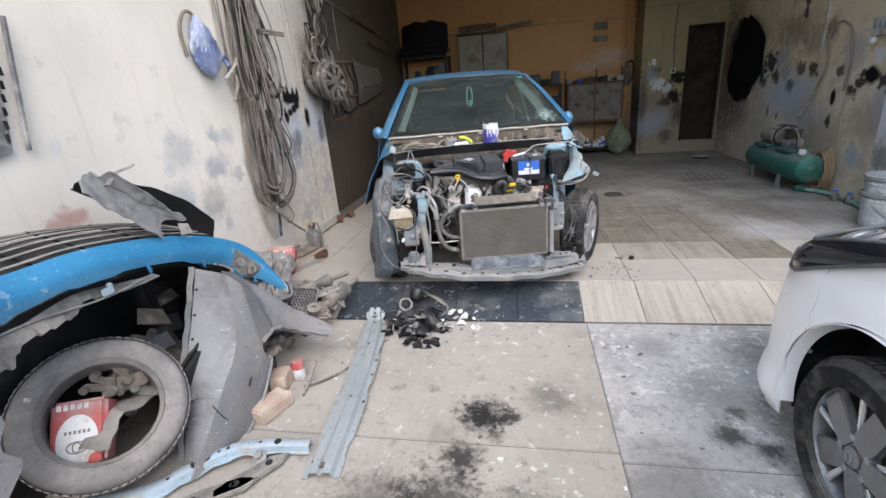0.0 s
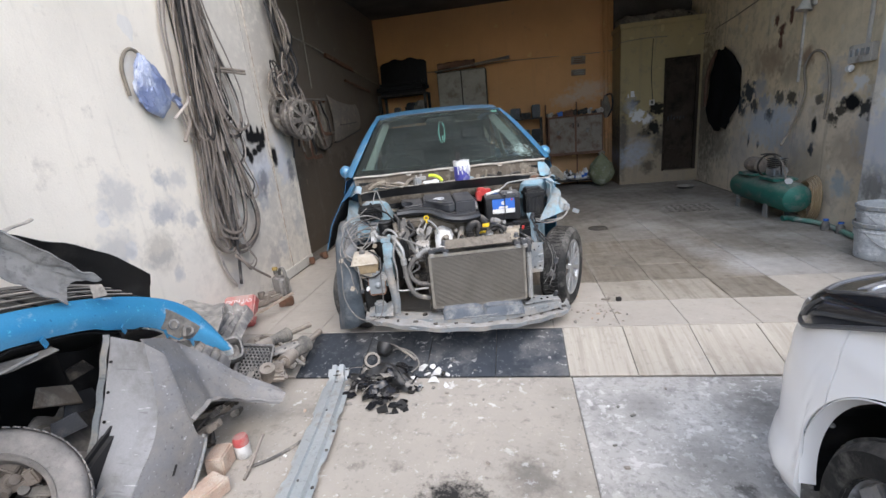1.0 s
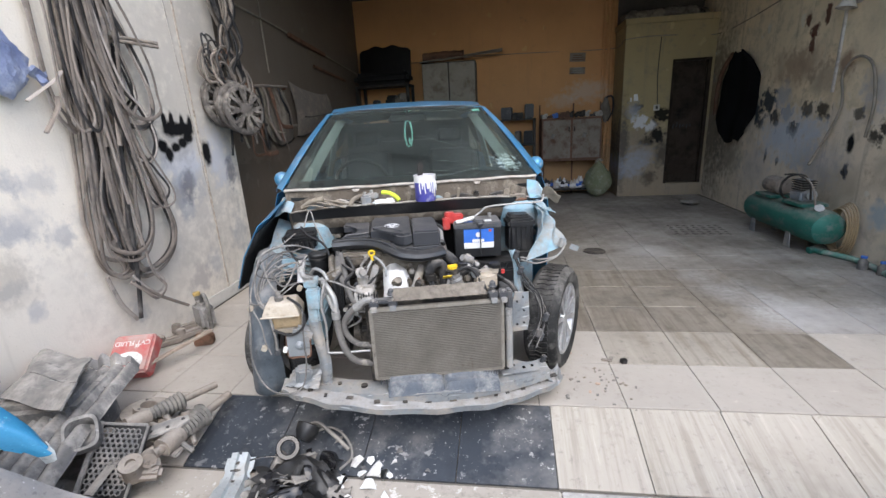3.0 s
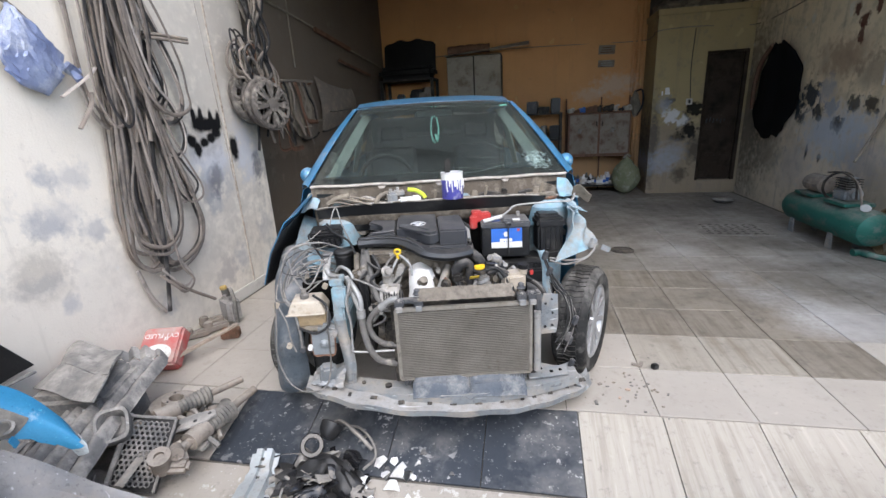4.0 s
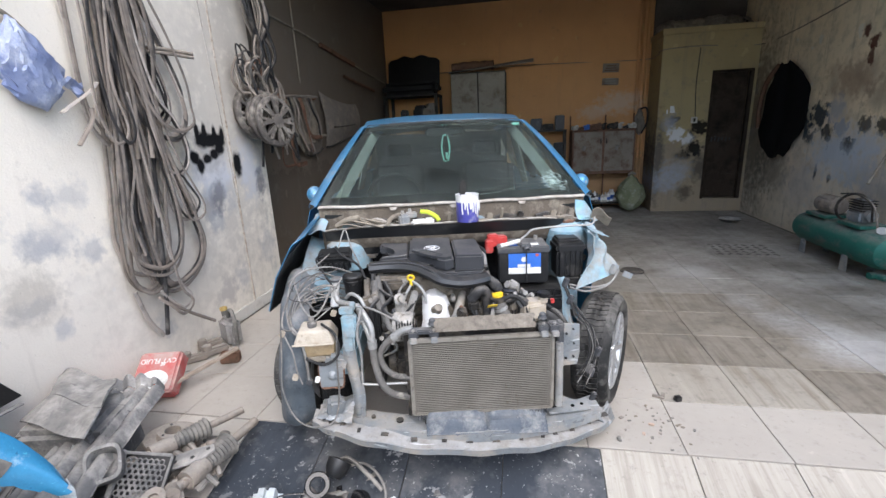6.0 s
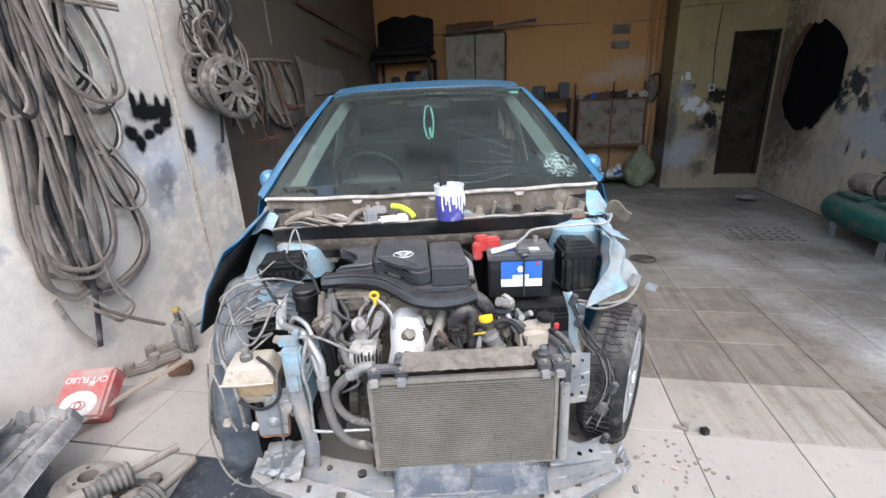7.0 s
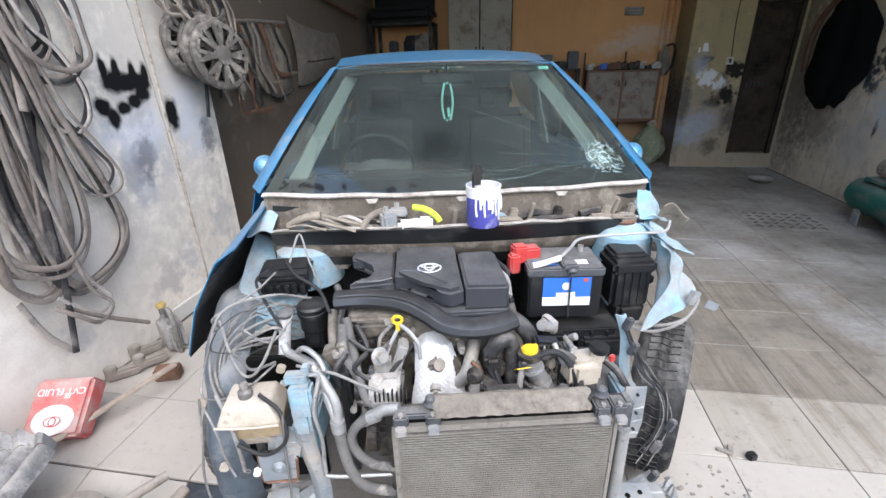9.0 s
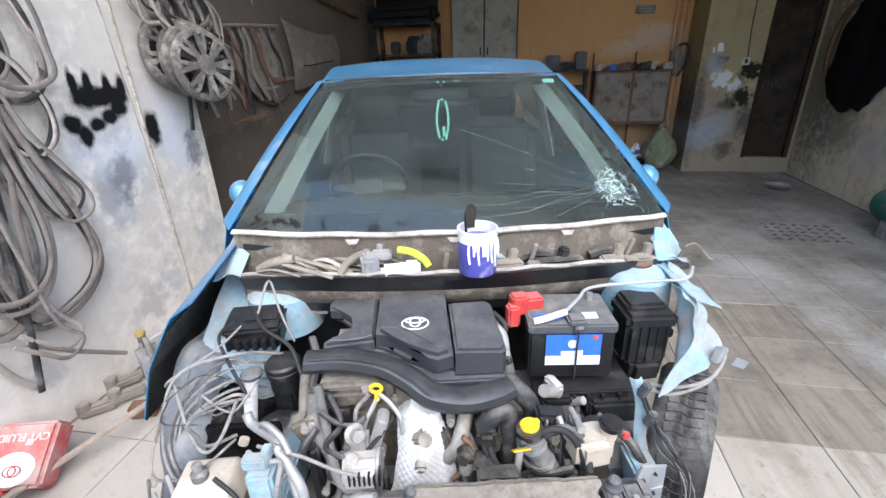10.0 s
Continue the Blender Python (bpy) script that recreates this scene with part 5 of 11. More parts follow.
for k in range(34):
    u, w = random.uniform(-0.36, 0.28), random.uniform(0.5, 0.74)
    v = -0.3 + random.uniform(-0.05, 0.03)
    kind = k % 4
    if -0.27 < u < -0.03:
        u += 0.3 if u > -0.14 else -0.13
    if kind == 0:
        part("stud", cy(cy(B(), (u, v + 0.05, w), (u, v - 0.02, w + 0.01), 0.007, n=10), (u, v - 0.02, w + 0.01), (u, v - 0.032, w + 0.012), 0.011, n=6), "alu", engine)
    elif kind == 1:
        part("plug", bx(bx(B(), (u, v, w), (0.03, 0.03, 0.022), 0.005, (20, 10 * k, 5)), (u, v - 0.015, w + 0.012), (0.016, 0.02, 0.012), 0.003), random.choice(["grey_plastic", "black_plastic", "hose_grey"]), engine)
    elif kind == 2:
        part("pipe", tube(B(), [(u, v, w), (u + random.uniform(-0.05, 0.05), v - 0.03, w - 0.04), (u + random.uniform(-0.08, 0.08), v - 0.02, w - 0.1)], random.uniform(0.005, 0.011), 8), random.choice(["hose_rub", "pipe_alu", "dark_iron", "wire"]), engine, smooth=True)
    else:
        part("flange", lathe(B(), [(0.01, 0), (0.024, 0), (0.026, 0.008), (0.016, 0.012), (0.016, 0.03), (0.0, 0.032)], pose(u, v, w, 70 + 20 * math.sin(k), 0, 40 * math.cos(k)), 16), random.choice(["alu", "engine_block", "dark_iron"]), engine, smooth=True)
bm = B()
bx(bm, (-0.3, -0.225, 0.765), (0.15, 0.06, 0.05), 0.01)
bx(bm, (-0.34, -0.225, 0.715), (0.06, 0.06, 0.05), 0.008)
part("coil_cover", bm, "dark_iron", engine, smooth=True)
bm = B()
bx(bm, (0.0, -0.2, 0.71), (0.2, 0.04, 0.1), 0.012)
part("manifold_flange", bm, "engine_block", engine, smooth=True)
# flexible hoses and wires above and round the block
WIRES = [([(-0.36, -0.27, 0.8), (-0.33, -0.31, 0.74), (-0.37, -0.33, 0.69), (-0.3, -0.34, 0.64)], 0.008, "hose_rub"),
         ([(-0.2, -0.29, 0.74), (-0.27, -0.33, 0.67), (-0.34, -0.34, 0.62), (-0.35, -0.33, 0.55)], 0.006, "wire_black"),
         ([(-0.08, 0.08, 0.9), (-0.02, 0.07, 0.935), (0.02, 0.06, 0.92), (0.06, 0.03, 0.88)], 0.01, "hose_rub"),
         ([(0.0, 0.1, 0.9), (0.06, 0.09, 0.93), (0.13, 0.08, 0.91), (0.15, 0.05, 0.85)], 0.012, "hose_rub"),
         ([(0.08, -0.05, 0.88), (0.11, -0.09, 0.86), (0.09, -0.13, 0.83), (0.11, -0.18, 0.8)], 0.009, "wire_black"),
         ([(0.07, -0.08, 0.87), (0.10, -0.12, 0.85), (0.10, -0.18, 0.82)], 0.011, "pipe_alu"),
         ([(0.2, -0.25, 0.66), (0.26, -0.28, 0.67), (0.34, -0.24, 0.65), (0.42, -0.25, 0.6)], 0.009, "wire_black"),
         ([(0.03, -0.31, 0.68), (0.05, -0.34, 0.62), (0.09, -0.34, 0.57)], 0.009, "wire_black"),
         ([(-0.01, -0.28, 0.66), (0.01, -0.31, 0.6), (0.0, -0.33, 0.55)], 0.005, "wire"),
         ([(0.24, -0.3, 0.66), (0.25, -0.3, 0.58), (0.24, -0.31, 0.5)], 0.016, "hose_rub")]
WIRES += [([(-0.3, 0.09, 0.88), (-0.2, 0.1, 0.92), (-0.08, 0.09, 0.9)], 0.009, "hose_rub"), ([(0.1, 0.09, 0.87), (0.2, 0.1, 0.91), (0.33, 0.09, 0.88)], 0.008, "hose_grey"),
          ([(-0.4, 0.06, 0.85), (-0.33, 0.09, 0.9), (-0.25, 0.08, 0.87)], 0.007, "wire"), ([(0.24, 0.07, 0.9), (0.3, 0.09, 0.93), (0.4, 0.08, 0.9)], 0.012, "dark_iron"), ([(-0.46, -0.02, 0.8), (-0.43, -0.1, 0.77), (-0.44, -0.18, 0.72)], 0.013, "hose_rub"),
          ([(-0.62, 0.0, 0.9), (-0.58, -0.06, 0.87), (-0.5, -0.1, 0.83), (-0.46, -0.16, 0.78)], 0.006, "wire_black"), ([(-0.68, -0.02, 0.87), (-0.7, -0.08, 0.86), (-0.66, -0.14, 0.82), (-0.6, -0.2, 0.75)], 0.005, "wire_black"),
          ([(0.1, -0.3, 0.62), (0.16, -0.36, 0.6), (0.24, -0.37, 0.62)], 0.01, "hose_rub"), ([(0.36, -0.2, 0.62), (0.42, -0.27, 0.6), (0.46, -0.3, 0.54)], 0.012, "hose_rub")]
for pts, r, mt in WIRES:
    part("cable", tube(B(), pts, r, 8, 6), mt, car, smooth=True)
bm = B()
bx(bm, (0.05, -0.38, 0.62), (0.1, 0.05, 0.03), 0.006)
bx(bm, (0.02, -0.34, 0.6), (0.06, 0.07, 0.07), 0.01)
bx(bm, (0.03, -0.31, 0.68), (0.05, 0.05, 0.05), 0.012)
part("gearbox_bracket", bm, "dark_iron", car, smooth=True)

# radiator pack
RV = -0.445
bm = bx(B(), (0.043, RV + 0.012, 0.441), (0.575, 0.02, 0.325))
rad = part("radiator", bm, "fins", car, "dusty finned condenser in front of the radiator")
_tm = None
for k in range(38):
    w = 0.282 + 0.0085 * k
    if _tm is None:
        ob = part("fin", bx(B(), (0, 0, 0), (0.575, 0.016, 0.0034)), "fin", rad)
        _tm = ob.data
    else:
        ob = new("fin", _tm)
        ob.parent = rad
    ob.location = (0.043, RV - 0.001, w)
bm = B()
bx(bm, (-0.252, RV + 0.005, 0.441), (0.018, 0.028, 0.345), 0.005)
bx(bm, (0.338, RV + 0.005, 0.441), (0.018, 0.028, 0.345), 0.005)
bx(bm, (0.043, RV + 0.005, 0.612), (0.6, 0.024, 0.018), 0.004)
bx(bm, (0.043, RV + 0.005, 0.27), (0.6, 0.024, 0.014), 0.004)
part("frame", bm, "fin_tube", rad, "dusty aluminium frame")
part("receiver_tube", tube(B(), [(0.368, RV, 0.57), (0.37, RV, 0.42), (0.37, RV, 0.275)], 0.016, 14), "pipe_alu", rad, smooth=True)
part("radiator_core", bx(B(), (0.05, RV + 0.06, 0.43), (0.66, 0.035, 0.4), 0.004), "dark_iron", rad)
bm = B()
for q in (0.0, 0.014):
    sheet(bm, lambda a, b: (lerp(-0.148, 0.262, a) + 0.006 * math.sin(9 * b), RV - 0.012 + 0.028 * b + q + wob((a * 6, b, 2), 3, 0.004), lerp(0.654, 0.704, b) + wob((a * 5, 0, 7), 3, 0.003) * b - 0.5 * q + 0.0008 * math.sin(37 * a) * b), 40, 6, 0.006)
part("top_board", bm, "beige", rad, "dusty beige foam strip", True)
for u in (-0.235, -0.15, 0.3, 0.345):
    bk_ = part("bracket", bx(B(), (u, RV + 0.015, 0.640), (0.04, 0.05, 0.035), 0.005), "grey_plastic", rad, "grey plastic mounting bracket")
    part("tongue", bx(B(), (u, RV - 0.018, 0.622), (0.028, 0.022, 0.022), 0.003), "steel", bk_)
    part("bolt", cy(B(), (u, RV + 0.0, 0.655), (u, RV + 0.0, 0.664), 0.007, n=6), "alu", bk_)
part("bridge", bx(B(), (-0.19, RV + 0.02, 0.648), (0.1, 0.035, 0.02), 0.004), "grey_plastic", rad)
part("side_bracket", bx(B(), (0.375, RV + 0.03, 0.6), (0.03, 0.05, 0.11), 0.008), "grey_plastic", rad)
for u in (-0.155, 0.3):
    part("rubber_mount", lathe(B(), [(0.016, 0), (0.02, 0.006), (0.014, 0.014), (0.014, 0.024), (0.008, 0.03)], pose(u, RV + 0.02, 0.672), 16), "grey_plastic", rad, smooth=True)
rad.location = (0, -0.035, -0.008)
# tubs beneath: slatted lower edge
bm = B()
for k in range(9):
    bx(bm, (-0.235 + 0.012 * k, RV - 0.002, 0.256), (0.005, 0.02, 0.02))
    bx(bm, (0.22 + 0.012 * k, RV - 0.002, 0.256), (0.005, 0.02, 0.02))
part("lower_grid", bm, "grey_plastic", rad)

# expansion tank by the radiator
bm = B()
bx(bm, (0.29, -0.33, 0.655), (0.1, 0.09, 0.09), 0.018, (0, 0, 10), 3)
cy(bm, (0.33, -0.335, 0.69), (0.335, -0.335, 0.72), 0.022, n=16)
et = part("coolant_tank", bm, "cream", car, "yellowed coolant tank", True)
part("cap", cy(B(), (0.335, -0.335, 0.715), (0.336, -0.336, 0.735), 0.028, n=18, bev=0.003), "black_plastic", et)
part("red_clip", bx(B(), (0.372, -0.345, 0.695), (0.016, 0.012, 0.022), 0.003), "red", et, "red clip")

# battery on its tray
bat = part("battery", bx(B(), (0.31, -0.055, 0.76), (0.235, 0.17, 0.155), 0.006, (0, 0, -3)), "black_plastic", car, "black car battery with a blue label")
part("battery_top", bx(B(), (0.31, -0.055, 0.847), (0.243, 0.178, 0.03), 0.005, (0, 0, -3)), "grey_plastic", bat)
part("label", bx(B(), (0.309, -0.143, 0.782), (0.152, 0.002, 0.098), 0.0, (0, 0, -3)), "label_blue", bat, "blue and white label")
part("label_foot", bx(B(), (0.309, -0.1445, 0.747), (0.152, 0.002, 0.03), 0.0, (0, 0, -3)), "white_pl", bat, "white strip of the label")
bm = B()
bx(bm, (0.305, -0.146, 0.772), (0.06, 0.002, 0.012), 0, (0, 0, -3))
for k in range(6):
    bx(bm, (0.28 + 0.0105 * k, -0.1465, 0.772), (0.006, 0.002, 0.016), 0, (0, 0, -3))
lathe(bm, [(0.0, 0.0), (0.013, 0.0), (0.013, 0.002)], pose(0.306, -0.1445, 0.802, 90, 0, -3), 16)
part("label_print", bm, "white_pl", bat)
part("label_mark", bx(B(), (0.367, -0.1475, 0.822), (0.014, 0.002, 0.012), 0, (0, 0, -3)), "red", bat)
part("carrying_strap", tube(B(), [(0.31, -0.06, 0.866), (0.314, -0.15, 0.855), (0.316, -0.152, 0.8), (0.317, -0.152, 0.69)], 0.003, 6), "wire_black", bat)
bm = B()
bx(bm, (0.315, -0.125, 0.868), (0.05, 0.05, 0.022), 0.006)
cy(bm, (0.318, -0.15, 0.86), (0.318, -0.156, 0.853), 0.014, n=14)
part("clamp", bm, "grey_plastic", bat, smooth=True)
part("top_label", bx(B(), (0.36, -0.1, 0.864), (0.045, 0.03, 0.002), 0, (0, 0, -3)), "white_pl", bat)
part("top_sticker", bx(B(), (0.245, -0.1, 0.864), (0.075, 0.03, 0.002), 0, (0, 0, -3)), "label_blue", bat)
part("hold_bar", tube(B(), [(0.205, -0.128, 0.872), (0.27, -0.12, 0.88), (0.33, -0.08, 0.905), (0.38, -0.05, 0.925), (0.55, -0.04, 0.93), (0.66, -0.03, 0.93), (0.68, -0.02, 0.965)], 0.005, 8), "pipe_alu", bat, "bent pale rod")
part("rod_sleeve", tube(B(), [(0.198, -0.13, 0.871), (0.235, -0.124, 0.876), (0.29, -0.112, 0.886)], 0.0095, 10), "white_pl", bat)
for u in (0.39, 0.215):
    part("terminal", cy(B(), (u, -0.01, 0.86), (u, -0.01, 0.884), 0.01, n=12), "alu", bat)
bat.location = (-0.017, 0.0, 0.026)
rt = part("terminal_cover", bx(bx(bx(B(), (0.195, -0.03, 0.9), (0.06, 0.05, 0.045), 0.006, (0, 0, 8)), (0.155, -0.045, 0.905), (0.05, 0.045, 0.06), 0.006, (0, 0, 8)), (0.135, -0.065, 0.88), (0.035, 0.04, 0.065), 0.006, (0, 0, 8)), "red", car, "red plastic terminal cover", True)
bm = B()
bx(bm, (0.33, -0.07, 0.675), (0.29, 0.2, 0.012), 0.004)
bx(bm, (0.36, -0.16, 0.655), (0.2, 0.012, 0.045), 0.003)
bx(bm, (0.42, -0.14, 0.59), (0.15, 0.1, 0.12), 0.01)
bx(bm, (0.25, -0.165, 0.66), (0.08, 0.05, 0.03), 0.008)
for u in (0.3, 0.34, 0.38, 0.43):
    bx(bm, (u, -0.17, 0.64), (0.008, 0.012, 0.06))
part("battery_tray", bm, "black_plastic", car, "black plastic battery tray", True)

# fuse box on the right
bm = bx(B(), (0.525, -0.04, 0.78), (0.13, 0.12, 0.14), 0.012)
fb = part("fuse_box", bm, "black_plastic", car, "black fuse box with stepped lid", True)
bm = bx(bx(B(), (0.525, -0.045, 0.862), (0.145, 0.14, 0.045), 0.012), (0.52, -0.03, 0.89), (0.115, 0.1, 0.025), 0.01)
part("lid", bm, "black_plastic", fb, smooth=True)
bm = B()
for k in range(5):
    bx(bm, (0.475 + 0.025 * k, -0.102, 0.785), (0.004, 0.006, 0.12))
bx(bm, (0.6, -0.06, 0.8), (0.02, 0.04, 0.03), 0.005)
part("rib", bm, "black_plastic", fb)
part("box_foot", bx(B(), (0.53, -0.07, 0.69), (0.1, 0.08, 0.08), 0.015, (8, 0, 6)), "black_plastic", fb)

# right inner wing, pale blue and torn
def innerR(a, b):
    """Crumpled panel that flares out over the tyre: a from front to back, b down."""
    top = Vector((lerp(0.6, 0.665, a), lerp(-0.11, 0.14, a), 0.935))
    low = Vector((lerp(0.515, 0.77, a), lerp(-0.215, -0.09, a), lerp(0.69, 0.725, a)))
    p = top.lerp(low, b ** 1.3)
    fold = 0.022 * math.sin(math.pi * b) * math.sin(9 * a + 4 * b) + wob((a, b, 5), 4, 0.018)
    return p + Vector((fold + 0.03 * math.sin(math.pi * b), -0.4 * fold, 0.5 * fold))


part("inner_wing", sheet(B(), innerR, 26, 22, 0.003), "bay_blue", car, "crumpled pale blue inner wing", True)
part("wing_rail", sheet(B(), lambda a, b: (0.62 + 0.075 * a + wob((a, b, 2), 7, 0.012), lerp(-0.13, 0.25, b), 0.945 - 0.03 * a + wob((b, a, 4), 6, 0.012)), 5, 12, 0.004), "bay_blue", car, smooth=True)
part("inner_panel", sheet(B(), lambda a, b: (lerp(0.44, 0.66, a), 0.16 + 0.03 * math.sin(7 * a), lerp(0.45, 0.95, b) + 0.02 * math.sin(5 * a)), 8, 8, 0.003), "bay_blue", car, smooth=True)
tower = part("strut_tower", lathe(B(), [(0.11, -0.12), (0.105, -0.02), (0.085, 0.0), (0.05, 0.006), (0.045, 0.012)], pose(0.56, 0.1, 0.935), 28), "bay_blue", car, "pale blue strut tower", True)
part("strut_top", lathe(B(), [(0.04, 0.0), (0.045, 0.012), (0.038, 0.026), (0.0, 0.03)], pose(0.56, 0.1, 0.945), 20), "rust", tower, smooth=True)
# bent lower flange reaching over the tyre
part("lamp_bracket", bx(bx(B(), (0.735, -0.115, 0.745), (0.035, 0.02, 0.05), 0.003, (0, 20, 20)), (0.8, -0.12, 0.715), (0.05, 0.004, 0.03), 0.002, (0, 25, 0)), "steel", car)
part("hinge_plate", prism(B(), [(0, 0), (0.07, 0), (0.08, 0.05), (0.05, 0.1), (0.0, 0.11), (-0.01, 0.05)], 0.006, pose(0.62, 0.1, 0.95, 70, 0, 10), 0.002), "bay_blue", car)
bm = B()
sheet(bm, lambda a, b: (0.69 + 0.1 * a, 0.12 - 0.04 * b, 0.93 + 0.075 * b - 0.03 * a * b + 0.02 * math.sin(5 * a)), 6, 6, 0.004)
part("torn_corner", bm, "cowl", car, "dusty tan torn corner piece", True)

# left strut tower, brake reservoir, relay box
part("inner_deck_left", sheet(B(), lambda a, b: (lerp(-0.80, -0.575, a) + 0.06 * (1 - min(1, b * 3)) * (1 - a), -0.085 + 0.015 * math.sin(7 * a) + 0.33 * max(0, b - 0.3) / 0.7, lerp(0.68, 0.735, min(1, b / 0.3)) + 0.24 * max(0, b - 0.3) + 0.015 * math.sin(5 * a + 3 * b) - 0.03 * a + wob((a * 2, b * 2, 3), 3, 0.012)), 16, 20, 0.003), "bay_blue", car, "pale blue inner wing", True)
tl = part("strut_tower", lathe(B(), [(0.12, -0.14), (0.11, -0.02), (0.085, 0.0), (0.0, 0.004)], pose(-0.585, 0.15, 0.90), 28), "bay_blue", car, "pale blue strut tower", True)
bm = bx(bx(B(), (-0.625, 0.0, 0.825), (0.155, 0.11, 0.065), 0.012, (8, 0, 4)), (-0.625, 0.0, 0.862), (0.168, 0.125, 0.022), 0.008, (8, 0, 4))
bx(bm, (-0.6, 0.01, 0.874), (0.1, 0.08, 0.016), 0.006, (8, 0, 4))
rb = part("relay_box", bm, "black_plastic", car, "black relay box", True)
for k in range(6):
    part("connector", bx(B(), (-0.69 + 0.026 * k, -0.06, 0.815), (0.014, 0.02, 0.035), 0.003), "black_plastic", rb)
bm = B()
lathe(bm, [(0.03, -0.05), (0.034, -0.045), (0.034, 0.0), (0.028, 0.004)], pose(-0.486, 0.13, 0.865), 20)
bx(bm, (-0.46, 0.13, 0.825), (0.06, 0.05, 0.05), 0.012)
br = part("brake_reservoir", bm, "cream", car, "yellowed brake fluid reservoir", True)
part("cap", lathe(B(), [(0.026, 0), (0.026, 0.014), (0.02, 0.018), (0.01, 0.022)], pose(-0.486, 0.13, 0.868), 20), "hose_grey", br, smooth=True)
# black canister and white filler neck
bm = B()
lathe(bm, [(0.04, -0.085), (0.044, -0.08), (0.044, -0.035), (0.049, -0.033), (0.05, -0.018), (0.047, -0.016), (0.049, -0.012), (0.05, 0.0), (0.044, 0.006), (0.034, 0.004), (0.0, 0.005)], pose(-0.53, -0.1, 0.778), 32)
bx(bm, (-0.53, -0.115, 0.665), (0.06, 0.05, 0.07), 0.01)
part("canister", bm, "black_plastic", car, "black round canister", True)
bm = B()
tube(bm, [(-0.60, -0.15, 0.775), (-0.61, -0.17, 0.70), (-0.615, -0.2, 0.62), (-0.62, -0.22, 0.56)], 0.018, 14)
wn = part("filler_neck", bm, "white_pl", car, "white plastic filler neck", True)
part("cap", lathe(B(), [(0.028, 0.0), (0.03, 0.01), (0.024, 0.016), (0.0, 0.018)], pose(-0.60, -0.148, 0.772), 20), "grey_plastic", wn, smooth=True)

# washer bottle: cream cap half over an amber tank, with a dark pump on top
def frustum(bm, c, s0, s1, h, bev, rot=0):
    """Tapered block: foot s0, head s1, height h."""
    vs = bmesh.ops.create_cube(bm, size=1.0)["verts"]
    for v in vs:
        s = s1 if v.co.z > 0 else s0
        v.co = Vector((v.co.x * s[0], v.co.y * s[1], v.co.z * h))
    bmesh.ops.transform(bm, matrix=pose(*c, 4, 0, rot), verts=vs)
    es = list({e for v in vs for e in v.link_edges})
    bmesh.ops.bevel(bm, geom=es, offset=bev, segments=3, affect="EDGES", profile=0.6)
    return bm


M["amber"] = surf("amber_stained_plastic", (0.36, 0.25, 0.12), (0.44, 0.36, 0.25), 0.4, 0.0, 9.0, 70.0, (0.25, 0.17, 0.08), 0.4, 9.0, 0.05, dust=0.2)
wb = part("washer_bottle", frustum(B(), (-0.665, -0.352, 0.612), (0.178, 0.135), (0.125, 0.1), 0.062, 0.012, 3), "cream", car, "yellowed washer bottle", True)
part("bottle_tank", frustum(B(), (-0.652, -0.345, 0.552), (0.125, 0.1), (0.15, 0.115), 0.075, 0.012, 3), "amber", wb, "amber-stained plastic tank", True)
part("bottle_foot", frustum(B(), (-0.655, -0.345, 0.498), (0.09, 0.07), (0.11, 0.08), 0.035, 0.008, 3), "cream", wb, smooth=True)
part("bottle_seam", tube(B(), [(-0.752, -0.42, 0.583), (-0.66, -0.424, 0.583), (-0.578, -0.418, 0.583)], 0.004, 6, 2), "cream", wb, smooth=True)
part("pump", lathe(B(), [(0.02, -0.01), (0.02, 0.03), (0.012, 0.035), (0.012, 0.055), (0.0, 0.057)], pose(-0.675, -0.36, 0.63), 14), "hose_grey", wb, smooth=True)
# black sheet standing in for the shade behind the washer bottle
part("void_shade_sheet", bx(B(), (-0.62, -0.22, 0.42), (0.2, 0.02, 0.5), 0.004), "frit", car)
# horn with its rusty plate
bm = B()
prism(bm, [(-0.05, -0.055), (0.045, -0.06), (0.055, 0.02), (0.03, 0.055), (-0.05, 0.05)], 0.006, pose(-0.60, -0.42, 0.44, 90, 0, 5), 0.002)
horn = part("horn_plate", bm, "steel", car, "dusty plate with rusty edges and a horn")
part("rusty_edge", tube(B(), [(x - 0.60, -0.4235, z + 0.44) for x, z in ((-0.05, 0.05), (-0.05, -0.055), (0.0, -0.06), (0.045, -0.06), (0.055, 0.02))], 0.007, 6, 3, flat=0.5), "rust", horn, smooth=True)
part("horn", lathe(B(), [(0.02, 0.0), (0.022, 0.008), (0.014, 0.012), (0.008, 0.018), (0.0, 0.019)], pose(-0.595, -0.425, 0.44, 90, 0, 5), 20), "steel", horn, smooth=True)
part("horn_body", bx(B(), (-0.575, -0.38, 0.485), (0.11, 0.08, 0.07), 0.02, (0, 15, 10)), "steel", horn, smooth=True)
part("white_plug", bx(B(), (-0.66, -0.43, 0.425), (0.02, 0.015, 0.03), 0.004, (0, 20, 0)), "white_pl", horn)
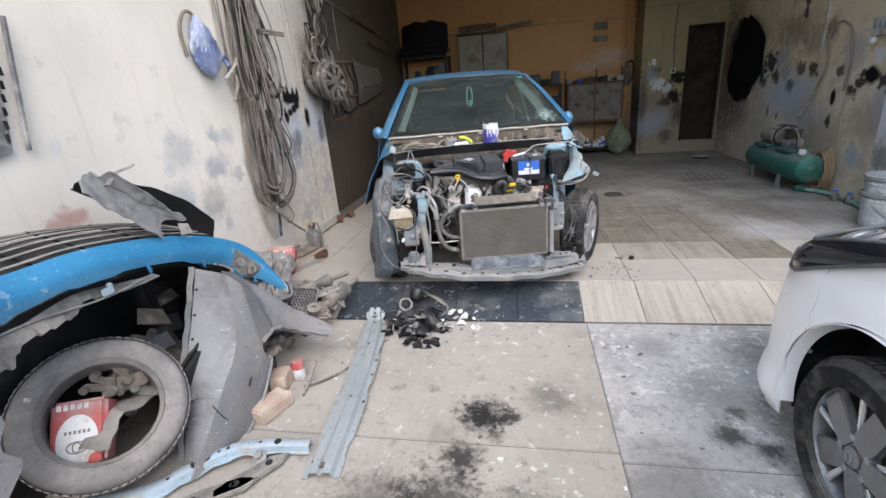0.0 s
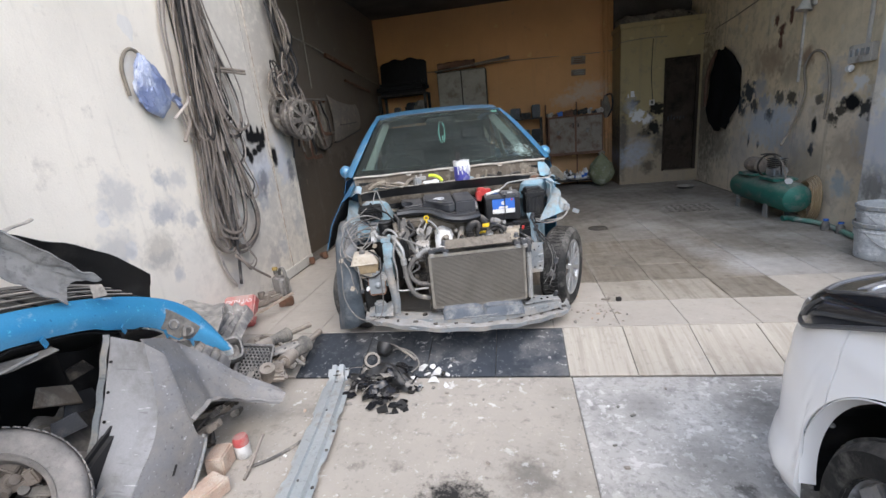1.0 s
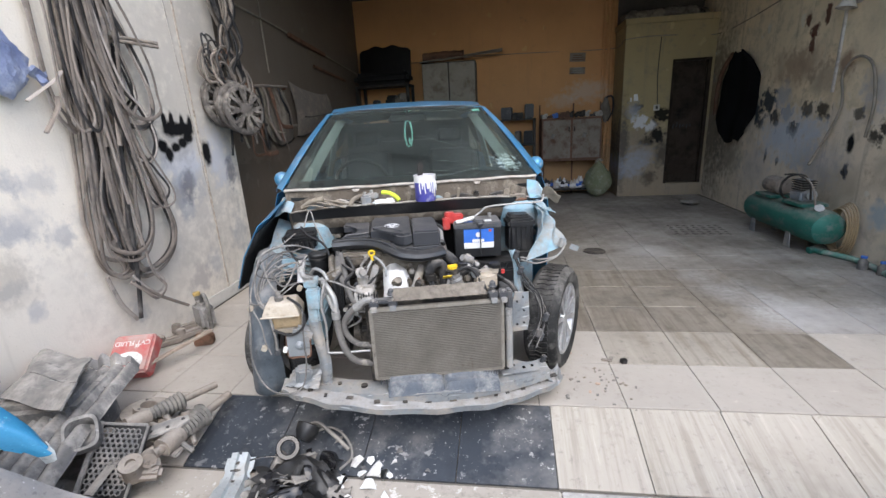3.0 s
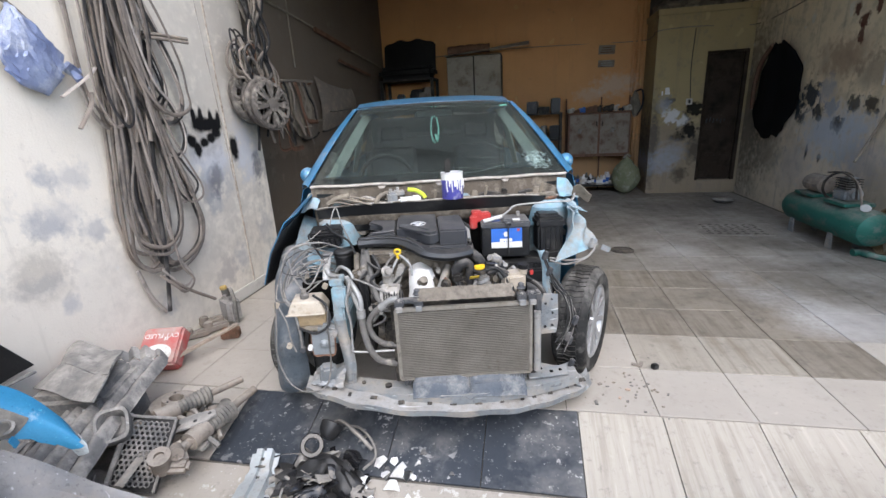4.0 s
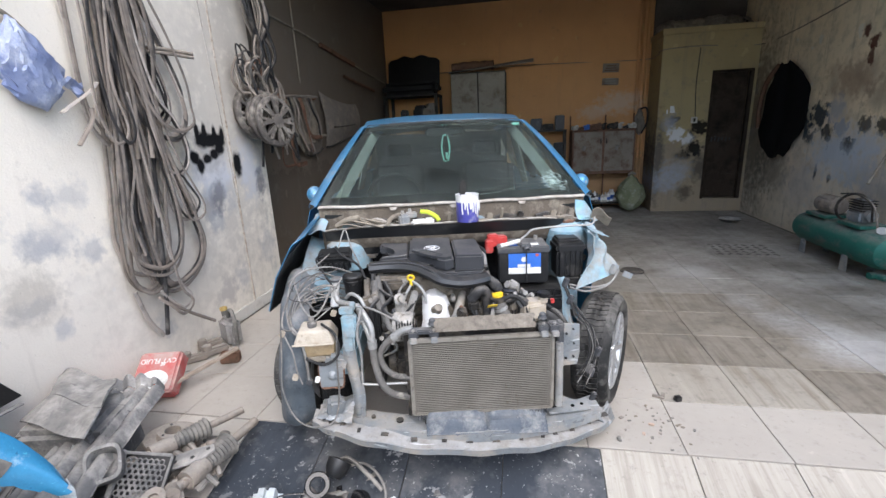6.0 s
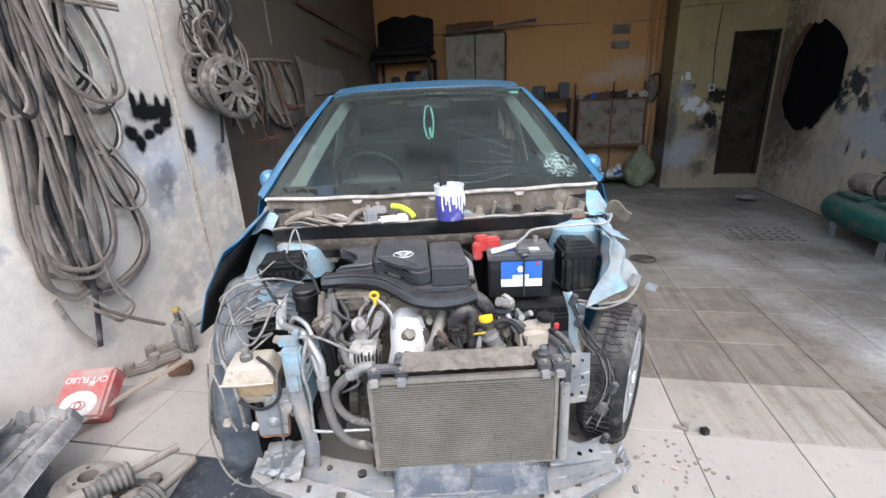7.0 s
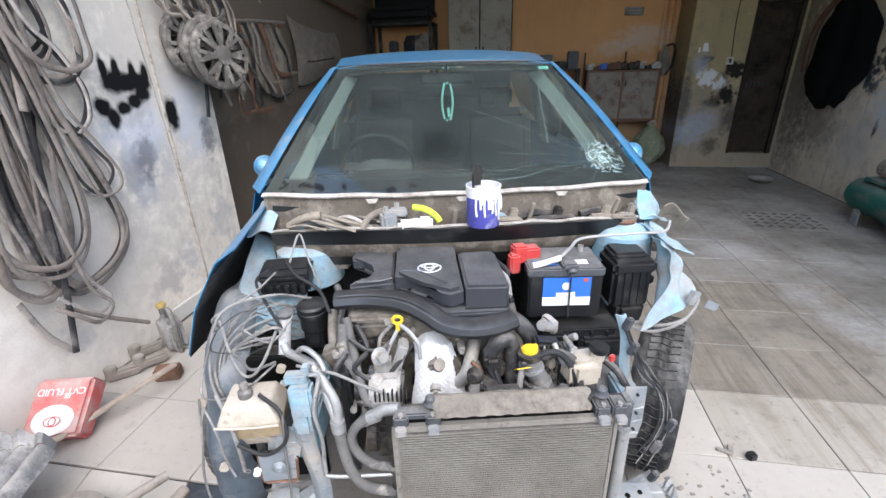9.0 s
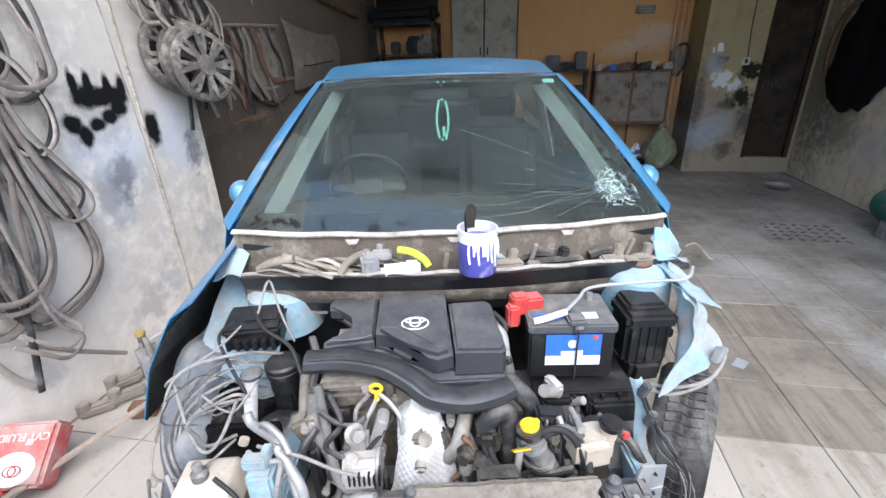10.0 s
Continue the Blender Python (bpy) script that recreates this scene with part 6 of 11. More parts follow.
# upright post on the left, blue above and bare below
bm = B()
bx(bm, (-0.505, -0.40, 0.655), (0.062, 0.05, 0.1), 0.008)
bx(bm, (-0.515, -0.395, 0.575), (0.05, 0.04, 0.08), 0.008)
post = part("front_post", bm, "bay_blue", car, "pale blue front post over bare steel")
bm = B()
sheet(bm, lambda a, b: (-0.535 + 0.055 * a + 0.012 * math.sin(5 * b), -0.40 - 0.015 * math.sin(math.pi * a), lerp(0.2, 0.56, b)), 5, 14, 0.006)
bx(bm, (-0.49, -0.405, 0.235), (0.03, 0.012, 0.07), 0.003)
part("post_lower", bm, "steel", post)
part("post_hook", bx(bx(B(), (-0.515, -0.39, 0.72), (0.06, 0.03, 0.03), 0.004), (-0.49, -0.38, 0.735), (0.02, 0.03, 0.03), 0.003), "bay_blue", post)

# air-conditioning pipes on the left of the condenser
for pts, r, mt in [([(-0.475, -0.36, 0.73), (-0.44, -0.39, 0.69), (-0.415, -0.41, 0.64), (-0.415, -0.42, 0.57)], 0.013, "pipe_alu"),
                   ([(-0.415, -0.42, 0.58), (-0.41, -0.42, 0.48), (-0.39, -0.43, 0.40), (-0.35, -0.43, 0.34), (-0.27, -0.43, 0.315)], 0.016, "hose_grey"),
                   ([(-0.25, -0.44, 0.635), (-0.29, -0.43, 0.62), (-0.35, -0.42, 0.58), (-0.385, -0.41, 0.52), (-0.375, -0.41, 0.46), (-0.33, -0.42, 0.42), (-0.26, -0.43, 0.41)], 0.014, "hose_grey"),
                   ([(-0.24, -0.445, 0.645), (-0.28, -0.435, 0.635), (-0.31, -0.43, 0.61)], 0.015, "pipe_alu"),
                   ([(-0.47, -0.42, 0.75), (-0.45, -0.41, 0.735), (-0.46, -0.42, 0.69), (-0.475, -0.42, 0.62), (-0.465, -0.42, 0.52), (-0.47, -0.42, 0.41), (-0.45, -0.425, 0.385), (-0.27, -0.43, 0.385)], 0.006, "pipe_alu"),
                   ([(-0.53, -0.3, 0.74), (-0.5, -0.33, 0.77), (-0.46, -0.36, 0.76), (-0.44, -0.38, 0.73)], 0.008, "pipe_alu")]:
    part("pipe", tube(B(), pts, r, 10, 6), mt, car, smooth=True)
part("pipe_collar", cy(B(), (-0.415, -0.42, 0.59), (-0.415, -0.42, 0.555), 0.02, n=14), "pipe_alu", car)
part("pipe_collar", cy(B(), (-0.3, -0.432, 0.615), (-0.325, -0.427, 0.6), 0.019, n=14), "pipe_alu", car)
# dark shroud behind
part("side_shroud", bx(B(), (-0.40, -0.25, 0.5), (0.03, 0.2, 0.4), 0.01), "black_plastic", car)
part("belt", tube(B(), [(-0.36, -0.28, 0.58), (-0.36, -0.2, 0.42), (-0.36, -0.14, 0.35)], 0.012, 6, flat=0.3), "hose_rub", car)
part("compressor", cy(bx(B(), (-0.28, -0.28, 0.40), (0.12, 0.12, 0.12), 0.02), (-0.36, -0.28, 0.4), (-0.33, -0.28, 0.4), 0.055, n=20), "dark_iron", car, smooth=True)

# ---- lower cross member and front lip ----
def beam_v(u):
    return -0.50 + 0.16 * (abs(u - 0.0) / 0.66) ** 2.2


bm = B()
sheet(bm, lambda a, b: (lerp(-0.62, 0.58, a), beam_v(lerp(-0.62, 0.58, a)) + 0.07 - 0.11 * b, 0.208 + 0.002 * math.sin(20 * a) * b - 0.02 * a), 36, 4, 0.006)
sheet(bm, lambda a, b: (lerp(-0.62, 0.58, a), beam_v(lerp(-0.62, 0.58, a)) - 0.04, lerp(0.215, 0.165, b) - 0.02 * a), 36, 2, 0.006)
bb = part("cross_member", bm, "steel", car, "bare grey steel front cross member")
M["lip_grey"] = surf("scuffed_grey_lip", (0.34, 0.34, 0.335), (0.25, 0.25, 0.247), 0.6, 0.2, 9.0, 60.0, (0.2, 0.185, 0.165), 0.5, 14.0, 0.25, dust=0.4, scr=0.6)
LIP = [(-0.70, -0.45, 0.235), (-0.6, -0.50, 0.222), (-0.43, -0.555, 0.198), (-0.19, -0.58, 0.165), (0.08, -0.58, 0.145), (0.29, -0.56, 0.135), (0.46, -0.50, 0.125), (0.60, -0.42, 0.11), (0.64, -0.38, 0.105)]
_lp = curve_points(LIP, 8)


def lip(a, b):
    x = a * (len(_lp) - 1)
    i = min(int(x), len(_lp) - 2)
    p = _lp[i].lerp(_lp[i + 1], x - i)
    return p + Vector((0, 0.07 * b, 0.015 * b + 0.004 * math.sin(50 * a))) if b < 1.5 else p


lp = part("lower_lip", sheet(B(), lip, 64, 5, 0.005), "lip_grey", car, "scuffed grey steel lip under the cross member")
part("lip_front", sheet(B(), lambda a, b: lip(a, 0) + Vector((0, 0.004 * b, -0.03 * b + wob((a * 20, b, 0), 1.0, 0.004))), 64, 2, 0.005), "steel", lp)
random.seed(23)
for k in range(16):
    p = lip(0.05 + 0.057 * k + random.uniform(-0.012, 0.012), 0.55)
    part("slot", bx(B(), p + Vector((0, 0, 0.003)), (random.uniform(0.012, 0.04), random.uniform(0.015, 0.03), 0.004), 0.0015, (8, 0, random.uniform(-12, 12))), "dark_iron", lp)
for k in range(10):
    u = -0.56 + 0.12 * k
    part("hole", cy(B(), (u, beam_v(u) + 0.02, 0.214 - 0.017 * (u + 0.62)), (u, beam_v(u) + 0.02, 0.2225 - 0.017 * (u + 0.62)), 0.010 if k % 2 else 0.016, n=14), "dark_iron", bb)


def guard(a, b):
    u = lerp(-0.2, 0.31, a)
    rib = 0.012 * (math.cos(a * math.pi * 8) > 0.92) + 0.03 * (abs(a - 0.5) < 0.04)
    hump = 0.03 * math.sin(math.pi * min(1, max(0, (a % 0.5) * 2))) ** 0.4
    return (u, -0.46 - 0.085 * b - 0.4 * hump * (1 - b), lerp(0.27, 0.205, b) - 0.02 * a + hump * 0.7 * math.sin(math.pi * b) - 0.4 * rib + 0.006 * math.sin(12 * b))


M["guard"] = surf("slate_splash_plastic", (0.06, 0.075, 0.095), (0.1, 0.115, 0.135), 0.6, 0.0, 6.0, 90.0, (0.28, 0.28, 0.27), 0.35, 7.0, 0.2, dust=0.25, scr=0.6)
part("splash_guard", sheet(B(), guard, 48, 10, 0.004), "guard", car, "slate plastic splash guard", True)
# plate and torn end on the right
bm = prism(B(), [(0, 0), (0.19, -0.02), (0.21, 0.045), (0.14, 0.055), (0.11, 0.09), (0.0, 0.08)], 0.006, pose(0.34, -0.46, 0.205, 8, 0, 12), 0.002)
ep_ = part("end_plate", bm, "steel", bb)
for x, y, r in ((0.03, 0.04, 0.01), (0.08, 0.05, 0.007), (0.12, 0.02, 0.009), (0.165, 0.02, 0.008)):
    p0, p1 = (pose(0.34, -0.46, 0.205, 8, 0, 12) @ Vector((x, y, z)) for z in (0.005, 0.0075))
    part("hole", cy(B(), p0, p1, r, n=12), "frit", ep_)
bm = prism(B(), [(0, 0), (0.075, 0.0), (0.085, 0.06), (0.08, 0.2), (0.01, 0.21), (-0.012, 0.12), (-0.005, 0.07)], 0.008, pose(0.418, -0.34, 0.375, 90, 0, 6), 0.002)
sp = part("side_plate", bm, "steel", car, "punched grey-blue end plate of the side member")
bm = B()
for du, dw, r in ((0.02, 0.04, 0.009), (0.055, 0.045, 0.007), (0.02, 0.16, 0.008), (0.05, 0.18, 0.006), (0.055, 0.11, 0.006)):
    part("hole", cy(B(), (0.418 + du, -0.337, 0.375 + dw), (0.418 + du, -0.3505, 0.375 + dw), 0.7 * r, n=12), "black_plastic", sp)
part("side_member", bx(B(), (0.455, -0.17, 0.49), (0.07, 0.34, 0.12), 0.008), "bay_blue", car)
part("side_member", bx(B(), (-0.53, -0.2, 0.47), (0.07, 0.36, 0.12), 0.008), "bay_blue", car)
bm = B()
sheet(bm, lambda a, b: (lerp(0.5, 0.66, a), lerp(-0.45, -0.36, b) + 0.06 * a, 0.13 + 0.04 * math.sin(6 * a) + 0.03 * b + wob((a, b, 7), 9, 0.03)), 10, 8, 0.004)
part("torn_end", bm, "steel", lp)
bm = B()
sheet(bm, lambda a, b: (lerp(-0.68, -0.52, a), lerp(-0.5, -0.36, b) + 0.05 * (1 - a), 0.25 + 0.05 * a * b + wob((a, b, 17), 9, 0.02)), 8, 8, 0.004)
bx(bm, (-0.60, -0.42, 0.28), (0.07, 0.06, 0.1), 0.012, (10, 5, 20))
part("torn_end", bm, "steel", lp)

# hanging looms: pale on the left, black on the right
random.seed(4)
LOOM = [[(-0.86, -0.1, 0.70), (-0.80, -0.2, 0.80), (-0.70, -0.12, 0.84), (-0.64, -0.06, 0.88)],
        [(-0.80, -0.25, 0.74), (-0.84, -0.3, 0.66), (-0.80, -0.34, 0.62), (-0.70, -0.35, 0.64), (-0.6, -0.3, 0.70)],
        [(-0.78, -0.2, 0.80), (-0.74, -0.26, 0.70), (-0.69, -0.3, 0.66), (-0.64, -0.3, 0.70), (-0.6, -0.25, 0.78)],
        [(-0.72, -0.2, 0.76), (-0.65, -0.24, 0.74), (-0.6, -0.26, 0.76), (-0.56, -0.2, 0.80)],
        [(-0.84, -0.34, 0.62), (-0.86, -0.38, 0.5), (-0.85, -0.42, 0.38), (-0.76, -0.48, 0.28), (-0.68, -0.5, 0.24), (-0.6, -0.48, 0.25), (-0.575, -0.44, 0.34), (-0.57, -0.43, 0.5), (-0.56, -0.42, 0.62)],
        [(-0.77, -0.34, 0.63), (-0.72, -0.4, 0.6), (-0.7, -0.42, 0.5), (-0.7, -0.42, 0.42)],
        [(-0.8, -0.36, 0.6), (-0.76, -0.4, 0.54), (-0.75, -0.41, 0.46), (-0.73, -0.42, 0.4)],
        [(-0.63, -0.38, 0.66), (-0.57, -0.41, 0.62), (-0.56, -0.43, 0.54), (-0.62, -0.44, 0.5), (-0.7, -0.42, 0.52)],
        [(-0.52, -0.36, 0.735), (-0.42, -0.38, 0.72), (-0.34, -0.39, 0.68), (-0.28, -0.38, 0.64)],
        [(-0.60, -0.03, 0.9), (-0.57, 0.02, 0.98), (-0.54, -0.02, 0.9), (-0.5, -0.06, 0.82)]]
for pts in LOOM:
    part("cable", tube(B(), [(max(-0.82, x), y, z) for x, y, z in pts], random.choice([0.0035, 0.0045, 0.006]), 8, 6), random.choice(["wire", "wire", "wire", "hose_grey", "wire_black"]), car, smooth=True)
for k in range(5):
    c = Vector((-0.70 + random.uniform(-0.05, 0.08), -0.2 + random.uniform(-0.08, 0.06), 0.76 + random.uniform(-0.03, 0.03)))
    pts = [c + Vector((0.075 * math.cos(t) * random.uniform(0.7, 1.1), 0.05 * math.sin(t + 1), 0.06 * math.sin(t) * random.uniform(0.6, 1.1))) for t in [random.uniform(0, 1) + 0.9 * i for i in range(6)]]
    part("cable", tube(B(), pts, random.choice([0.002, 0.003, 0.0045]), 7, 6), random.choice(["wire", "wire", "hose_rub", "hose_grey"]), car, smooth=True)
for k in range(7):
    z0, sw = 0.86 - 0.03 * k, random.uniform(-0.03, 0.03)
    pts = [(-0.56 + sw, -0.06, z0 - 0.08), (-0.66 + sw, -0.14, z0 - 0.02), (-0.77, -0.2, z0 - 0.06 + sw), (-0.81 + 0.008 * k, -0.26, z0 - 0.18), (-0.77 + 0.02 * k, -0.32, z0 - 0.27), (-0.68 + sw, -0.35, z0 - 0.26)]
    part("cable", tube(B(), pts, random.choice([0.003, 0.0045, 0.006]), 8, 6), random.choice(["wire", "wire", "hose_grey", "wire_black"]), car, smooth=True)
for k in range(10):
    du = 0.0035 * k - 0.015 + random.uniform(-0.006, 0.006)
    pts = [(0.455 + 0.4 * du, -0.21, 0.745), (0.485 + 0.5 * du, -0.255 - 0.02 * random.random(), 0.65), (0.505 + du, -0.3, 0.6 + random.uniform(-0.015, 0.015)), (0.545 + du, -0.345, 0.545 + random.uniform(-0.02, 0.02)),
           (0.565 + du + random.uniform(-0.01, 0.01), -0.355, 0.47), (0.555 + 1.4 * du, -0.36, 0.39 + random.uniform(-0.03, 0.03)), (0.51 + 1.6 * du, -0.37, 0.31 + random.uniform(-0.05, 0.05))]
    part("cable", tube(B(), pts, random.choice([0.0015, 0.002, 0.003]), 6, 6), "wire" if k % 5 == 1 else ("hose_grey" if k % 5 == 3 else "wire_black"), car, smooth=True)
for pts in ([(0.5, -0.18, 0.69), (0.58, -0.18, 0.665), (0.68, -0.16, 0.68), (0.74, -0.13, 0.72)], [(0.5, -0.17, 0.7), (0.6, -0.17, 0.68), (0.7, -0.15, 0.69), (0.75, -0.12, 0.74), (0.74, -0.1, 0.76)]):
    part("cable", tube(B(), pts, 0.005, 8, 6), "wire", car, smooth=True)
for c in ((0.462, -0.235, 0.735), (0.478, -0.26, 0.66), (0.575, -0.37, 0.45), (0.54, -0.375, 0.37), (0.56, -0.34, 0.33), (0.57, -0.35, 0.21)):
    part("connector", bx(B(), c, (0.025, 0.02, 0.045), 0.004, (10, 15, 20)), "grey_plastic", car)
for c, mt in (((-0.82, -0.33, 0.6), "cream"), ((-0.76, -0.41, 0.43), "cream"), ((-0.70, -0.42, 0.41), "grey_plastic"), ((-0.60, -0.27, 0.66), "cream")):
    part("connector", bx(B(), c, (0.025, 0.015, 0.03), 0.004, (0, 25, 10)), mt, car)

# wiper linkage in the cowl trough
bm = B()
tube(bm, [(-0.62, 0.09, 0.985), (-0.56, 0.06, 1.02), (-0.5, 0.06, 1.03)], 0.014, 10)
tube(bm, [(-0.55, 0.06, 1.02), (-0.45, 0.03, 1.0), (-0.38, 0.01, 0.985)], 0.009, 8, flat=0.5)
tube(bm, [(-0.54, 0.09, 1.03), (-0.45, 0.06, 1.015), (-0.36, 0.03, 1.0)], 0.009, 8, flat=0.5)
tube(bm, [(-0.36, 0.02, 0.99), (-0.34, 0.03, 1.02), (-0.31, 0.06, 1.03), (-0.28, 0.08, 1.03)], 0.012, 8)
part("wiper_linkage", bm, "cowl", car, "dusty wiper linkage", True)
bm = B()
bx(bm, (-0.275, 0.04, 1.0), (0.05, 0.07, 0.08), 0.01, (0, 0, 15))
bx(bm, (-0.24, 0.06, 1.03), (0.06, 0.03, 0.03), 0.006)
part("wiper_motor", bm, "steel", car, smooth=True)
part("nut", cy(cy(B(), (-0.28, 0.045, 1.035), (-0.28, 0.045, 1.055), 0.009, n=6), (-0.245, 0.07, 1.03), (-0.245, 0.07, 1.06), 0.009, n=6), "alu", car)
bm = B()
bx(bm, (-0.2, 0.02, 1.0), (0.08, 0.05, 0.025), 0.01, (0, 0, 10))
bx(bm, (-0.15, 0.03, 1.0), (0.05, 0.05, 0.03), 0.008)
part("motor_housing", bm, "white_pl", car, smooth=True)
part("lime_plug", tube(B(), [(-0.19, 0.06, 1.045), (-0.15, 0.05, 1.04), (-0.115, 0.04, 1.02), (-0.10, 0.03, 1.0)], 0.011, 8), surf("lime_plastic", (0.5, 0.6, 0.05), (0.45, 0.55, 0.05), 0.5), car, "lime green plug", True)
for u, v in ((-0.05, 0.04), (0.22, 0.08), (0.52, 0.09)):
    part("stay", bx(bx(B(), (u, v, 1.005), (0.014, 0.012, 0.075), 0.003, (15, 8, 0)), (u, v - 0.02, 0.98), (0.04, 0.03, 0.01), 0.003), "cowl", car)
for k in range(12):
    u = -0.62 + 0.03 * k
    part("link_arm", tube(B(), [(u, 0.075 + 0.01 * (k % 3), 0.985 + 0.01 * (k % 4)), (u + 0.06, 0.05 + 0.012 * (k % 3), 1.0 + 0.008 * (k % 3)), (u + 0.14, 0.03 + 0.01 * (k % 4), 0.985)], 0.006 + 0.002 * (k % 3), 7, 4, flat=0.6), ("cowl", "seal", "cowl", "dark_iron")[k % 4], car, smooth=True)
for u, w_, mt in ((0.14, 0.1, "cowl"), (0.3, 0.16, "dark_iron"), (0.47, 0.08, "cowl"), (0.56, 0.06, "beige")):
    part("cowl_bracket", bx(bx(B(), (u, 0.08, 0.97), (w_, 0.04, 0.03), 0.006, (12, 0, 5)), (u + 0.02, 0.1, 0.99), (0.03, 0.03, 0.05), 0.005, (0, 10, 0)), mt, car)
for u in (-0.6, -0.45, 0.05, 0.18, 0.4):
    part("pipe", tube(B(), [(u, 0.1, 0.98), (u + 0.06, 0.11, 0.99), (u + 0.13, 0.12, 0.975)], 0.016, 8), random.choice(["cowl", "dark_iron", "bay_blue"]), car, smooth=True)
for u in (-0.33, -0.02, 0.33):
    part("clip", prism(B(), [(-0.022, 0), (0.022, 0), (0.012, -0.016), (-0.012, -0.016)], 0.003, Matrix.Translation(Vector(wind((u - UC) / 1.43 + 0.5, 0.0)) + Vector((0, -0.026, -0.004))) @ pose(0, 0, 0, 60, 0, 0), 0.001), "seal", car)

# cracked corner: thin white splinter lines and crushed glass
M["crack"] = surf("crushed_white_glass", (0.5, 0.63, 0.6), (0.36, 0.46, 0.44), 0.5, bump=0.0)
random.seed(21)
bm = B()
C = (0.915, 0.145)


def on_glass(a, b, h=0.0015):
    return Vector(wind(a, b)) + Vector((0, -0.45 * h, 0.9 * h))


for k in range(170):
    t, r = random.uniform(0, 6.28), 0.06 * random.random() ** 0.8
    a, b = C[0] + r * math.cos(t), C[1] + 1.6 * r * math.sin(t)
    dt = random.uniform(0, 3.14)
    dl = random.uniform(0.002, 0.008)
    tube(bm, [on_glass(a - dl * math.cos(dt), b - 1.6 * dl * math.sin(dt)), on_glass(a + dl * math.cos(dt), b + 1.6 * dl * math.sin(dt))], random.uniform(0.0004, 0.0011), 4, 1)
part("crushed_spot", bm, "crack", car, "spider-web of crushed white glass")
bm = B()
for (a1, b1), n in [((0.545, 0.53), 6), ((0.60, 0.06), 4), ((0.50, 0.03), 5), ((0.62, 0.21), 4), ((0.66, 0.14), 4), ((0.55, 0.1), 4), ((0.76, 0.3), 3), ((0.80, 0.42), 3), ((0.7, 0.26), 3), ((0.72, 0.04), 3), ((0.97, 0.36), 2), ((0.95, 0.02), 2), ((0.84, 0.02), 2), ((0.9, 0.42), 2), ((0.985, 0.2), 2)]:
    pts = [on_glass(lerp(C[0], a1, i / n) + random.uniform(-0.006, 0.006), lerp(C[1], b1, i / n) + random.uniform(-0.012, 0.012), 0.001) for i in range(n + 1)]
    tube(bm, pts, 0.00016, 4, 3)
part("crack_line", bm, "crack", car)

# black remains of sealant along the foot of the glass
random.seed(64)
for k in range(16):
    a0, b0 = random.uniform(0.04, 0.4), random.uniform(0.015, 0.06)
    da, db = random.uniform(0.008, 0.03), random.uniform(0.008, 0.02)
    part("sealant_smear", sheet(B(), lambda a, b: on_glass(a0 + da * (a - 0.5) * (1 - 0.5 * abs(2 * b - 1)), b0 + db * (b - 0.5) + 0.5 * db * math.sin(5 * a + k), 0.002), 6, 4, 0.0008), "frit", car)
# bead string under the rear-view mirror
M["bead"] = surf("turquoise_bead", (0.25, 0.62, 0.52), (0.3, 0.68, 0.58), 0.3, bump=0.0)
beads = thing("bead_string", "string of turquoise beads hung from the rear-view mirror", "beads", CAR @ pose(UC + 0.0, 0.80, 1.40))
bm = bmesh.new()
bmesh.ops.create_icosphere(bm, subdivisions=1, radius=0.0062)
_bm = part("bead", bm, "bead", beads, smooth=True)
for k in range(1, 34):
    t = k / 34
    ob = new("bead", _bm.data)
    ob.parent = beads
    s = -1 if k % 2 else 1
    z = -0.17 * t
    ob.location = (s * (0.012 + 0.013 * math.sin(math.pi * min(1, t * 1.02))) * (1 if t < 0.97 else 0.2), 0, z)
part("tassel", cy(B(), (0.004, 0, -0.11), (0.006, 0, -0.15), 0.006, n=8), "bead", beads)
# stickers behind the screen
for a, b, s, mt in ((0.5, 0.945, (0.035, 0.012), "bead"), (0.565, 0.95, (0.03, 0.01), "cream"), (0.955, 0.935, (0.05, 0.03), "bead")):
    p = Vector(wind(a, b)) + Vector((0, 0.008, -0.006))
    part("sticker", bx(B(), p, (*s, 0.001), 0, (26, 0, 0)), mt, car, "small pale sticker")

# white and blue paint can on the cowl with a brush hook
can = thing("paint_can", "blue and white paint tin with drips, standing on the cowl", "can", CAR @ pose(0.04, -0.004, 0.999))
part("body", lathe(B(), [(0.052, 0.0), (0.054, 0.003), (0.054, 0.098), (0.052, 0.1)], None, 36), surf("blue_tin", (0.06, 0.06, 0.3), (0.08, 0.08, 0.36), 0.35, dirt=(0.4, 0.4, 0.5), dirt_amt=0.15), can, smooth=True)
bm = B()
lathe(bm, [(0.0525, 0.096), (0.0552, 0.097), (0.0552, 0.126), (0.057, 0.128), (0.057, 0.132), (0.052, 0.132), (0.051, 0.1), (0.0, 0.098)], None, 36)
coat_ = part("paint_coat", bm, "white_pl", can, "white paint run over the rim", True)
random.seed(3)
for k in range(14):
    t = math.radians(-120 + 9 * k + random.uniform(-3, 3))
    ln = random.choice([0.02, 0.05, 0.075, 0.035, 0.06])
    p = Vector((0.0545 * math.cos(t), 0.0545 * math.sin(t), 0.1))
    q = p + Vector((0.002, 0, -ln))
    part("drip", tube(B(), [p, (p + q) / 2 + Vector((random.uniform(-0.003, 0.003), 0, 0)), q], 0.0035, 6, 4), "white_pl", coat_, smooth=True)
bm = B()
prism(bm, [(-0.012, 0), (0.012, 0), (0.016, 0.05), (0.006, 0.07), (-0.012, 0.055)], 0.003, pose(-0.02, 0.0, 0.13, 80, 0, 10), 0.001)
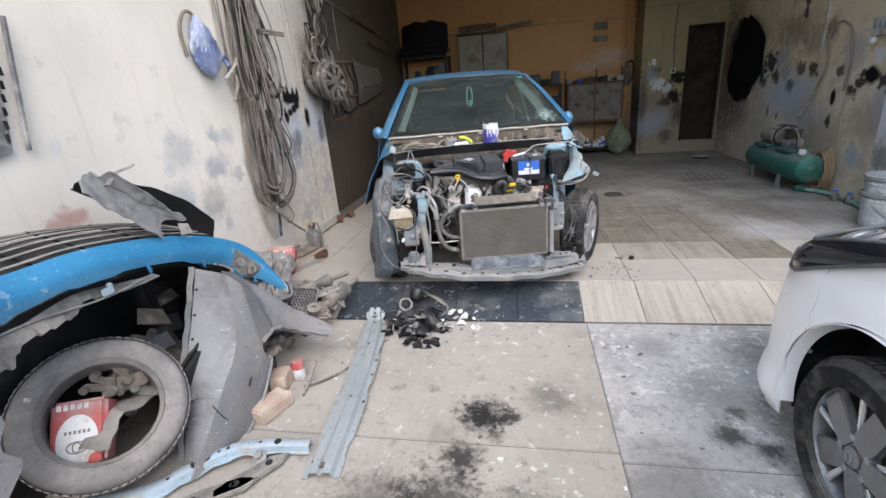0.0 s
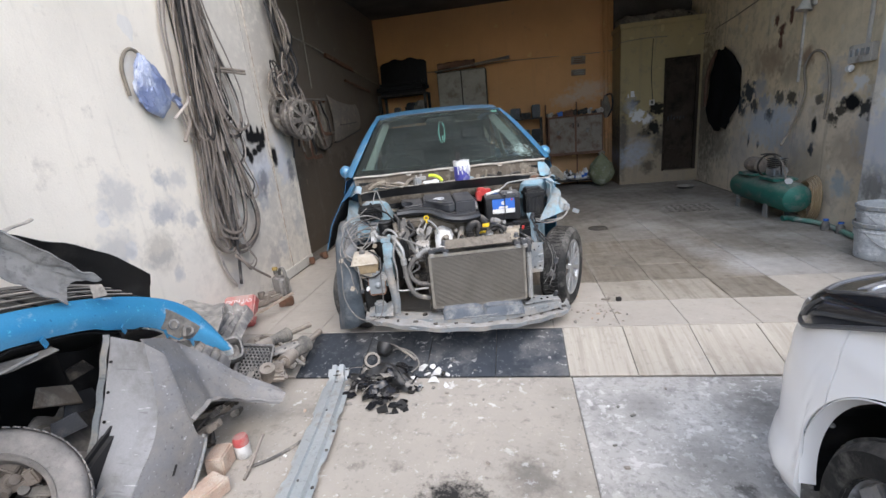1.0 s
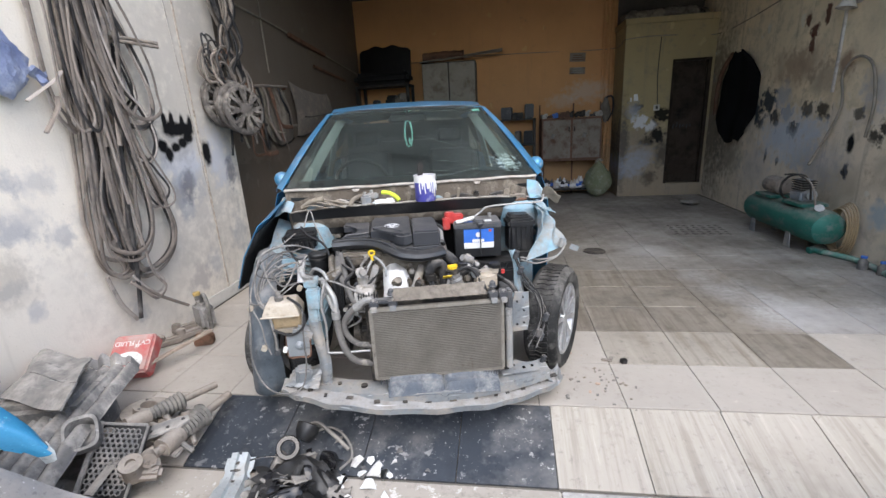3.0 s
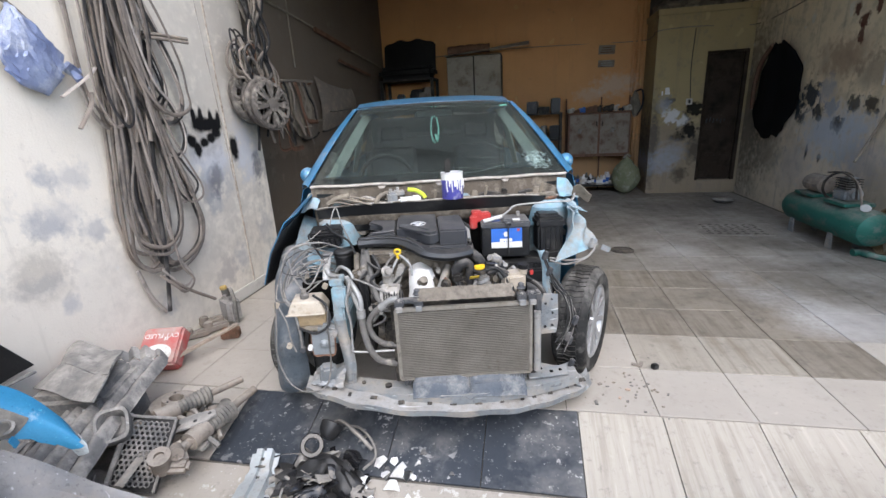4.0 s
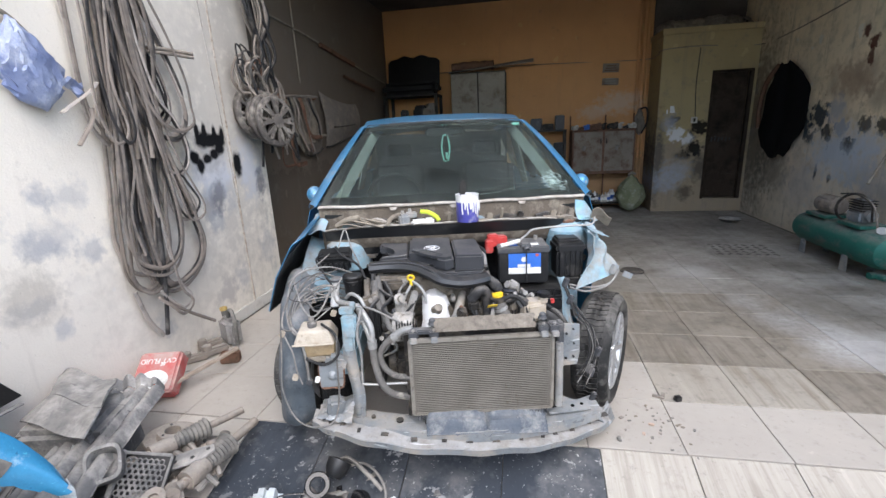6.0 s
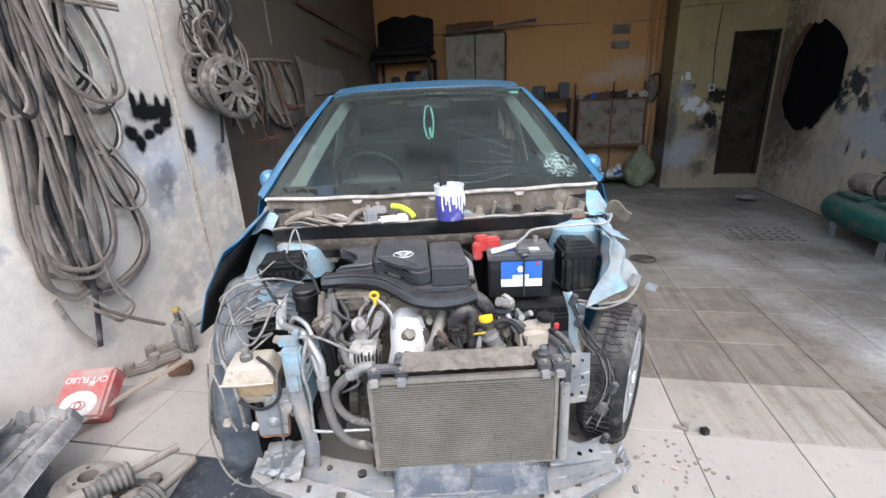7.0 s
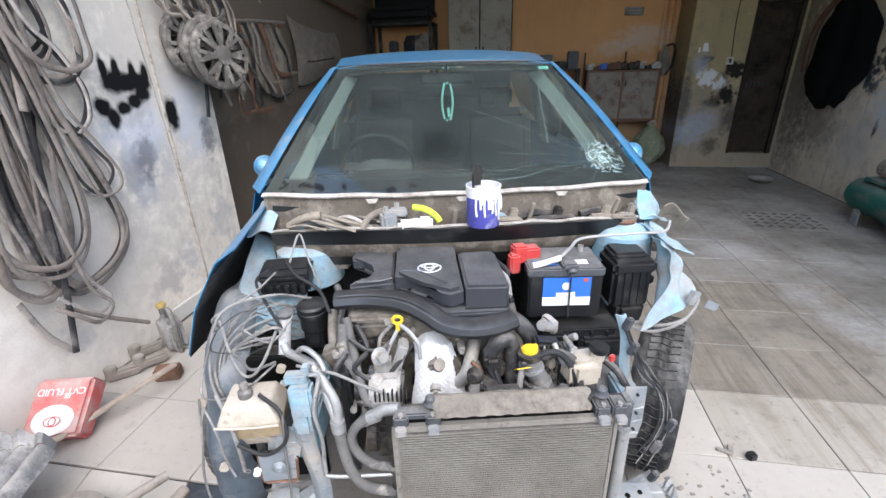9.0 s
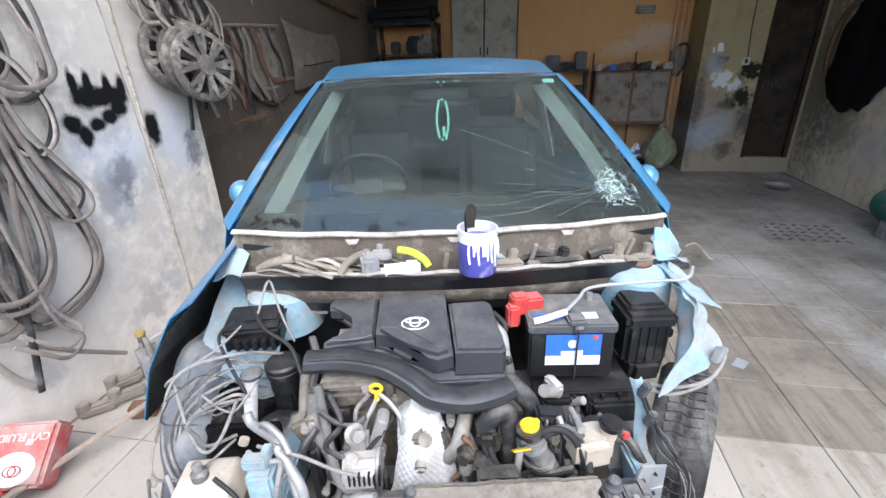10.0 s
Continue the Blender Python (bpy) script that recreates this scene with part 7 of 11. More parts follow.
tube(bm, [(-0.03, 0.01, 0.1), (-0.032, 0.01, 0.16), (-0.02, 0.01, 0.195), (-0.006, 0.01, 0.18), (-0.01, 0.01, 0.14)], 0.004, 6)
part("stirring_tool", bm, "dark_iron", can)


# ---- scrap heap by the cream wall ----
M["primer"] = surf("grey_primer", (0.235, 0.235, 0.24), (0.175, 0.175, 0.18), 0.6, 0.0, 5.0, 90.0, (0.27, 0.255, 0.235), 0.55, 5.0, 0.12, dust=0.3, spots=0.3, scr=0.6)
# lighter copy of the primer, for the facet turned to the light
M["primer_light"] = surf("lit_grey_primer", (0.3, 0.3, 0.305), (0.22, 0.22, 0.225), 0.5, 0.0, 3.0, 120.0, (0.17, 0.165, 0.16), 0.4, 4.0, 0.06, spots=0.06, scr=0.5)
M["bumper_blue"] = surf("scuffed_blue_bumper_paint", (0.038, 0.22, 0.42), (0.05, 0.27, 0.47), 0.3, 0.1, 4.0, 140.0, (0.4, 0.5, 0.56), 0.06, 9.0, 0.05, coat=0.5, spots=0.12, scr=0.6)
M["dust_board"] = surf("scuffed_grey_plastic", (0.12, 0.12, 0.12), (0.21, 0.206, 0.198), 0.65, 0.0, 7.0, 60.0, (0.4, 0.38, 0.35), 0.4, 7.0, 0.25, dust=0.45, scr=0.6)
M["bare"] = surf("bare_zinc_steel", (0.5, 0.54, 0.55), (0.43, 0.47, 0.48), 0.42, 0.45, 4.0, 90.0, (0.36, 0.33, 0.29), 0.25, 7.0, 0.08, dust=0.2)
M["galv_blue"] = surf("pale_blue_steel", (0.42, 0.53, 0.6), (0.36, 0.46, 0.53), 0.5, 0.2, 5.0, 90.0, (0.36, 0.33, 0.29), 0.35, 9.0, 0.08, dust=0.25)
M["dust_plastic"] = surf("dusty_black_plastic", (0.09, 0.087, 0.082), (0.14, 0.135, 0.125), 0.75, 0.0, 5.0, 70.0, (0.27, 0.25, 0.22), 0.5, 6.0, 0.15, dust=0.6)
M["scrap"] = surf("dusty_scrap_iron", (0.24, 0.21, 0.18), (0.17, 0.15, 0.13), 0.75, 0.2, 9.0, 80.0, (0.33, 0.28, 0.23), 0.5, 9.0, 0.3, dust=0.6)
M["brick"] = surf("dusty_brick", (0.5, 0.38, 0.3), (0.42, 0.3, 0.23), 0.9, 0.0, 14.0, 90.0, (0.55, 0.48, 0.4), 0.5, 10.0, 0.5)
M["carton_red"] = surf("glossy_red_tin", (0.47, 0.1, 0.095), (0.4, 0.075, 0.072), 0.45, 0.0, 5.0, 120.0, (0.42, 0.3, 0.27), 0.5, 7.0, 0.05, spots=0.25, dust=0.6)
M["wood"] = surf("weathered_wood", (0.34, 0.28, 0.23), (0.24, 0.195, 0.16), 0.85, 0.0, 8.0, 60.0, (0.4, 0.35, 0.29), 0.4, 7.0, 0.3)
M["clear"] = glass_mat("scuffed_clear_plastic", (0.75, 0.76, 0.74), 0.35)
M["tyre_dust"] = surf("dust_grey_tyre", (0.15, 0.143, 0.135), (0.21, 0.2, 0.19), 0.85, 0.0, 6.0, 110.0, (0.27, 0.25, 0.23), 0.4, 6.0, 0.2, dust=0.45)


def along(keys, n=1):
    line = curve_points(keys, 8)

    def at(a):
        x = max(0.0, min(1.0, a)) * (len(line) - 1)
        i = min(int(x), len(line) - 2)
        return line[i].lerp(line[i + 1], x - i)
    return at


# blue bumper cover with its black grille, lying along the wall
bump = thing("bumper_cover", "scuffed blue bumper cover with black grille slats", "bumper")
top_edge = along([(-0.86, 0.6, 1.0), (-0.95, 0.85, 0.985), (-1.0, 1.14, 0.94), (-1.0, 1.43, 0.925), (-1.0, 1.82, 0.845), (-0.98, 2.12, 0.735), (-0.92, 2.27, 0.62), (-0.85, 2.33, 0.47), (-0.80, 2.34, 0.36)])
low_edge = along([(-0.80, 0.6, 0.88), (-0.90, 0.85, 0.855), (-0.95, 1.10, 0.825), (-0.95, 1.38, 0.825), (-0.95, 1.77, 0.74), (-0.95, 2.06, 0.61), (-0.92, 2.17, 0.5), (-0.86, 2.27, 0.42), (-0.81, 2.32, 0.34)])


def band(a, b):
    p = top_edge(a).lerp(low_edge(a), b)
    tooth = 0.012 * (math.sin(37 * a) > 0.3) * (b > 0.9)
    return p + Vector((0.03 * math.sin(math.pi * b), 0, -tooth))


part("skin", sheet(B(), band, 60, 6, 0.004), "bumper_blue", bump, smooth=True)
part("inner_skin", sheet(B(), lambda a, b: band(0.68 * a, 1) + Vector((-0.32 * b - 0.01, 0.02 * b, -0.1 * b - 0.01)), 40, 5, 0.004), "black_plastic", bump, smooth=True)
for k in range(6):
    off = 0.03 + 0.05 * k
    bm = tube(B(), [top_edge(a / 20) + Vector((-off, 0.01, 0.012 + 0.02 * k - 0.0018 * k * k)) for a in range(2, 13)], 0.011, 6, 2, flat=0.5)
    part("grille_slat", bm, "dust_plastic", bump, smooth=True)
for k in range(7):
    a = 0.14 + 0.08 * k
    part("grille_strut", tube(B(), [top_edge(a) + Vector((-0.02, 0, 0.0)), top_edge(a) + Vector((-0.28, 0.01, 0.07))], 0.005, 6, 1), "black_plastic", bump)
part("grille_back", sheet(B(), lambda a, b: top_edge(lerp(0.08, 0.62, a)) + Vector((-0.3 * b - 0.01, 0, 0.06 * b - 0.02)), 20, 3, 0.004), "black_plastic", bump)
for a in (0.45, 0.56, 0.68, 0.8):
    part("tab", bx(B(), low_edge(a) + Vector((0.012, 0, -0.012)), (0.005, 0.024, 0.042), 0.001, (20, 0, 20)), "bumper_blue", bump)
part("lamp_recess", sheet(B(), lambda a, b: band(lerp(0.66, 0.8, a), lerp(0.35 + 0.15 * a, 0.98, b)) + Vector((0.006, 0, 0.002)), 10, 5, 0.003), "dust_plastic", bump, "black fog-lamp recess", True)
for a in (0.695, 0.76):
    part("lamp_socket", lathe(B(), [(0.018, 0.0), (0.026, 0.0), (0.026, 0.01), (0.018, 0.01)], Matrix.Translation(band(a, 0.75) + Vector((0.008, 0, 0.0))) @ Vector((1, -0.2, 0.3)).to_track_quat("Z", "Y").to_matrix().to_4x4(), 18, close=True), "dust_board", bump)
part("torn_tape", sheet(B(), lambda a, b: band(0.97 + 0.03 * a, b) + Vector((0.006, 0.004, -0.03 * a * (b > 0.4))), 4, 6, 0.003), "bare", bump, "peeling pale tape at the tip")
bx_ = bx(B(), low_edge(0.79) + Vector((0.01, 0.0, 0.04)), (0.03, 0.1, 0.07), 0.015, (-25, 0, 10))
part("lamp_mount", bx_, "dust_plastic", bump, smooth=True)

# torn grey plastic strip resting on the bumper
M["bracket_grey"] = surf("pale_dusty_plastic", (0.3, 0.295, 0.285), (0.2, 0.197, 0.19), 0.7, 0.0, 8.0, 60.0, (0.1, 0.098, 0.095), 0.4, 9.0, 0.2, dust=0.4)
strip = thing("plastic_bracket", "torn dusty grey plastic bracket lying on the bumper", "bracket")
part("strip_body", sheet(B(), lambda a, b: (-1.0 - 0.06 * math.sin(math.pi * b) + 0.05 * a, lerp(1.50, 1.77, a) + 0.16 * b - 0.02 * a, lerp(1.13, 0.86, a) + 0.04 * b + wob((a, b, 0), 6, 0.02) + 0.025 * math.sin(math.pi * b) + 0.012 * (abs(b - 0.5) < 0.2)), 24, 14, 0.006),
     "bracket_grey", strip, smooth=True)
part("hook", tube(B(), [(-1.02, 1.62, 1.13), (-1.04, 1.70, 1.17), (-1.05, 1.78, 1.18), (-1.04, 1.8, 1.19)], 0.012, 6, flat=0.4), "dust_plastic", strip)
part("clip", prism(B(), [(0, 0), (0.05, 0), (0.04, 0.05), (0.0, 0.06)], 0.006, pose(-0.95, 1.85, 0.84, 70, 0, 50), 0.002), "dust_plastic", strip)
pan = thing("black_liner", "black bent plastic liner leaning on the wall", "liner")
part("liner_sheet", sheet(B(), lambda a, b: (-1.22 + 0.05 * math.sin(math.pi * a) - 0.1 * b, lerp(1.72, 2.42, a), lerp(1.17, 0.75, a) - lerp(0.06, 0.32, a) * b + 0.05 * math.sin(3 * a) + wob((a, b, 2), 5, 0.02)), 18, 8, 0.005), "black_plastic", pan, smooth=True)

# jagged steel under the bumper
jag = thing("bumper_reinforcement", "dented dusty steel strip with a torn edge", "bumper part")
part("steel_strip", sheet(B(), lambda a, b: (-0.99 + 0.02 * math.sin(7 * a) + 0.03 * b, lerp(0.9, 1.66, a), spline([(0, 0.76), (0.5, 0.785), (1, 0.725)], a) - b * (0.012 + 0.1 * (1 - a) * (0.45 + 0.4 * (math.sin(17 * a) > 0) + 0.2 * (math.sin(41 * a) > 0.2)))), 60, 4, 0.004), "dust_plastic", jag)
part("strip_lip", tube(B(), [(-0.965, lerp(0.9, 1.6, k / 6), 0.772 + 0.015 * math.sin(k) - 0.006 * k) for k in range(7)], 0.008, 6, 3, flat=0.5), "steel", jag)
part("clip", bx(bx(B(), (-0.955, 1.42, 0.755), (0.012, 0.05, 0.03), 0.003), (-0.95, 1.43, 0.775), (0.02, 0.015, 0.02), 0.003), "galv_blue", jag)
fl = thing("torn_panel", "torn light grey plastic panel standing beside the tyre", "car panel")
part("panel", sheet(B(), lambda a, b: (-0.985 + 0.03 * a, lerp(0.6, 0.94 + 0.02 * math.sin(25 * b) - 0.32 * max(0, b - 0.3), a), lerp(0.70 - 0.12 * a, -0.1, b)), 10, 24, 0.005), "primer", fl, smooth=True)
part("bolt", cy(B(), (-0.95, 1.03, 0.55), (-0.938, 1.03, 0.55), 0.008, n=8), "steel", fl)
# black sheets added to block light and darken the hollow behind the tyre
hl = thing("arch_liner", "black crumpled sheets added in the heap to darken its hollow", "liner")
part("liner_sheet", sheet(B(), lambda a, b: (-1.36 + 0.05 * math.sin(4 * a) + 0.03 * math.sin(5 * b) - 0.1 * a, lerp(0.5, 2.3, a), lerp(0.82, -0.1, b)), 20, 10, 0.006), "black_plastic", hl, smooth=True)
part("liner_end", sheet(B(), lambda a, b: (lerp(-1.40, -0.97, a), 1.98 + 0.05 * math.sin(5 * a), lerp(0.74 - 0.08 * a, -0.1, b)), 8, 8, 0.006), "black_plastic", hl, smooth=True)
for k, (y, z, w, h, mt) in enumerate([(1.66, 0.50, 0.2, 0.08, "cowl_floor"), (1.74, 0.42, 0.14, 0.08, "black_plastic"), (1.66, 0.36, 0.12, 0.07, "grey_plastic"), (1.78, 0.55, 0.1, 0.05, "dark_iron")]):
    sc = thing("broken_trim", "dusty broken trim piece wedged in the heap", "scrap", pose(-1.12, y + 0.05, z - 0.02, 20 * k - 25, 12, 30 - 15 * k), "broken panels in the heap")
    part("piece", prism(B(), [(-w / 2, -h / 2), (w / 2, -h * 0.6), (w * 0.42, h / 2), (-w * 0.3, h * 0.55)], 0.012, pose(0, 0, 0, 60, 0, 60), 0.003), mt, sc)
part("stack", sheet(B(), lambda a, b: (-1.3 + 0.42 * a, 1.55 + 0.42 * b, 0.24 + 0.1 * math.sin(5 * a + 3 * b) + wob((a * 3, b * 3, 3), 2, 0.07)), 16, 16, 0.02), "dust_plastic", thing("crushed_trim", "crushed dark plastic trim in the heap", "scrap"), smooth=True)

# bare tyre leaning on the heap, with a red tin in it
def round_tyre(name, label, m, r, rin, w, mat):
    th_ = thing(name, label, "tyre", m)
    h = w / 2
    mid, half = (r + rin) / 2, (r - rin) / 2
    prof = [(mid + half * math.copysign(abs(math.cos(t)) ** 0.62, math.cos(t)), h * 1.04 * math.copysign(abs(math.sin(t)) ** 0.75, math.sin(t))) for t in [2 * math.pi * k / 28 for k in range(28)]]
    prof = [(max(q, rin + 0.012) if abs(z) < 0.6 * h else q, z) for q, z in prof]
    part("carcass", lathe(B(), prof, None, 56, close=True), mat, th_, smooth=True)
    for k, rr in enumerate((rin + 0.022,)):
        part("sidewall_ring", lathe(B(), [(rr, h * 1.0), (rr + 0.003, h * 1.045), (rr + 0.006, h * 1.0)], None, 48, close=True), mat, th_, smooth=True)
    bm = B()
    for k in range(64):
        for z in (-0.55, -0.2, 0.2, 0.55):
            mm = pose(0, 0, 0, 0, 0, 360 * (k + (0.5 if z > 0 else 0)) / 64) @ pose(r, 0, z * h, 18 if z > 0 else -18, 0, 0)
            bmesh.ops.create_cube(bm, size=1.0, matrix=mm @ Matrix.Diagonal((0.005, 0.021, h * 0.34, 1)))
    part("tread", bm, mat, th_)
    return th_


TY = Matrix.Translation((-1.085, 1.335, 0.235)) @ Vector((0.6, -0.46, 0.63)).to_track_quat("Z", "Y").to_matrix().to_4x4()
round_tyre("tyre", "bare dusty tyre with no rim, leaning on the scrap", TY, 0.305, 0.185, 0.17, "tyre_dust")
tin = thing("oil_tin", "crushed red oil tin with a white oval label", "tin", TY @ pose(-0.085, -0.03, -0.05, 10, -14, -20) @ Matrix.Scale(1.3, 4))
part("body", bx(B(), (0, 0, 0), (0.15, 0.2, 0.09), 0.012, (0, 0, 0), 3), "carton_red", tin, smooth=True)
part("oval", lathe(B(), [(0.0, 0.0), (0.06, 0.0), (0.061, 0.002)], pose(0.0, -0.02, 0.0455) @ Matrix.Diagonal((0.9, 1.25, 1, 1)), 28), "white_pl", tin, "white oval label")
bm = B()
for rx, ry in ((0.026, 0.017), (0.011, 0.014)):
    tube(bm, [Vector((rx * math.cos(t), -0.04 + ry * math.sin(t), 0.0485)) for t in [2 * math.pi * k / 20 for k in range(21)]], 0.0018, 5, 1)
for k in range(6):
    bx(bm, (-0.03 + 0.012 * k, 0.005, 0.048), (0.007, 0.01, 0.001))
part("print", bm, "scrap", tin)
bm = B()
for k in range(5):
    bx(bm, (-0.05 + 0.018 * k, 0.082, 0.0455), (0.012, 0.018, 0.002))
part("lettering", bm, "white_pl", tin)
part("cap", cy(B(), (0.05, -0.08, 0.04), (0.05, -0.08, 0.055), 0.018, n=16, bev=0.003), "red", tin)
random.seed(8)
for k in range(11):
    t = random.uniform(-0.6, 2.2)
    r = random.uniform(0.05, 0.15)
    sc = thing("scrap_part", "dusty broken metal fitting among the scrap", "scrap", TY @ pose(r * math.cos(t) + 0.05, r * math.sin(t) + 0.03, -0.06 + random.uniform(-0.02, 0.03), *[random.uniform(-50, 50) for _ in range(3)]), "scrap in the tyre")
    bm = bx(B(), (0, 0, 0), (0.12, 0.035, 0.02), 0.006)
    bx(bm, (0.05, 0.02, 0.01), (0.04, 0.06, 0.025), 0.006)
    cy(bm, (-0.05, 0, 0), (-0.05, 0, 0.03), 0.018, n=14)
    part("fitting", bm, random.choice(["scrap", "dust_plastic", "scrap"]), sc, smooth=True)

# grey-primed front wing standing on edge
wing2 = thing("front_wing_panel", "grey-primed front wing panel with scratches, standing on edge", "car panel")
w_front = along([(-0.93, 1.85, 0.67), (-0.945, 1.745, 0.42), (-0.94, 1.62, 0.2), (-0.88, 1.42, -0.1)])
w_crease = along([(-0.74, 1.81, 0.655), (-0.735, 1.765, 0.34), (-0.735, 1.60, 0.17), (-0.75, 1.31, -0.07)])
w_right = along([(-0.70, 1.85, 0.58), (-0.69, 1.88, 0.2), (-0.695, 1.91, 0.11), (-0.705, 1.77, -0.05), (-0.71, 1.63, -0.112)])
w_top = along([(-0.78, 1.83, 0.665), (-0.87, 2.03, 0.565), (-0.90, 2.18, 0.45), (-0.74, 2.3, 0.22), (-0.58, 2.37, 0.08)])
w_arch = along([(-0.69, 1.87, 0.24), (-0.72, 2.02, 0.225), (-0.72, 2.12, 0.175), (-0.68, 2.23, 0.09), (-0.54, 2.30, 0.03)])


def face(p, q, bulge, amp=0.006):
    def fn(a, b):
        r = p(a).lerp(q(a), b)
        return r + Vector((bulge * math.sin(math.pi * b) + wob((a * 2, b, p(0).y), 2.5, amp), 0, 0))
    return fn


part("panel", sheet(B(), face(w_front, w_crease, 0.012), 24, 8, 0.003), "primer_light", wing2, "grey primed facet, coloured lighter as its lit side", True)
part("panel", sheet(B(), face(w_crease, w_right, 0.01), 30, 10, 0.003), "primer", wing2, smooth=True)
part("panel", sheet(B(), lambda a, b: face(w_top, w_arch, 0.02, 0.022)(a, b) + Vector((0.02 * max(0, 1 - abs(b - 0.35 - 0.1 * math.sin(4 * a)) / 0.12), 0, 0)), 40, 10, 0.003), "primer", wing2, smooth=True)
part("arch_flange", sheet(B(), lambda a, b: w_arch(a) + Vector((0.035 * b - 0.012, 0, 0.012 + 0.012 * math.sin(math.pi * b) + 0.004 * math.sin(33 * a))), 40, 3, 0.004), "primer", wing2, smooth=True)
part("arch_edge", tube(B(), [w_right(lerp(0.35, 1.0, k / 16)) + Vector((0.008, 0.004, 0)) for k in range(17)], 0.008, 6, 2), "steel", wing2, smooth=True)
part("front_edge", sheet(B(), lambda a, b: w_front(a) + Vector((-0.03 * b, 0.0, 0.01)) + Vector((0.004 * math.sin(40 * a), 0, 0)), 24, 2, 0.004), "steel", wing2, smooth=True)
for k in range(6):
    p = w_front(0.12 + 0.15 * k) + Vector((0.018, -0.004, 0))
    part("bolt_hole", cy(B(), p, p + Vector((0.003, -0.003, 0)), 0.006, n=10), "black_plastic", wing2)
for k in range(3):
    p = w_right(0.62 + 0.02 * k).lerp(w_crease(0.6), 0.15) + Vector((0.012, 0.02 * k - 0.1, 0.05 + 0.02 * k))
    part("slot", bx(B(), p, (0.004, 0.02, 0.01), 0.001, (40, 0, 0)), "black_plastic", wing2)
part("scratch", tube(B(), [(-0.722, 1.50, 0.16), (-0.718, 1.52, 0.1), (-0.716, 1.55, 0.04)], 0.0025, 5), "black_plastic", wing2)
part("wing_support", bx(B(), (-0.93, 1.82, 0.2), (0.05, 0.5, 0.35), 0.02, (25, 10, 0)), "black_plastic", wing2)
# scrap filling the arch
random.seed(31)
for k in range(16):
    y = random.uniform(1.75, 2.45)
    p = (-0.86 + random.uniform(-0.08, 0.08), y, -0.06 + random.uniform(0, 0.18) * max(0, 1 - abs(y - 2.0)))
    sc = thing("scrap_part", "dusty broken metal fitting among the scrap", "scrap", pose(*p, *[random.uniform(-60, 60) for _ in range(3)]), "scrap under the wing panel")
    bm = tube(B(), [(-0.09, 0, 0), (0, 0.03, 0.01), (0.09, 0.01, 0)], random.uniform(0.01, 0.02), 8)
    bx(bm, (0.05, 0, 0), (0.05, 0.05, 0.03), 0.006)
    part("fitting", bm, random.choice(["scrap", "dust_plastic", "dark_iron"]), sc, smooth=True)

# long hat-section rail on the concrete
rail_t = thing("bumper_beam", "bare zinc-grey pressed steel bumper beam with bolt holes", "bumper beam", Matrix.Translation((-0.415, 2.79, Z_OUT + 0.03)) @ pose(0, 0, 0, 0, 0, math.degrees(math.atan2(0.195, 1.37))))
rprof = [(-0.082, 0.0), (-0.055, 0.002), (-0.046, 0.03), (-0.012, 0.032), (-0.006, 0.018), (0.006, 0.018), (0.012, 0.032), (0.046, 0.03), (0.055, 0.002), (0.082, 0.0)]


def railfn(a, b):
    i = b * (len(rprof) - 1)
    k = min(int(i), len(rprof) - 2)
    x, z = (lerp(rprof[k][j], rprof[k + 1][j], i - k) for j in (0, 1))
    nick = 0.012 * (math.sin(23 * a) > 0.75) * (abs(x) > 0.06)
    bow = 0.05 * math.sin(math.pi * a)
    return (x * (1 - 0.2 * (a < 0.06)) - math.copysign(nick, x) + 0.035 * math.sin(math.pi * a), -1.4 * a, z + bow * 0.6 - 0.02 + 0.05 * max(0, 0.08 - a) / 0.08)


part("beam", sheet(B(), railfn, 60, 27, 0.003), "bare", rail_t, smooth=True)
bm = B()
for a, b, r in ((0.03, 0.4, 0.009), (0.03, 0.6, 0.009), (0.085, 0.42, 0.007), (0.085, 0.58, 0.007), (0.3, 0.5, 0.006), (0.52, 0.95, 0.008), (0.42, 0.95, 0.008), (0.68, 0.95, 0.008), (0.66, 0.5, 0.006), (0.94, 0.1, 0.009)):
    p = Vector(railfn(a, b))
    part("bolt_hole", cy(B(), p, p + Vector((0, 0, 0.003)), r, n=12), "dark_iron", rail_t)
bx(bm, Vector(railfn(0.055, 0.5)) + Vector((0, 0, 0.012)), (0.045, 0.012, 0.004))
part("slot", bm, "dark_iron", rail_t)
bm = bx(B(), Vector(railfn(0.97, 0.4)) + Vector((0, 0, 0.004)), (0.05, 0.03, 0.004))
part("slot", bm, "dark_iron", rail_t)

# perforated pale strut
r2 = along([(-1.16, 1.12, -0.06), (-0.906, 1.235, -0.06), (-0.796, 1.347, -0.055), (-0.69, 1.46, -0.05), (-0.533, 1.525, -0.055), (-0.33, 1.56, -0.075)])
st = thing("perforated_strut", "pale blue perforated steel strut on the concrete", "car part")
SECT = [(-0.046, -0.03), (-0.034, -0.028), (-0.03, 0.0), (-0.012, 0.006), (0.012, 0.006), (0.03, 0.0), (0.034, -0.028), (0.046, -0.03)]


def strut(a, b):
    """Hat section along the strut, with scalloped flanges."""
    k = b * (len(SECT) - 1)
    i = min(int(k), len(SECT) - 2)
    y, z = (lerp(SECT[i][j], SECT[i + 1][j], k - i) for j in (0, 1))
    d = (r2(a + 0.02) - r2(a - 0.02)).normalized()
    n = Vector((-d.y, d.x, 0))
    scallop = 1 + (0.16 * math.sin(34 * a) if abs(y) > 0.035 else 0)
    return r2(a) + n * (y * scallop * (1 - 0.25 * a)) + Vector((0, 0, z + 0.004 * (math.sin(21 * a) > 0.6)))


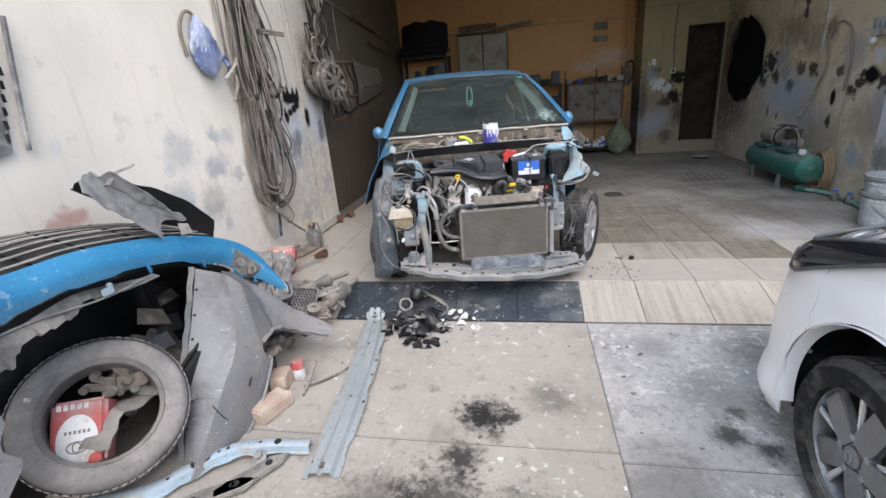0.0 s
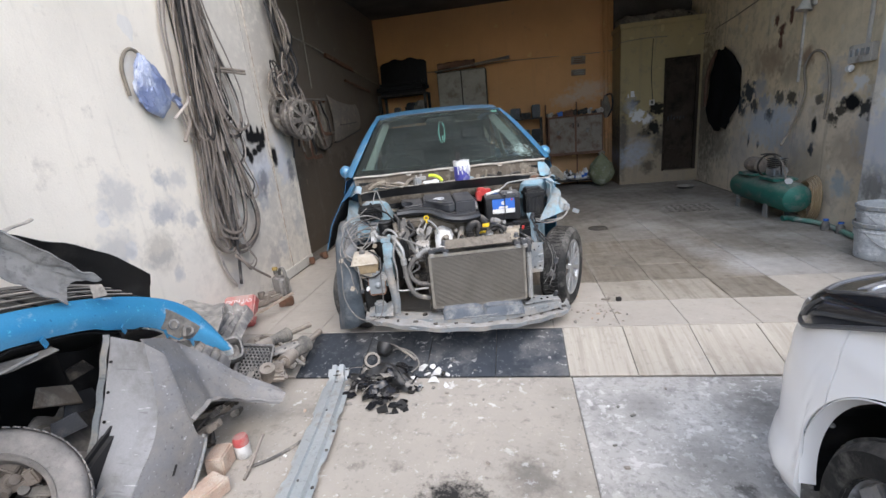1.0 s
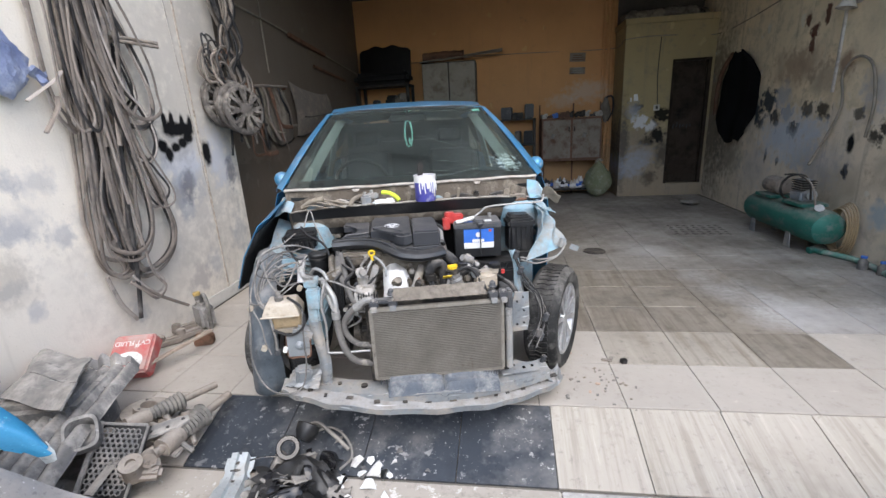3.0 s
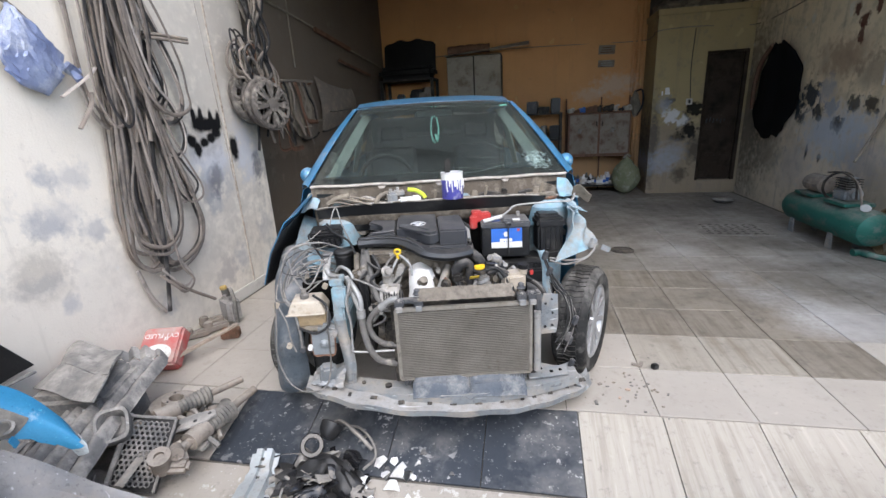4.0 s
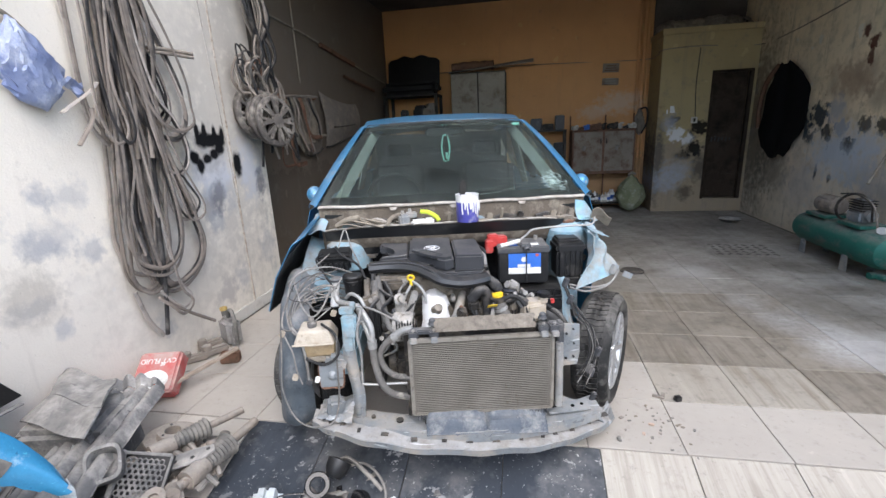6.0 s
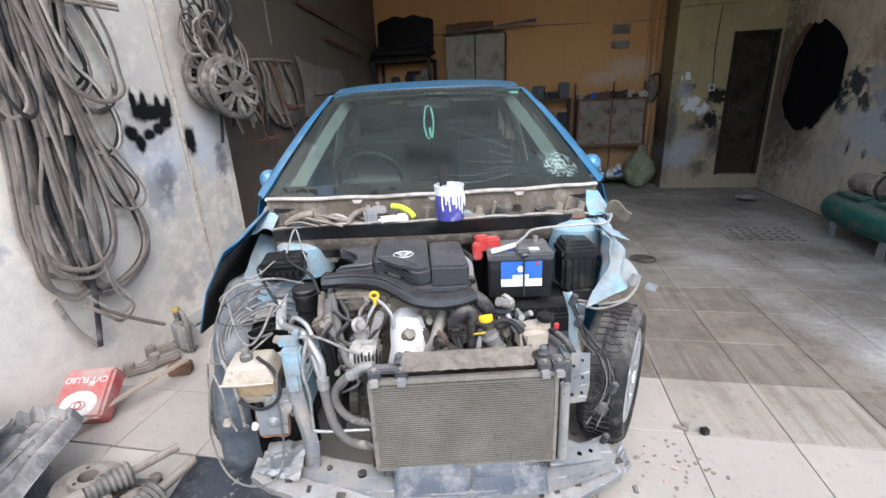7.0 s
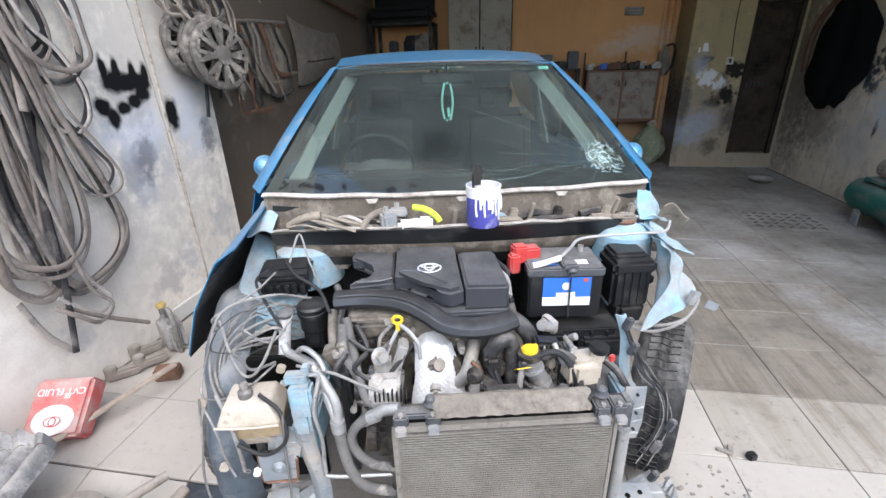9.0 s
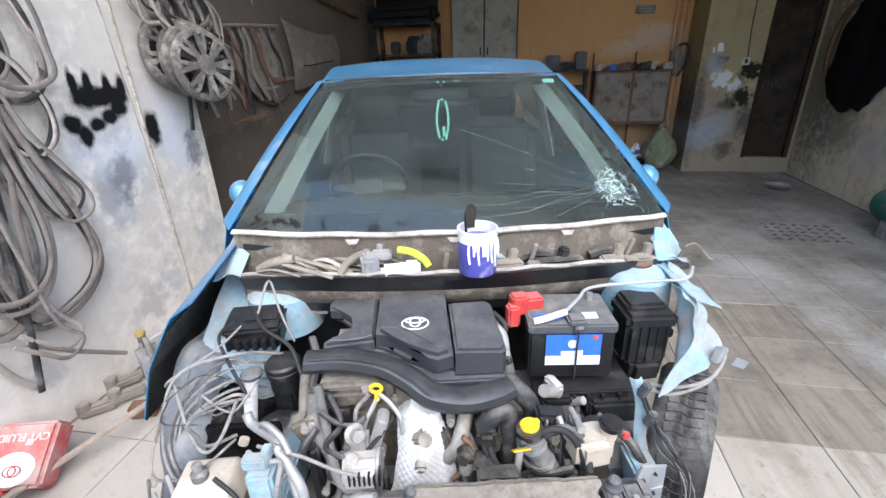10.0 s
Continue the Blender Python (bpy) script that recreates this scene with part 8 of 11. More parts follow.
part("strut", sheet(B(), strut, 60, 21, 0.003), "galv_blue", st, smooth=True)
for a, r in ((0.3, 0.007), (0.36, 0.012), (0.43, 0.017), (0.5, 0.02), (0.57, 0.007), (0.62, 0.009), (0.72, 0.006), (0.78, 0.007), (0.86, 0.016)):
    p = r2(a) + Vector((0, 0, 0.0045))
    part("hole", cy(B(), p, p + Vector((0.0, -0.0, 0.004)), r, n=16), "black_plastic", st)
part("ball_joint", lathe(B(), [(0.03, 0), (0.032, 0.01), (0.018, 0.02), (0.018, 0.035), (0.0, 0.04)], pose(-0.53, 1.47, -0.09, 20, 0, 0), 18), "steel", st, smooth=True)
for x, y, rz in ((-0.52, 1.38, 50), (-0.62, 1.28, 30), (-0.2, 1.2, 10)):
    sc = thing("dark_arm", "dark dusty steel arm lying flat", "car part", pose(x, y, Z_OUT + 0.015, 0, 0, rz), "arms on the concrete")
    bm = prism(B(), [(-0.16, -0.02), (-0.05, -0.05), (0.12, -0.035), (0.17, 0.0), (0.1, 0.035), (-0.06, 0.03), (-0.15, 0.02)], 0.02, None, 0.005)
    part("arm", bm, "dust_plastic", sc)
    part("hole", cy(B(), (0.08, 0, 0.02), (0.08, 0, 0.024), 0.016, n=14), "black_plastic", sc)
    part("hole", cy(B(), (-0.08, -0.01, 0.02), (-0.08, -0.01, 0.024), 0.012, n=14), "black_plastic", sc)

# bricks and a small can
def brick(x, y, rz, s, tilt=0):
    b_ = thing("brick", "broken dusty brick on the concrete", "brick", pose(x, y, Z_OUT + s[2] / 2 + 0.004, tilt, 0, rz), "loose bricks")
    bm = bx(B(), (0, 0, 0), s, 0.008)
    bmesh.ops.subdivide_edges(bm, edges=bm.edges[:], cuts=2, use_grid_fill=True)
    for v in bm.verts:
        v.co += Vector((wob(v.co, 30, 0.004), wob(v.co + Vector((3, 0, 0)), 30, 0.004), wob(v.co + Vector((0, 5, 0)), 25, 0.004)))
    part("block", bm, "brick", b_)


brick(-0.66, 1.79, -18, (0.11, 0.2, 0.075))
brick(-0.71, 1.99, 10, (0.09, 0.12, 0.1))
wc_ = thing("small_can", "small dusty white and red can", "can", pose(-0.65, 2.08, Z_OUT + 0.005))
part("can_body", lathe(B(), [(0.034, 0), (0.036, 0.004), (0.036, 0.1), (0.03, 0.11), (0.0, 0.112)], None, 24), "white_pl", wc_, smooth=True)
part("can_top", lathe(B(), [(0.0365, 0.07), (0.0368, 0.1), (0.03, 0.113), (0.0, 0.115)], None, 24), "carton_red", wc_, smooth=True)
part("rod", tube(B(), [(-0.55, 2.12, Z_OUT + 0.1), (-0.555, 2.0, Z_OUT + 0.03), (-0.55, 1.92, Z_OUT + 0.01)], 0.008, 8), "scrap", thing("iron_rod", "short rusty iron rod", "rod"))
part("hose", tube(B(), [(-0.58, 1.99, Z_OUT + 0.01), (-0.48, 2.06, Z_OUT + 0.012), (-0.38, 2.2, Z_OUT + 0.012), (-0.33, 2.38, Z_OUT + 0.015)], 0.008, 8), "hose_grey", thing("rubber_hose", "thin grey rubber hose on the concrete", "hose"))

# broken headlamp heap on the dark tiles
M["gloss_black"] = surf("glossy_black_lamp_plastic", (0.01, 0.01, 0.011), (0.018, 0.018, 0.02), 0.2, 0.0, 9.0, 150.0, (0.1, 0.095, 0.09), 0.2, 9.0, 0.05)
deb = thing("broken_headlamp", "smashed black headlamp housing in pieces", "headlamp")
random.seed(61)


def heap_point():
    """A place in the heap: dense in the middle, thinning outwards, lying on slab or slope."""
    r, t = random.random() ** 0.7, random.uniform(0, 2 * math.pi)
    x, y = -0.13 + 0.27 * r * math.cos(t), 2.66 + 0.22 * r * math.sin(t)
    floor_z = Z_OUT + max(0.0, (y - 2.77) * 0.262)
    return Vector((x, y, floor_z + 0.012 + random.uniform(0.0, 0.085) * (1 - r)))


for k in range(54):
    c = heap_point()
    s = random.uniform(0.035, 0.085)
    m = pose(*c, random.uniform(-45, 45), random.uniform(-45, 45), random.uniform(0, 360)) if c.z > Z_OUT + 0.05 else pose(*c, random.uniform(-14, 14), random.uniform(-14, 14), random.uniform(0, 360))
    if k % 3:
        poly = [(s * random.uniform(0.5, 1.0) * math.cos(q), s * random.uniform(0.3, 0.7) * math.sin(q)) for q in (0.2, 1.1, 2.3, 3.3, 4.2, 5.4)]
        part("shard", prism(B(), poly, 0.004, m), "gloss_black" if k % 2 else "black_plastic", deb)
    else:
        bend = random.uniform(0.5, 1.4)
        part("housing_piece", sheet(B(), lambda a, b: m @ Vector((s * 1.3 * (a - 0.5), s * 0.8 * (b - 0.5) + 0.01 * math.sin(6 * a), s * bend * 0.5 * math.cos(2.4 * (b - 0.5)) - 0.02)), 6, 8, 0.004), "gloss_black" if k % 2 else "dust_plastic", deb, smooth=True)
for k in range(9):
    c = heap_point() + Vector((0, 0, 0.02))
    d = Vector((random.uniform(-0.12, 0.12), random.uniform(-0.06, 0.06), random.uniform(-0.01, 0.02)))
    part("rib", tube(B(), [c - d, c + Vector((0, 0, 0.02)), c + d], random.choice([0.005, 0.007, 0.009]), 6, 5, flat=0.6), random.choice(["gloss_black", "dust_plastic", "wire"]), deb, smooth=True)
part("bulb_ring", lathe(B(), [(0.03, 0.0), (0.034, 0.012), (0.05, 0.012), (0.055, 0.0)], pose(-0.2, 2.83, -0.02, 50, 10, 20), 26, close=True), "gloss_black", deb, smooth=True)
for x, y, s in ((0.12, 2.83, 0.05), (0.16, 2.78, 0.035), (0.08, 2.74, 0.04), (0.19, 2.84, 0.028), (0.14, 2.64, 0.03)):
    poly = [(s * random.uniform(0.5, 1.0) * math.cos(q), s * random.uniform(0.4, 0.9) * math.sin(q)) for q in (0.1, 1.2, 2.4, 3.6, 4.9)]
    part("lens_shard", prism(B(), poly, 0.003, pose(x, y, Z_OUT + 0.02 + max(0, (y - 2.77) * 0.262), random.uniform(-20, 30), random.uniform(-25, 25), 0)), "white_pl", deb, "white broken shard")
random.seed(17)
for k in range(60):
    x, y = random.gauss(-0.07, 0.11), random.gauss(2.66, 0.12)
    z = max(Z_OUT, -0.115 + 0.265 * (y - 2.77) if y > 2.77 else Z_OUT)
    c = Vector((x, y, z + random.uniform(0.01, 0.12) * math.exp(-((x + 0.07) ** 2 + (y - 2.66) ** 2) * 40)))
    s, t = random.uniform(0.03, 0.1), random.uniform(0, 6.28)
    sx, sy = random.uniform(0.4, 1), random.uniform(0.4, 1)
    tl_, tm_ = random.uniform(-0.5, 0.5), random.uniform(-0.5, 0.5)
    part("shard", sheet(B(), lambda a, b: c + Vector((s * sx * ((a - 0.5) * math.cos(t) - (b - 0.5) * math.sin(t)), s * sy * ((a - 0.5) * math.sin(t) + (b - 0.5) * math.cos(t)),
         s * (0.35 * tl_ * (a - 0.5) + 0.35 * tm_ * (b - 0.5)) + 0.35 * s * math.sin(2.5 * a + k) * math.cos(2 * b) * 0.5)), 4, 4, 0.004), random.choice(["black_plastic", "gloss_black", "black_plastic", "dust_plastic", "gloss_black"]), deb)
bm = B()
sheet(bm, lambda a, b: (lerp(-0.26, 0.08, a), 2.62 + 0.17 * b + 0.05 * math.sin(4 * a), -0.09 + 0.09 * math.sin(math.pi * b) * math.sin(math.pi * a) + wob((a * 3, b * 3, 0), 2, 0.03)), 16, 10, 0.005)
part("housing", bm, "black_plastic", deb, smooth=True)
bm = lathe(B(), [(0.03, 0.0), (0.05, 0.03), (0.055, 0.07), (0.045, 0.075), (0.035, 0.03), (0.0, 0.02)], pose(-0.14, 2.86, 0.0, -50, 20, 0), 24)
part("reflector", bm, "black_plastic", deb, smooth=True)
part("loom", tube(B(), [(-0.15, 2.93, -0.03), (-0.05, 2.98, -0.02), (0.05, 2.92, -0.03), (0.1, 2.84, -0.06), (0.06, 2.78, -0.08)], 0.006, 7), "wire", deb)
part("loom", tube(B(), [(-0.2, 2.9, -0.03), (-0.12, 2.96, 0.02), (0.0, 2.9, 0.0), (0.08, 2.86, -0.04)], 0.009, 7), "dust_plastic", deb)
random.seed(5)
for k in range(14):
    x, y = random.gauss(0.2, 0.1), random.gauss(2.76, 0.06)
    z = -0.115 + 0.265 * max(0, y - 2.77)
    s = random.uniform(0.02, 0.075)
    sh_ = thing("lamp_shard", "white or clear broken lamp shard on the floor", "shard", pose(x, y, z + 0.012, random.uniform(-25, 25), random.uniform(-25, 25), random.uniform(0, 360)), "lamp shards")
    mt = random.choice(["white_pl", "white_pl", "clear", "grey_plastic"])
    bm = sheet(B(), lambda a, b: (s * (a - 0.5) * (1.2 - 0.7 * b), s * 0.8 * (b - 0.5), 0.2 * s * math.sin(2.5 * a) * math.cos(b)), 5, 4, 0.003)
    part("splinter", bm, mt, sh_, smooth=True)
random.seed(77)
for k in range(60):
    x, y = random.uniform(-0.6, 2.2), random.uniform(1.4, 2.72)
    if k > 40:
        x, y = random.uniform(0.9, 1.5), random.uniform(3.2, 3.75)
    s = random.uniform(0.004, 0.014)
    z = 0.002 if y > 3.19 else Z_OUT + 0.003
    cr = thing("crumb", "small chip of debris on the floor", "debris", pose(x, y, z + s * 0.3, 0, 0, random.uniform(0, 360)), "debris chips")
    part("chip", bx(B(), (0, 0, 0), (2 * s, 1.3 * s, 0.7 * s), 0.25 * s, (8, 5, 0), 1), random.choice(["white_pl", "dust_plastic", "brick", "scrap", "dust_plastic"] if k <= 40 else ["dust_plastic", "scrap", "brick"]), cr)
random.seed(90)
for k in range(34):
    x, y = random.gauss(1.3, 0.09), random.gauss(3.4, 0.12)
    s = random.uniform(0.003, 0.009)
    cr = thing("crumb", "small chip of dried mud on the tiles", "debris", pose(x, y, 0.003 + s * 0.3, 0, 0, random.uniform(0, 360)), "mud crumbs")
    part("chip", bx(B(), (0, 0, 0), (2 * s, 1.5 * s, 0.6 * s), 0.25 * s, (8, 5, 0), 1), random.choice(["scrap", "cowl", "dust_plastic"]), cr)
part("chip", prism(B(), [(-0.035, -0.012), (0.03, -0.016), (0.035, 0.002), (-0.028, 0.018)], 0.006, pose(0, 0, 0, 0, 0, 0), 0.001), "red", thing("plastic_shard", "red shard of a broken lamp on the concrete", "debris", pose(2.24, 2.71, Z_OUT + 0.006, 8, 0, -25)))
part("chip", bx(B(), (0, 0, 0), (0.035, 0.03, 0.03), 0.005), "black_plastic", thing("black_block", "small black plastic block on the tiles", "debris", pose(1.47, 3.60, 0.018, 0, 0, 20)))
part("latch", bx(bx(B(), (0, 0, 0), (0.06, 0.02, 0.01), 0.003), (0.02, 0.02, 0.004), (0.02, 0.04, 0.01), 0.002), "scrap", thing("metal_latch", "small rusty metal latch on the tiles", "debris", pose(1.38, 3.62, 0.01, 0, 0, -20)))

# heap against the wall: panels, ribbed trim, perforated plate, axles
hp = thing("dusty_panel", "dusty grey plastic panel lying on the heap", "car panel")
part("panel", sheet(B(), lambda a, b: (lerp(-1.57, -1.2, a) + (0.09 - 0.02 * a) * b + 0.04 * b * b, lerp(2.99, 2.92, a) - 0.19 * b, 0.36 - 0.01 * b + 0.012 * math.sin(7 * a) + wob((a * 2, b * 2, 0), 2, 0.012)), 14, 10, 0.008), "dust_board", hp, smooth=True)
part("front_lip", sheet(B(), lambda a, b: (lerp(-1.44, -1.09, a) - 0.03 * b * (1 - 2 * a) + 0.0 * b, lerp(2.80, 2.73, a) - 0.12 * b, 0.35 + 0.01 * math.sin(7 * a) - 0.055 * b), 14, 5, 0.008), "dust_board", hp, smooth=True)
part("under_side", bx(B(), (-1.32, 2.8, 0.14), (0.36, 0.28, 0.3), 0.03, (6, 0, 12)), "dust_board", hp)
rt_ = thing("ribbed_trim", "long dusty ribbed plastic trim with a square lamp opening", "car trim")
def ribbed(a, b):
    """Long channel: a across its ridges, b along it, bowed and a little crushed."""
    c0, c1 = Vector((-1.26, 3.03, 0.225)), Vector((-1.02, 2.27, 0.12))
    p = c0.lerp(c1, b)
    side_ = Vector((0.9, 0.36, 0.0)) * (0.29 * (a - 0.5))
    ridge = 0.5 + 0.5 * math.cos(2 * math.pi * (4.5 * a + 0.1 * math.sin(3 * b)))
    h = 0.034 * ridge ** 0.6 - 0.09 * max(0, a - 0.8) - 0.12 * max(0, 0.16 - a)
    return p + side_ + Vector((0, 0, h + 0.02 * math.sin(2.6 * b) + wob((a * 2, b * 3, 4), 2, 0.012)))


part("trim_panel", sheet(B(), ribbed, 64, 30, 0.005), "dust_board", rt_, smooth=True)
for k in range(4):
    a = (k + 0.5) / 4.5
    part("groove", tube(B(), [Vector(ribbed(a, b / 8)) + Vector((0, 0, 0.003)) for b in range(9)], 0.008, 6, 3, flat=0.5), "black_plastic", rt_, smooth=True)
part("end_flange", sheet(B(), lambda a, b: Vector(ribbed(a, 0.0)) + Vector((-0.02 * b, 0.03 * b, 0.012 + 0.05 * b * math.sin(math.pi * a))), 20, 4, 0.005), "dust_board", rt_, smooth=True)
for k, (x0, y0, x1, y1, z) in enumerate(((-1.44, 2.86, -1.2, 2.2, 0.1), (-1.52, 2.8, -1.3, 2.15, 0.09), (-0.98, 2.98, -0.86, 2.45, 0.03))):
    part("loose_rib", tube(B(), [(x0, y0, z + 0.03), ((x0 + x1) / 2 + 0.01, (y0 + y1) / 2, z + 0.025), (x1, y1, z)], 0.022, 6, 6, flat=0.5), ("dust_plastic", "dust_board", "dust_plastic")[k], rt_, smooth=True)
LM = Matrix.Translation((-0.985, 2.6, 0.2)) @ Vector((0.45, -0.55, 0.7)).to_track_quat("Z", "Y").to_matrix().to_4x4()
bm = B()
rings = []
for hw, z in ((0.040, -0.05), (0.047, 0.0), (0.052, 0.018), (0.063, 0.018), (0.066, 0.0), (0.06, -0.06)):
    rings.append([bm.verts.new(LM @ Vector((hw * math.copysign(abs(math.cos(t)) ** 0.55, math.cos(t)), 1.15 * hw * math.copysign(abs(math.sin(t)) ** 0.55, math.sin(t)), z))) for t in [2 * math.pi * (k + 0.5) / 32 for k in range(32)]])
for r0, r1 in zip(rings, rings[1:]):
    for k in range(32):
        bm.faces.new((r0[k], r0[(k + 1) % 32], r1[(k + 1) % 32], r1[k]))
bm.faces.new(rings[0])
part("lamp_opening", bm, "dust_board", rt_, "rounded square lamp opening", True)
part("lamp_mount", sheet(B(), lambda a, b: (lerp(-1.2, -1.08, a), lerp(2.56, 2.48, a) + 0.1 * b, 0.22 - 0.05 * a - 0.12 * (1 - b) + 0.03 * math.sin(5 * a)), 8, 5, 0.006), "bare", rt_, smooth=True)
pp = thing("perforated_plate", "dusty honeycomb grille plate leaning on the heap", "plate", Matrix.Translation((-0.97, 2.47, -0.02)) @ pose(0, 0, 0, 43, 0, 4) @ pose(0, 0, 0, 0, 14, 0))
bm = B()
for j in range(13):
    for i in range(7):
        x, y = 0.03 + 0.0225 * i + (0.011 if j % 2 else 0), 0.03 + 0.02 * j
        tube(bm, [Vector((x + 0.0108 * math.cos(t), y + 0.0108 * math.sin(t), 0)) for t in [math.pi / 6 + math.pi / 3 * q for q in range(7)]], 0.0034, 4, 1)
part("honeycomb", bm, "dust_board", pp)
part("backing", bx(B(), (0.1, 0.15, -0.03), (0.2, 0.3, 0.01)), "black_plastic", pp)
for c, sz in (((0.005, 0.15, 0.0), (0.02, 0.32, 0.02)), ((0.2, 0.15, 0.0), (0.01, 0.3, 0.016)), ((0.1, 0.3, 0.0), (0.2, 0.012, 0.016))):
    part("rim", bx(B(), c, sz, 0.004), "dust_board", pp)


def shaft(name, label, p0, p1, r=0.018):
    ax = thing(name, label, "drive shaft", None, "drive shafts on the heap")
    p0, p1 = Vector(p0), Vector(p1)
    d = (p1 - p0)
    part("rod", tube(B(), [p0, p1], r, 10, 1), "scrap", ax, smooth=True)
    line = [p0 + d * (0.35 + 0.3 * i / 16) for i in range(17)]
    part("boot", tube(B(), line, r * 2.0, 14, 1, ring=lambda i: (1.15 if i % 2 else 0.9) * (1.25 - 0.03 * i)), "dust_plastic", ax, smooth=True)
    part("joint", tube(B(), [p0 + d * 0.66, p0 + d * 0.8, p0 + d * 0.86], r * 2.1, 14, 4), "scrap", ax, smooth=True)
    part("end", cy(bx(B(), p1, (0.05, 0.04, 0.05), 0.012), p1 + Vector((-0.02, 0.02, 0)), p1 + Vector((0.02, -0.02, 0.01)), 0.03, n=16), "scrap", ax, smooth=True)


shaft("drive_shaft", "dusty drive shaft with a ribbed rubber boot", (-0.74, 3.13, 0.1), (-0.97, 2.70, 0.12))
shaft("drive_shaft", "dusty drive shaft with a ribbed rubber boot", (-0.67, 3.12, 0.05), (-0.74, 2.64, 0.05), 0.021)
bd = thing("brake_disc", "rusty brake disc under the shafts", "brake disc", pose(-0.99, 2.94, 0.07, -6, 8, 0))
part("disc", lathe(B(), [(0.035, 0.03), (0.065, 0.03), (0.068, 0.0), (0.12, 0.0), (0.12, -0.02), (0.035, -0.02)], None, 36, close=True), "scrap", bd, smooth=True)
for t in (0.3, 2.4, 4.5):
    part("bolt_hole", cy(B(), (0.05 * math.cos(t), 0.05 * math.sin(t), 0.03), (0.05 * math.cos(t), 0.05 * math.sin(t), 0.033), 0.006, n=8), "black_plastic", bd)
kn = thing("steering_knuckle", "dusty cast steering knuckle with its hub", "car part", pose(-0.76, 2.61, 0.0, 20, 10, 20))
part("casting", cy(bx(bx(B(), (0, 0, 0), (0.16, 0.06, 0.05), 0.015), (0.03, 0.05, 0.02), (0.05, 0.12, 0.05), 0.015, (0, 0, 25)), (-0.03, 0, -0.02), (-0.03, 0, 0.07), 0.04, n=20, bev=0.006), "scrap", kn, smooth=True)
part("hub_ring", lathe(B(), [(0.02, 0.07), (0.045, 0.07), (0.045, 0.085), (0.02, 0.085)], pose(-0.03, 0, 0), 20, close=True), "scrap", kn)
part("ear", lathe(B(), [(0.012, 0), (0.024, 0), (0.024, 0.02), (0.012, 0.02)], pose(0.06, 0.1, 0.03, 70, 0, 0), 16, close=True), "scrap", kn)
ap = thing("suspension_arm", "flat dusty pressed suspension arm", "car part", pose(-0.80, 2.79, 0.085, 6, -4, 28))
part("arm_plate", prism(B(), [(-0.13, -0.02), (-0.04, -0.055), (0.08, -0.045), (0.13, -0.01), (0.12, 0.03), (0.05, 0.035), (-0.05, 0.02), (-0.12, 0.02)], 0.012, None, 0.003), "dust_board", ap)
for x, y in ((0.1, 0.008), (0.04, -0.02), (-0.03, -0.02)):
    part("hole", cy(B(), (x, y, 0.012), (x, y, 0.0135), 0.009, n=10), "black_plastic", ap)
random.seed(41)
for k in range(20):
    x, y = random.uniform(-0.95, -0.72), random.uniform(2.66, 3.05)
    sc = thing("scrap_part", "dusty broken metal fitting among the scrap", "scrap", pose(x, y, -0.02 + random.uniform(0, 0.07), *[random.uniform(-40, 40) for _ in range(3)]), "scrap on the heap")
    bm = bx(B(), (0, 0, 0), (random.uniform(0.06, 0.16), random.uniform(0.03, 0.06), 0.02), 0.006)
    if k % 2:
        cy(bm, (0.03, 0, -0.01), (0.03, 0, 0.04), 0.025, n=14, bev=0.004)
    else:
        tube(bm, [(-0.08, 0, 0), (0, 0.03, 0.02), (0.1, 0.02, 0)], 0.012, 8)
    part("fitting", bm, random.choice(["scrap", "scrap", "dust_plastic", "rust"]), sc, smooth=True)
for k, (x, y, z, w, d, rz) in enumerate([(-1.25, 2.55, 0.02, 0.5, 0.4, 20), (-1.35, 2.95, 0.03, 0.4, 0.4, -10), (-1.2, 2.2, 0.05, 0.5, 0.5, 10), (-1.3, 1.85, 0.15, 0.45, 0.5, -15), (-1.25, 1.45, 0.2, 0.5, 0.5, 5)]):
    sc = thing("scrap_tray", "bent dusty plastic under-tray in the heap", "car part", pose(x, y, z - 0.08, 4 * k - 8, -12, rz), "under-trays in the heap")
    part("tray", sheet(B(), lambda a, b: (w * (a - 0.5), d * (b - 0.5), 0.05 * math.sin(5 * a + k) + 0.04 * math.sin(6 * b) + wob((a * 2, b * 2, k), 3, 0.04)), 14, 14, 0.006), "dust_board" if k % 2 else "dust_plastic", sc, smooth=True)
for k in range(5):
    sc = thing("black_strip", "flat black trim strip in the heap", "car trim", pose(-1.36 + 0.05 * k, 2.3 + 0.03 * k, 0.05 + 0.01 * k, 5, 10, -70 + 3 * k), "trim strips")
    part("strip", bx(B(), (0, 0, 0), (0.5, 0.045, 0.02), 0.006), "dust_plastic" if k % 2 else "black_plastic", sc)
sc = thing("black_wedge", "black plastic wedge panel against the wall", "car panel")
part("panel", prism(B(), [(2.2, 0.75), (2.627, 0.571), (2.74, 0.385), (2.575, 0.38), (2.2, 0.35)], 0.05, Matrix(((0, 0, 1, -1.55), (1, 0, 0, 0), (0, 1, 0, 0), (0, 0, 0, 1))), 0.008), "black_plastic", sc)
part("edge", tube(B(), [(-1.49, 2.5, 0.37), (-1.47, 2.6, 0.375), (-1.46, 2.70, 0.375)], 0.014, 6, flat=0.5), "dust_board", sc)

